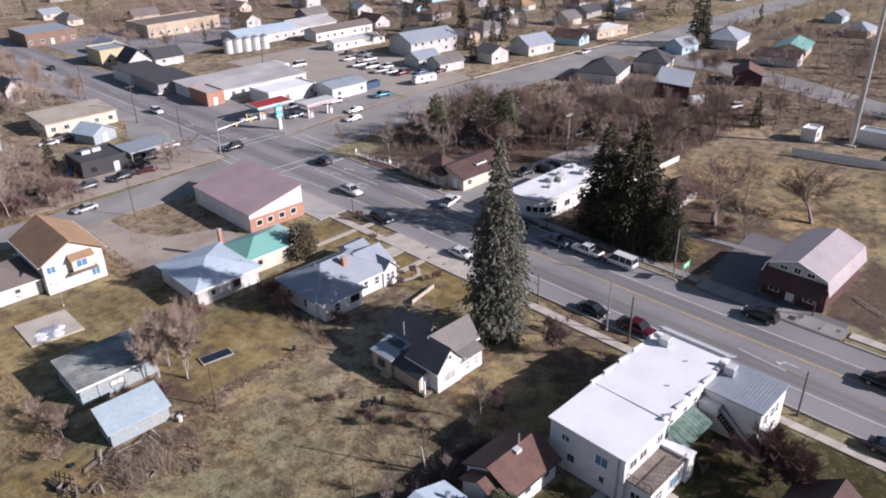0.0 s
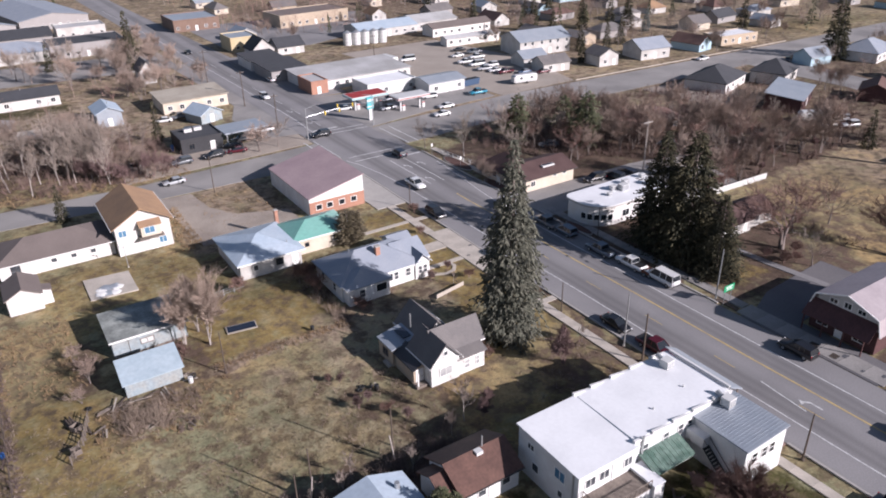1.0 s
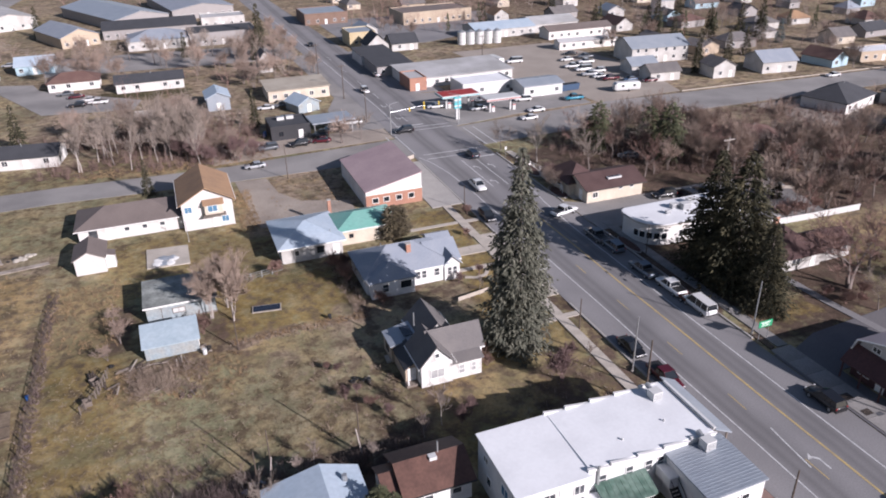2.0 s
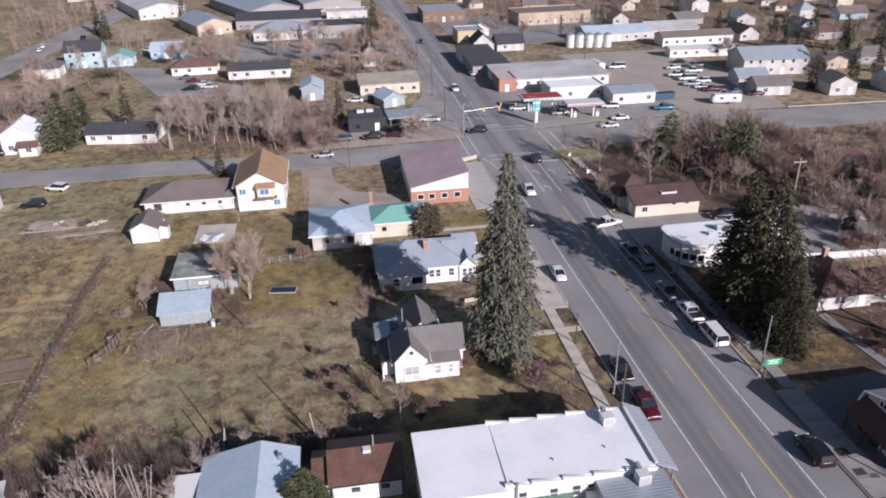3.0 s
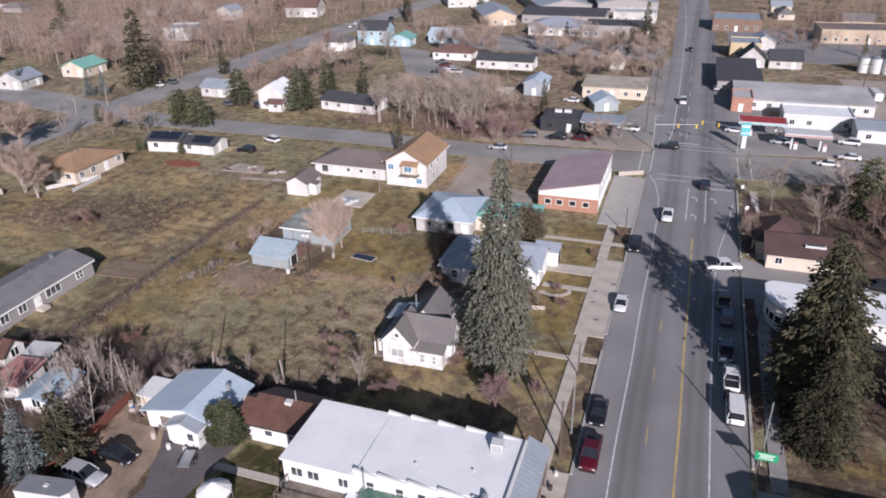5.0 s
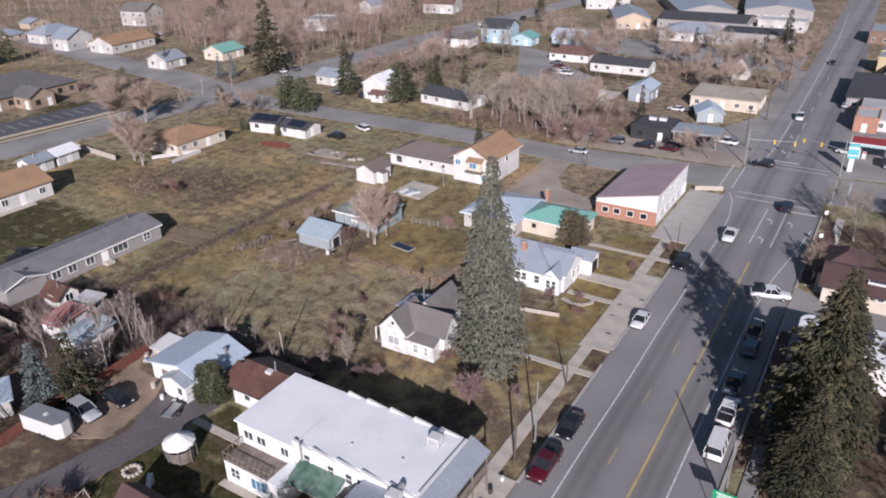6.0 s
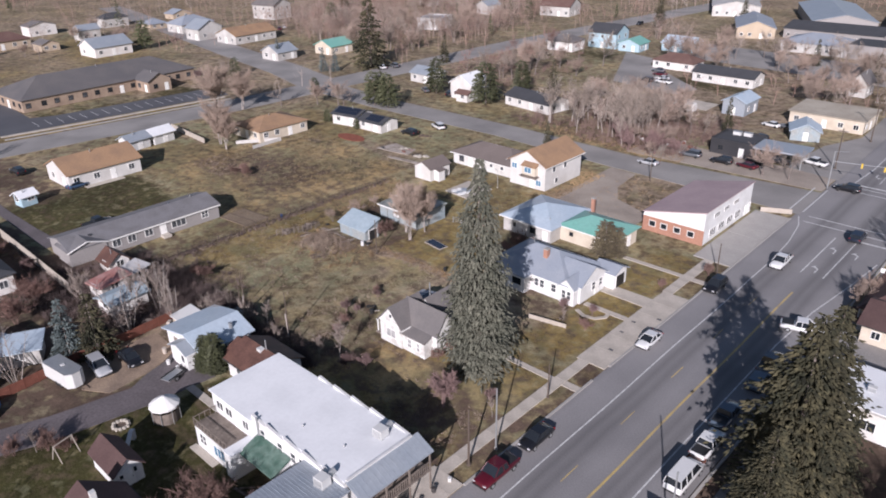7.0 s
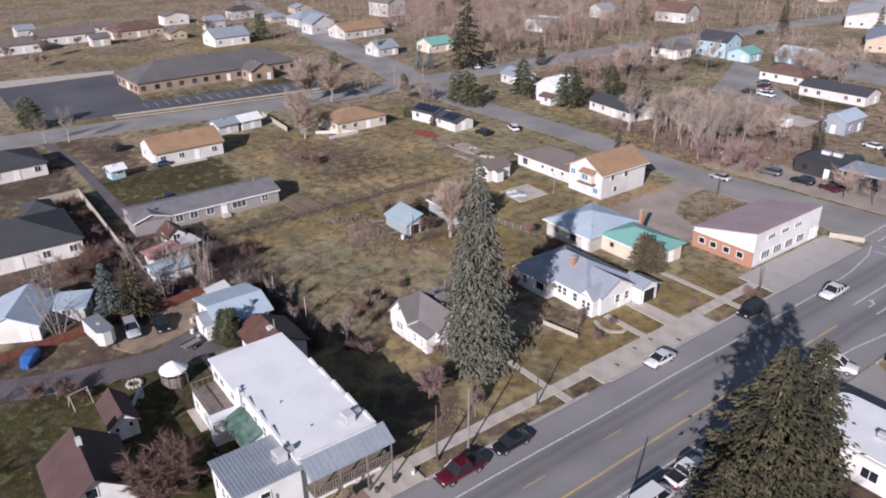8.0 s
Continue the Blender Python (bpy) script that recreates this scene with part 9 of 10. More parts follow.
# green road sign: unreadable lettering as pale bars
sg = thing("road_sign", "green road sign with white lettering on posts", "road sign", 28.85, -13.4, 0, 0)
for sx in (-0.7, 0.7):
    part("sign_post", Shape().tube((sx, 0.05, -0.1), (sx, 0.05, 2.2), 0.05, 0.05, 6, True), STEEL, sg)
face = part("sign_panel", Shape().box(-1.1, 1.1, -0.03, 0.03, 2.2, 3.2), SIGN_GREEN, sg)
for z, w in ((2.95, 0.8), (2.72, 0.6), (2.47, 0.7)):
    part("lettering", Shape().box(-w, w, -0.04, -0.031, z - 0.05, z + 0.05), TRIM, face)


def signal(x, y, rz, reach, h=6.2):
    s = thing("traffic_signal", "traffic signal mast arm with yellow housings", "traffic light", x, y, 0, rz, group="traffic signals")
    part("shaft", Shape().tube((0, 0, -0.1), (0, 0, h + 1.6), 0.15, 0.1, 10, True), STEEL, s)
    arm = part("mast_arm", Shape().tube((0, 0, h - 0.5), (reach, 0, h), 0.085, 0.045, 8, True), STEEL, s)
    for f in (0.55, 0.97):
        hd = part("signal_head", Shape().box(-0.16, 0.16, -0.13, 0.13, -0.85, 0.1), YELLOW_PAINT, arm, at=pose(reach * f, 0, h - 0.1))
    part("lamp_arm", Shape().tube((0, 0, h + 1.5), (2.4, 0, h + 1.9), 0.05, 0.04, 6, True), STEEL, s)


signal(10.2, 91.5, 5, 9.5)
signal(28.8, 93.2, 160, 9.0)
for x, y in ((29.2, 55.6), (28.8, 66.6)):
    s = thing("street_sign", "small white sign on a thin post", "sign", x, y, 0, 20)
    part("sign_post", Shape().tube((0, 0.04, -0.1), (0, 0.04, 2.4), 0.03, 0.03, 6, True), STEEL, s)
    part("sign_panel", Shape().box(-0.3, 0.3, -0.015, 0.015, 1.8, 2.5), TRIM, s)
s = thing("office_sign", "white double-post office sign in a planting bed", "sign", 29.9, 43.0, 0, 80)
for sx in (-0.6, 0.6):
    part("sign_post", Shape().box(sx - 0.06, sx + 0.06, -0.06, 0.06, 0, 1.9), PLASTIC_WHITE, s)
fc = part("sign_panel", Shape().box(-0.54, 0.54, -0.05, 0.05, 0.7, 1.7), PLASTIC_WHITE, s)
part("lettering", Shape().box(-0.35, 0.35, -0.06, -0.051, 1.2, 1.35), STEEL_DARK, fc)
for x, y, w, d in ((29.4, 43.5, 1.2, 3.2), (29.0, 18.0, 0.85, 3.2), (30.0, 58.0, 1.4, 5.0)):
    b = thing("planting_bed", "kerbed planting bed of red-brown mulch", "planting bed", x, y)
    pts = [(w * math.cos(a), d * math.sin(a)) for a in np.linspace(0, 2 * math.pi, 18)[:-1]]
    part("bed_kerb", Shape().prism([(p * 1.08, q * 1.05) for p, q in pts], "z", -0.1, 0.13), KERB, b)
    part("mulch", Shape().prism(pts, "z", 0.0, 0.16), surface("mulch", (0.105, 0.055, 0.046), 0.95, vary=0.25, big=0.8, small=4, bump=0.3) if x == 29.4 else bpy.data.materials["mulch"], b)

bed = thing("flower_bed", "dark bare soil bed at the foot of the green sign", "planting bed", 28.75, -13.6)
part("soil", Shape().prism([(-0.35, -1.9), (0.4, -1.7), (0.55, 0.4), (0.45, 1.7), (-0.3, 1.8)], "z", -0.1, 0.14), SOIL, bed)
# filling station
for x0, x1, y0, y1, top in ((29.0, 40.0, 104.5, 110.5, RED_PAINT), (38.5, 48.5, 97.5, 102.5, PLASTIC_WHITE)):
    c = thing("fuel_canopy", "flat filling station canopy with coloured edge", "canopy", (x0 + x1) / 2, (y0 + y1) / 2, group="fuel canopies")
    w, d = (x1 - x0) / 2, (y1 - y0) / 2
    part("canopy_roof", Shape().box(-w, w, -d, d, 3.6, 4.2), PLASTIC_WHITE, c)
    part("canopy_top", Shape().box(-w + 0.3, w - 0.3, -d + 0.3, d - 0.3, 4.202, 4.24), top, c)
    part("canopy_band", Shape().box(-w - 0.02, w + 0.02, -d - 0.02, d + 0.02, 3.75, 3.95), TEAL_PAINT if top is RED_PAINT else RED_PAINT, c)
    for sx in (-0.6, 0.6):
        part("canopy_post", Shape().box(sx * w - 0.2, sx * w + 0.2, -0.2, 0.2, 0, 3.6), PLASTIC_WHITE, c)
        p = thing("fuel_pump", "white and red fuel pump on an island", "fuel pump", (x0 + x1) / 2 + sx * w + 1.0, (y0 + y1) / 2, 0.02)
        part("pump_body", Shape().box(-0.4, 0.4, -0.25, 0.25, 0.0, 1.6), PLASTIC_WHITE, p)
        part("pump_band", Shape().box(-0.42, 0.42, -0.27, 0.27, 1.3, 1.55), RED_PAINT, p)
py = thing("pylon_sign", "tall white and teal filling station pylon sign", "sign", 30.2, 97.2, 0, 10)
part("pylon", Shape().box(-0.5, 0.5, -0.25, 0.25, 0, 3.0), PLASTIC_WHITE, py)
part("sign_panel", Shape().box(-1.0, 1.0, -0.3, 0.3, 3.0, 6.0), TEAL_PAINT, py)
part("sign_band", Shape().box(-1.02, 1.02, -0.32, 0.32, 5.0, 5.5), PLASTIC_WHITE, py)
part("sign_band", Shape().box(-1.02, 1.02, -0.32, 0.32, 3.5, 3.8), PLASTIC_WHITE, py)
# workshop canopy
c = thing("workshop_canopy", "pale flat canopy on posts beside the black workshop", "canopy", -2.4, 101.0)
part("canopy_roof", Shape().slab([(-5.4, -4.2, 3.5), (5.6, -3.4, 3.5), (5.0, 4.0, 3.5), (-5.8, 3.6, 3.5)], 0.35), ROOF_STEEL, c)
for sx, sy in ((-4.8, -3.4), (4.8, -2.8), (4.4, 3.2), (-5.0, 3.0)):
    part("canopy_post", Shape().box(sx - 0.12, sx + 0.12, sy - 0.12, sy + 0.12, 0, 3.15), STEEL, c)
for x, y in ((-12.0, 104.5), (-14.4, 104.2)):
    u = thing("rooftop_unit", "white box unit on the black workshop roof", "rooftop unit", x, y, 3.29)
    part("housing", Shape().box(-0.9, 0.9, -0.5, 0.5, 0, 0.8), PLASTIC_WHITE, u)
    part("lid", Shape().box(-0.95, 0.95, -0.55, 0.55, 0.802, 0.88), STEEL, u)
# silos
for i in range(5):
    s = thing("grain_silo", "tall white cylindrical grain silo", "silo", 68.6 + 3.4 * i, 190.2 - 0.7 * i, group="grain silos")
    part("drum", Shape().tube((0, 0, 0), (0, 0, 4.6), 1.6, 1.6, 24, True), PLASTIC_WHITE, s, smooth=False)
    part("cone_roof", Shape().tube((0, 0, 4.602), (0, 0, 5.4), 1.66, 0.3, 24, True), STEEL, s)
    for z in (1.2, 2.5, 3.8):
        part("hoop", Shape().tube((0, 0, z), (0, 0, z + 0.1), 1.64, 1.64, 24, True), STEEL, s)
d = thing("skip_container", "blue open-topped waste container", "container", 71.0, 112.6, 0, 2)
part("container_body", Shape().prism([(-3.4, 1.9), (3.4, 1.9), (3.0, 0.1), (-3.0, 0.1)][::-1], "y", -1.1, 1.1), PAINT["blue"], d)
part("container_load", Shape().box(-3.2, 3.2, -1.0, 1.0, 1.902, 1.93), STEEL_DARK, d)
# solar arrays
for ax_, ay, turn, n, eave, half, rise in ((-93.4, 56.6, 10, 6, 2.6, 3.2, 1.1), (-85.4, 57.9, 2, 4, 2.3, 2.9, 1.0)):
    a = thing("solar_array", "dark solar panels on a low roof", "solar panel", ax_, ay, 0, turn, size=stretch(ax_, ay))
    slope = rise / half
    for i in range(n):
        for q0, q1 in ((0.08, 0.46), (0.5, 0.88)):
            xa, ya, yb = -0.6 * n + 1.2 * i + (0.0 if n == 6 else 0.6), -half + q0 * half, -half + q1 * half
            part("panel", Shape().slab([(xa, ya, eave + 0.3 + (ya + half) * slope), (xa + 1.14, ya, eave + 0.3 + (ya + half) * slope), (xa + 1.14, yb, eave + 0.3 + (yb + half) * slope), (xa, yb, eave + 0.3 + (yb + half) * slope)], 0.06), PANEL_BLACK, a)

# ---- fences ----


def post_fence(name, label, pts, gap, h, material, rails, kind_of="posts", thick=0.06):
    root = thing(name, label, "fence", *pts[0], 0)
    pts = [site(*p) for p in pts]
    ox, oy = pts[0]
    pm = Shape().box(-0.06, 0.06, -0.06, 0.06, -0.1, h).mesh("post", material)
    for (xa, ya), (xb, yb) in zip(pts[:-1], pts[1:]):
        ln = math.hypot(xb - xa, yb - ya)
        n = max(1, round(ln / gap))
        a = math.degrees(math.atan2(yb - ya, xb - xa))
        for i in range(n):
            t = i / n
            part("post", pm, None, root, at=pose(xa + (xb - xa) * t - ox, ya + (yb - ya) * t - oy, 0, 0, 0, a))
        if kind_of == "boards":
            step = ln / n
            bm_ = Shape().box(0.07, step - 0.07, -thick / 2, thick / 2, 0.05, h * 0.97).mesh("board_panel", material)
            for i in range(n):
                t = i / n
                part("board_panel", bm_, None, root, at=pose(xa + (xb - xa) * t - ox, ya + (yb - ya) * t - oy, 0.0, 0, 0, a))
        for z in rails:
            part("rail", Shape().box(0, ln, -0.02, 0.02, z - 0.03, z + 0.03), material, root, at=pose(xa - ox, ya - oy, 0, 0, 0, a))
    return root


post_fence("field_fence", "weathered post and wire field fence", [(-59.2, -22), (-59.5, -4), (-59.4, 13.7), (-59.3, 29.8), (-58.6, 36)], 2.6, 1.15, WOOD_POLE, (0.4, 0.75, 1.05))
post_fence("panel_fence", "tall cream panel fence beside the lane", [(-60.0, -29.4), (-76, -29.6), (-91.0, -29.9), (-90.4, -37.6)], 2.4, 1.9, WOOD_PALE, (), "boards")
post_fence("board_fence", "red-brown board fence behind the parked cars", [(-40.6, -56), (-41.0, -50), (-41.5, -43), (-42.4, -36), (-42.4, -29), (-42.9, -22.3)], 2.0, 1.5, WOOD_RED, (), "boards")
post_fence("board_fence", "low pale board fence on the lawn", [(-4.8, 11.9), (0.8, 13.0)], 1.9, 0.7, WOOD_PALE, (), "boards")
post_fence("white_fence", "white panel fence beside the ranch house", [(-94.0, 27), (-94.4, 35), (-99.5, 26)], 2.0, 0.9, WALL_DULL, (), "boards")
post_fence("panel_fence", "pale wall beside the cross street lawn", [(-120, 21.4), (-104.8, 21.2)], 2.2, 1.4, WOOD_PALE, (), "boards")
post_fence("mast_fence", "white panel fence round the mast yard", [(95.8, -2.6), (99.6, -21), (120, -22)], 2.4, 1.9, WALL_WHITE, (), "boards")
post_fence("wire_fence", "thin wire fence behind the garden lawn", [(-36, 30.2), (-27.5, 31.8)], 1.6, 1.1, STEEL, (0.3, 0.7, 1.05))
post_fence("garden_fence", "rough pallet fence beside the wood heap", [(-54.4, 4.3), (-53.0, 7.0), (-51.8, 11.8)], 0.9, 1.2, WOOD_GREY, (0.3, 0.6, 0.9, 1.1))
post_fence("yard_fence", "low wall and rail beside the junction", [(4.6, 71.8), (9.6, 74.0)], 1.6, 1.0, WOOD_PALE, (), "boards")
post_fence("corner_rail", "white rail beside the corner path", [(33.5, 50.5), (31.5, 58), (30.6, 67)], 2.0, 1.0, PLASTIC_WHITE, (0.5, 0.95))
post_fence("clinic_fence", "long white wall behind the brown-roofed house", [(50.6, 14.8), (64, 14.0), (76, 13.6)], 2.4, 1.3, PLASTIC_WHITE, (), "boards")
post_fence("lot_fence", "pale wall behind the clinic lot", [(61.5, 31.8), (73, 26.3)], 2.4, 0.7, WOOD_PALE, (), "boards")
post_fence("street_fence", "pale kerb wall beside the cross street", [(100, 97), (150, 95.2), (200, 93.6)], 4.0, 0.35, WOOD_PALE, (), "boards")

# ---- garden things ----


def lump(rng, r, h):
    """A low irregular heap or stone with uneven facets."""
    s, n = Shape(), 8
    low = [(r * rng.uniform(0.7, 1.2) * math.cos(2 * math.pi * i / n), r * rng.uniform(0.7, 1.2) * math.sin(2 * math.pi * i / n), -0.03) for i in range(n)]
    mid = [(x * rng.uniform(0.5, 0.85), y * rng.uniform(0.5, 0.85), h * rng.uniform(0.3, 0.9)) for x, y, _ in low]
    tip = (rng.uniform(-0.2, 0.2) * r, rng.uniform(-0.2, 0.2) * r, h)
    return s.add(low + mid + [tip], [(i, (i + 1) % n, n + (i + 1) % n, n + i) for i in range(n)] + [(n + i, n + (i + 1) % n, 2 * n) for i in range(n)] + [tuple(range(n - 1, -1, -1))])

gz = thing("gazebo", "round gazebo tent with white canvas roof", "gazebo", -22.9, -34.0)
part("canopy", Shape().tube((0, 0, 2.1), (0, 0, 3.1), 1.75, 0.15, 12, True), CANVAS, gz)
part("canopy_edge", Shape().tube((0, 0, 1.95), (0, 0, 2.098), 1.77, 1.77, 12, False), CANVAS, gz)
for i in range(8):
    a = i * math.pi / 4
    part("tent_pole", Shape().tube((1.65 * math.cos(a), 1.65 * math.sin(a), 0), (1.65 * math.cos(a), 1.65 * math.sin(a), 2.1), 0.04, 0.04, 6), STEEL, gz)
part("side_curtain", Shape().tube((0, 0, 0.02), (0, 0, 1.5), 1.55, 1.55, 12), WOOD_GREY, gz, "faded brown curtain")
part("table", Shape().tube((0, 0, 0.68), (0, 0, 0.74), 0.6, 0.6, 12, True).tube((0, 0, 0), (0, 0, 0.68), 0.06, 0.06, 6), WOOD_GREY, gz)
fp = thing("fire_pit", "ring of pale stones round a fire pit", "fire pit", -25.6, -38.3)
STONE_MESH = hull([(-0.22, 0, 0.2, 0.14), (0, 0, 0.3, 0.2), (0.22, 0, 0.2, 0.13)]).mesh("stone", STONE)
for i in range(12):
    a = i * 2 * math.pi / 12
    part("stone", STONE_MESH, None, fp, at=pose((0.82 + 0.1 * (i % 3 == 1)) * math.cos(a), 0.82 * math.sin(a), 0, 0, 0, math.degrees(a) + 90 + 13 * (i % 3)))
part("ash", Shape().tube((0, 0, -0.1), (0, 0, 0.04), 0.7, 0.7, 14, True), SOIL, fp)
sl = thing("garden_slide", "small white plastic children's slide", "slide", -22.0, -38.8, 0, 40)
part("chute", Shape().slab([(-0.25, -1.2, 0.15), (0.25, -1.2, 0.15), (0.25, 0.3, 1.2), (-0.25, 0.3, 1.2)], 0.1), PLASTIC_WHITE, sl)
part("ladder", Shape().box(-0.25, 0.25, 0.3, 0.8, 0, 1.2), PLASTIC_WHITE, sl)
sw = thing("swing_frame", "weathered wooden A-frame swing", "swing", -25.2, -44.6, 0, 105)
for sx in (-1.1, 1.1):
    for sy in (-0.8, 0.8):
        part("leg", Shape().tube((sx, sy, 0), (sx, 0, 2.0), 0.05, 0.05, 6), WOOD_PALE, sw)
part("beam", Shape().tube((-1.2, 0, 2.0), (1.2, 0, 2.0), 0.06, 0.06, 6, True), WOOD_PALE, sw)
pn = thing("ground_panel", "dark rectangular panel with pale rim on the lawn", "panel", -31.7, 21.0, 0, -8)
part("rim", Shape().box(-2.1, 2.1, -0.95, 0.95, 0.0, 0.12), WOOD_PALE, pn)
part("sheet", Shape().box(-1.95, 1.95, -0.8, 0.8, 0.121, 0.15), PANEL_BLACK, pn)
tb = thing("tarp_heap", "crumpled pale sheeting heaped on the slab", "sheeting", -44.2, 43.2, 0.12)
rng = random.Random(5)
for i in range(9):
    x, y = rng.uniform(-2.2, 1.6), rng.uniform(-1.6, 1.2)
    part("fold", lump(rng, rng.uniform(0.5, 1.2), rng.uniform(0.05, 0.14)), CANVAS if i % 3 else ROOF_STEEL, tb, at=pose(x, y, 0.03, 0, 0, rng.uniform(0, 180)))
gb = thing("vegetable_bed", "bare brown vegetable bed edged with old boards", "garden bed", -64.4, 4.6, 0, 6)
part("soil", Shape().box(-3.9, 3.9, -2.7, 2.7, -0.1, 0.06), surface("dry_garden_soil", (0.215, 0.165, 0.115), 0.95, vary=0.2, big=0.4, small=3, bump=0.3, tint=(0.165, 0.122, 0.085)), gb)
for y in (-2.6, -0.4, 2.6):
    part("board", Shape().box(-3.9, 3.9, y - 0.06, y + 0.06, 0.062, 0.13), WOOD_POLE, gb)
ml = thing("mulch_bed", "bright red mulch bed before the solar house", "planting bed", -85.0, 48.6)
part("mulch", Shape().prism([(4.6 * math.cos(a), 2.2 * math.sin(a)) for a in np.linspace(0, 2 * math.pi, 20)[:-1]], "z", -0.1, 0.06), surface("red_mulch", (0.24, 0.075, 0.045), 0.95, vary=0.2, big=0.8, small=4), ml)
for i, (x, y, s_, m_) in enumerate(((-74.2, 49.0, 1.2, STEEL_DARK), (-70.4, 52.0, 1.2, STONE), (-69.2, 51.0, 1.0, WOOD_RED), (-64.6, 51.2, 1.3, STONE), (-65.8, 51.4, 1.0, STEEL_DARK), (-68.6, 52.4, 0.9, PAVER), (-63.4, 52.0, 1.1, STONE), (-74.0, 62.0, 1.3, SOIL), (-72.8, 62.6, 1.2, SOIL), (-47.8, 7.4, 0.7, WOOD_GREY), (-44.0, 3.8, 0.8, SOIL))):
    h = thing("rubble_heap", "low heap of rubble and scrap", "rubble", x, y)
    for j in range(5):
        part("lump", lump(rng, rng.uniform(0.3, 0.6) * s_, rng.uniform(0.12, 0.3) * s_), m_, h, at=pose(rng.uniform(-0.9, 0.9), rng.uniform(-0.7, 0.7), -0.02, 0, 0, rng.uniform(0, 180)))
for x, y, n, ln, rz0 in ((-48.5, 11.6, 5, 2.2, 20), (-44.0, 11.8, 4, 1.8, 70), (-52.5, 9.0, 4, 2.0, 120), (-41.6, 13.6, 5, 1.8, 10), (-22.8, -1.6, 4, 0.9, 40), (-40.0, -24.6, 6, 1.4, 0), (-6.0, -34.4, 5, 1.6, 30), (-49.0, 12.2, 5, 2.6, 35), (-46.0, 12.4, 4, 2.0, 15), (-51.2, 8.0, 5, 1.6, 60), (-46.4, 6.2, 3, 1.8, 20), (-43.2, 4.4, 4, 1.4, 80)):
    h = thing("lumber_heap", "loose heap of old weathered boards", "lumber", x, y)
    for j in range(n):
        part("board", Shape().box(-ln / 2, ln / 2, -0.09, 0.09, 0, 0.06), rng.choice((WOOD_GREY, WOOD_PALE, WOOD_POLE)), h, at=pose(rng.uniform(-0.6, 0.6), rng.uniform(-0.6, 0.6), 0.06 * j, rng.uniform(-6, 6), 0, rz0 + rng.uniform(-35, 35)))
for x, y, m_, s_, lb in ((-41.2, 12.4, PLASTIC_WHITE, 0.5, "white"), (-23.7, 14.6, STEEL_DARK, 0.45, "black"), (-22.6, -2.2, STEEL_DARK, 0.5, "dark"), (8.6, -19.6, PLASTIC_WHITE, 0.35, "white"), (-16.4, 101.0, RED_PAINT, 0.6, "red"), (-19.0, 102.4, BLUE_TARP, 0.7, "blue"), (-18.6, 104.0, BLUE_TARP, 0.6, "blue"), (-33.0, -28.4, PLASTIC_WHITE, 0.4, "white"), (-31.0, -28.2, PLASTIC_WHITE, 0.35, "white"), (-35.8, -27.4, WOOD_PALE, 0.5, "pale"), (-59.8, 9.4, BLUE_TARP, 0.4, "blue"), (8.4, -21.8, TRIM_DARK, 0.4, "black"), (8.5, -24.0, TRIM_DARK, 0.4, "black")):
    b = thing("storage_drum", f"{lb} round drum standing on the ground", "drum", x, y)
    part("drum_body", Shape().tube((0, 0, 0), (0, 0, s_ * 1.5), s_ * 0.6, s_ * 0.62, 12, True), m_, b)
    part("lid", Shape().tube((0, 0, s_ * 1.502), (0, 0, s_ * 1.58), s_ * 0.64, s_ * 0.6, 12, True), m_, b)
for x, y, n, spread_ in ((-41.4, -23.4, 9, 1.3), (-36.0, -25.3, 8, 1.0), (-31.4, -25.8, 5, 0.6), (-38.6, -15.0, 9, 1.2)):
    h = thing("junk_heap", "jumble of boards, bags and pale scrap against the cottage", "scrap", x, y)
    for j in range(n):
        m_ = rng.choice((PLASTIC_WHITE, WOOD_PALE, STEEL, BLUE_TARP, WOOD_GREY, CANVAS))
        w, d, z = rng.uniform(0.2, 0.6), rng.uniform(0.15, 0.4), rng.uniform(0.15, 0.6)
        at = pose(rng.uniform(-spread_, spread_), rng.uniform(-spread_, spread_) * 0.5, 0, 0, 0, rng.uniform(0, 180))
        if j % 2:
            part("crate", Shape().box(-w, w, -d, d, 0, z), m_, h, at=at)
        else:
            part("bag", lump(rng, w, z), m_, h, at=at)
for x, y, tilt, h in ((-36.8, -14.6, 9, 3.2), (-26.7, -13.9, -7, 3.4)):
    p = thing("stub_pole", "pale leaning stub of an old pole", "pole", x, y)
    part("shaft", Shape().tube((0, 0, -0.2), (math.sin(radians(tilt)) * h, 0.1, h), 0.1, 0.07, 8, True), BARK_PALE, p)
bt = thing("covered_boat", "blue tarpaulin over a low boat", "boat", -39.4, -47.6, 0, 60)
part("cover", hull([(-2.2, 0.1, 0.7, 0.5), (-1.0, 0.1, 1.3, 0.9), (1.0, 0.1, 1.2, 0.9), (2.2, 0.2, 0.8, 0.3)]), BLUE_TARP, bt)
for i in range(5):
    k = thing("clutter_pile", "mixed scrap and parts in the workshop yard", "scrap", -22.0 - 3.2 * i, 97.5 + (i % 2) * 2)
    for j in range(5):
        part("scrap", hull([(-0.5, 0, 0.2, 0.25), (0, 0, 0.6, 0.4), (0.5, 0, 0.3, 0.25)]), rng.choice((STEEL, WOOD_RED, STEEL_DARK, PLASTIC_WHITE, ROOF_RUST)), k, at=pose(rng.uniform(-1.2, 1.2), rng.uniform(-1, 1), 0, 0, 0, rng.uniform(0, 180)))
st = thing("porch_bench", "dark bench on the street porch", "bench", 7.4, -25.2, 0.02)
part("seat", Shape().box(-0.25, 0.25, -0.8, 0.8, 0.4, 0.47), STEEL_DARK, st)
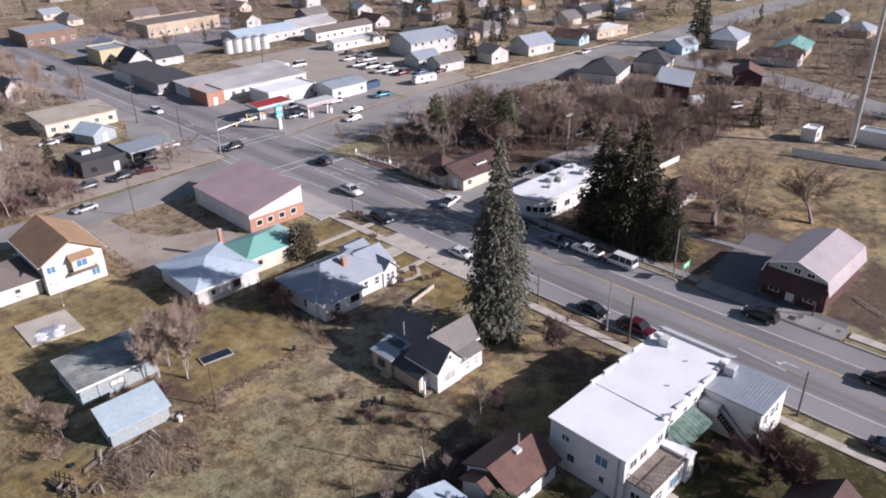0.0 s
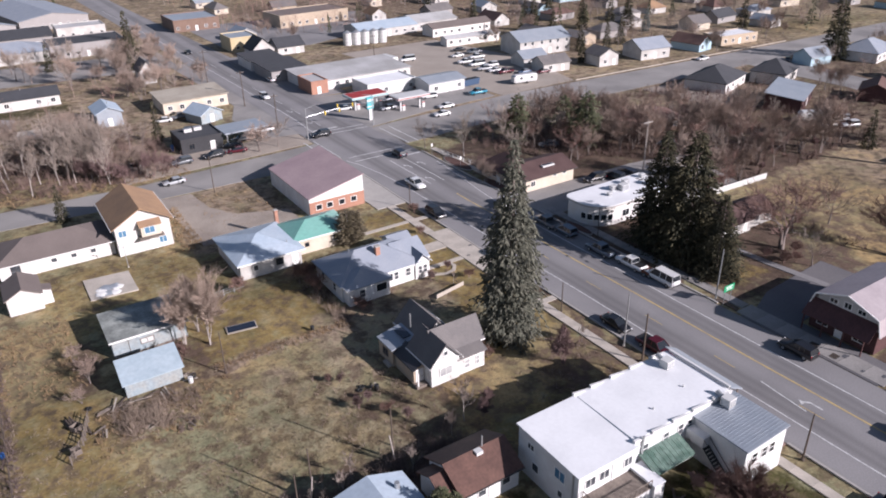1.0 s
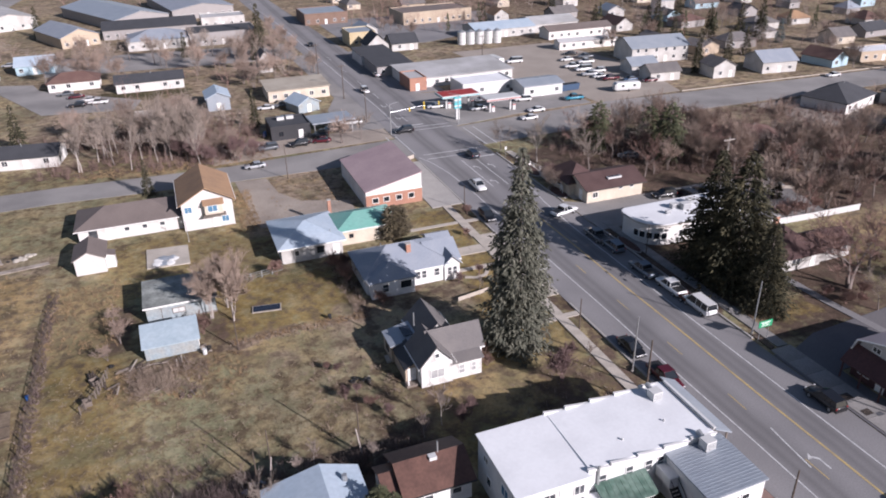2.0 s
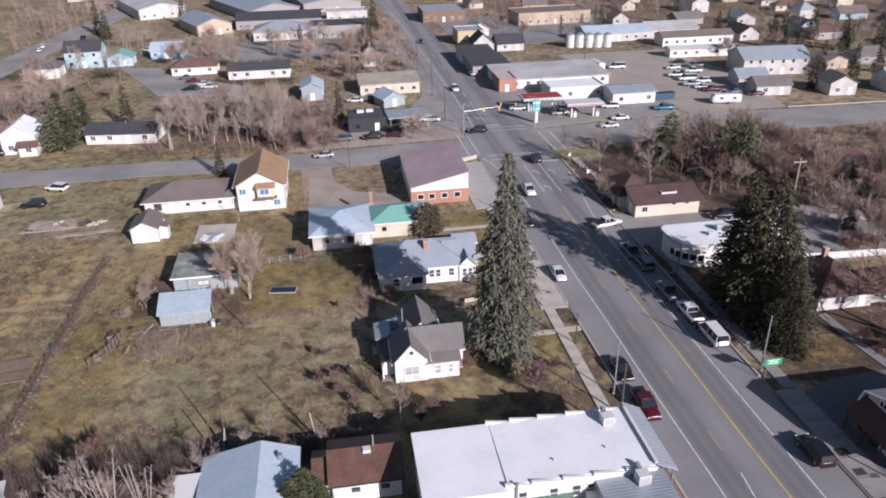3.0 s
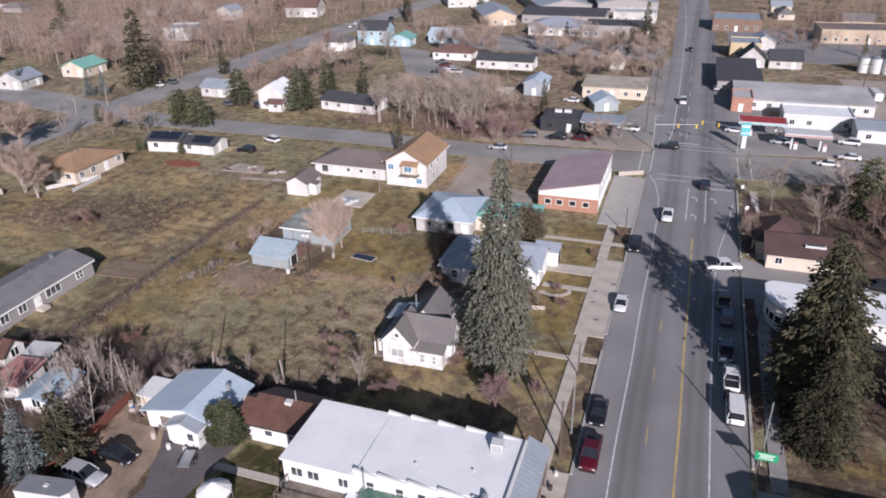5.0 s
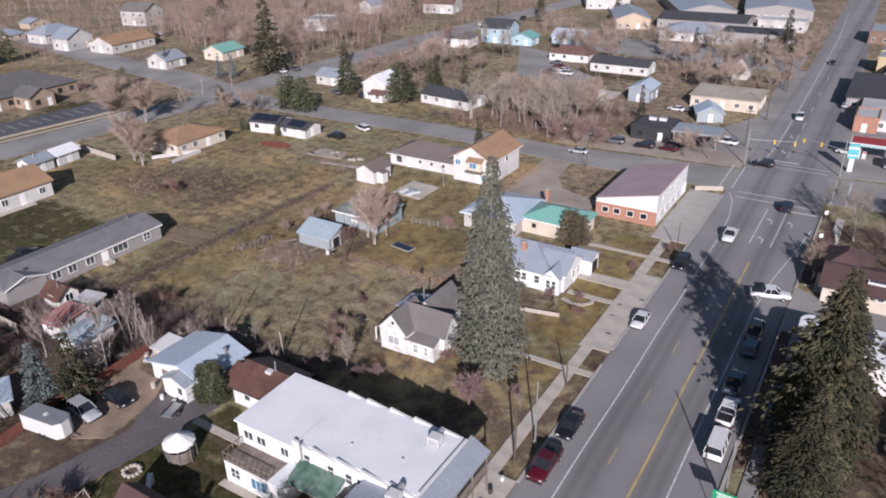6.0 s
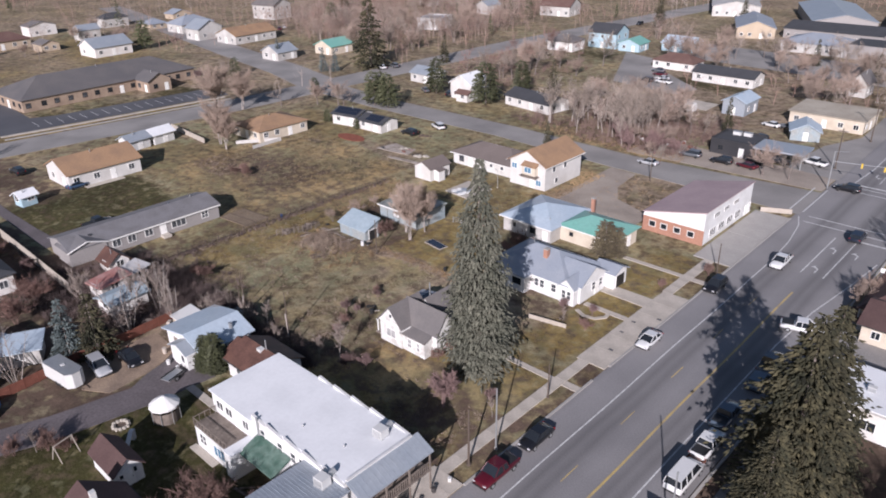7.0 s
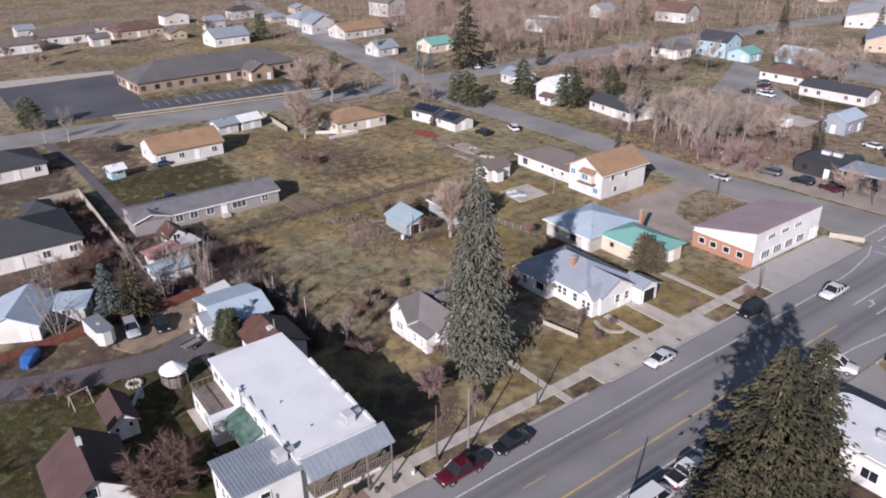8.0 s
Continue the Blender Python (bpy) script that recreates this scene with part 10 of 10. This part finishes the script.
part("backrest", Shape().box(-0.3, -0.25, -0.8, 0.8, 0.47, 0.95), STEEL_DARK, st)
for sy in (-0.7, 0.7):
    part("leg", Shape().box(-0.22, 0.22, sy - 0.04, sy + 0.04, 0, 0.4), STEEL_DARK, st)
dd = thing("satellite_dish", "small white satellite dish on the mobile home", "satellite dish", -71.6, -6.0, 3.3)
part("dish", Shape().tube((0, 0, 0.5), (0.12, 0.12, 0.6), 0.1, 0.42, 14, True), PLASTIC_WHITE, dd)
part("dish_post", Shape().tube((0, 0, -0.2), (0, 0, 0.5), 0.03, 0.03, 6), STEEL, dd)
ft = thing("flatbed_trailer", "low grey flatbed trailer on the asphalt pad", "trailer", -29.6, -29.6, 0, 18)
part("deck", Shape().box(-0.7, 0.7, -1.3, 1.3, 0.5, 0.6), STEEL, ft)
for sx in (-1, 1):
    w = part("wheel", WHEEL_MESH, None, ft, at=pose(sx * 0.82, -0.2, 0.33))
    part("rim", RIM_MESH, None, w)
    part("side_rail", Shape().box(sx * 0.67 - 0.03, sx * 0.67 + 0.03, -1.3, 1.3, 0.602, 0.75), STEEL_DARK, ft)
part("drawbar", Shape().tube((0, 1.3, 0.5), (0, 2.2, 0.42), 0.05, 0.05, 6, True), STEEL_DARK, ft)


def stack(name, label, x, y, rz, rows, ln, r, material):
    """Round logs or posts piled in rows."""
    root = thing(name, label, "wood pile", x, y, 0, rz)
    me = Shape().tube((-ln / 2, 0, 0), (ln / 2, 0, 0), r, r * 0.92, 7, True).mesh("log", material)
    for i in range(rows):
        for j in range(rows + 2 - i):
            part("log", me, None, root, at=pose(0.15 * ((i * 3 + j * 5) % 4 - 1.5), (j - (rows + 1 - i) / 2) * r * 2.05, r + i * r * 1.8, 0, 0, 2 * ((i + 2 * j) % 3 - 1)))


stack("wood_pile", "dark stacked round logs beside the field", -53.6, 11.6, 100, 2, 1.6, 0.12, WOOD_POLE)
stack("wood_pile", "grey stacked old fence posts by the shed", -50.2, 12.0, 20, 1, 2.0, 0.09, WOOD_GREY)
stack("wood_pile", "stacked firewood beside the red-roofed shed", -44.6, -25.2, 40, 3, 1.4, 0.1, WOOD_GREY)
for x, y in ((-53.2, 10.2), (-53.8, 6.0)):
    c = thing("wooden_crate", "weathered open wooden crate on rough ground", "crate", x, y, 0, (x * 40) % 90)
    for sx in (-1, 1):
        part("side", Shape().box(sx * 0.5 - 0.03, sx * 0.5 + 0.03, -0.5, 0.5, 0, 0.7), WOOD_GREY, c)
        part("side", Shape().box(-0.47, 0.47, sx * 0.47 - 0.03, sx * 0.47 + 0.03, 0, 0.66), WOOD_GREY, c)
    part("bottom", Shape().box(-0.47, 0.47, -0.44, 0.44, 0.02, 0.06), WOOD_POLE, c)


def tyre_shape():
    s, n, m = Shape(), 16, 6
    v = [((0.27 + 0.1 * math.cos(b)) * math.cos(a), (0.27 + 0.1 * math.cos(b)) * math.sin(a), 0.1 + 0.1 * math.sin(b)) for a in np.linspace(0, 2 * math.pi, n + 1)[:-1] for b in np.linspace(0, 2 * math.pi, m + 1)[:-1]]
    return s.add(v, [(i * m + j, ((i + 1) % n) * m + j, ((i + 1) % n) * m + (j + 1) % m, i * m + (j + 1) % m) for i in range(n) for j in range(m)])


OLD_TYRE = tyre_shape()
for x, y, z in ((-40.8, 13.2, 0), (-40.6, 13.3, 0.2), (-51.6, 13.4, 0), (-24.4, -1.2, 0), (-23.9, -0.7, 0)):
    solid("old_tyre", OLD_TYRE, RUBBER, "old black tyre lying on the grass", "tyre", at=pose(x, y, z))
for x, y, rz, ln in ((39.6, -36.6, 60, 5.4), (38.6, -41.0, 40, 2.0)):
    g = thing("garden_rail", "thin white pole lying across the dark garden", "pole", x, y, 0.0, rz)
    part("rail_bar", Shape().tube((-ln / 2, 0, 0.25), (ln / 2, 0, 0.25), 0.06, 0.06, 6, True), PLASTIC_WHITE, g)
    for sx in (-0.45, 0.45):
        part("stub", Shape().tube((sx * ln, 0, -0.05), (sx * ln, 0, 0.19), 0.05, 0.05, 6, True), WOOD_POLE, g)
for x, y, w in ((29.4, -26.6, 0.7), (29.3, -29.6, 0.6)):
    d = thing("drain_cover", "dark square drain cover in the concrete", "drain", x, y, 0.085, kind="structure")
    part("grate_frame", Shape().box(-w, w, -w * 0.8, w * 0.8, -0.05, 0.012), STEEL_DARK, d)
    for k in range(5):
        part("grate_bar", Shape().box(-w * 0.9, w * 0.9, (-0.6 + 0.3 * k) * w - 0.03, (-0.6 + 0.3 * k) * w + 0.03, 0.013, 0.03), WOOD_POLE, d)
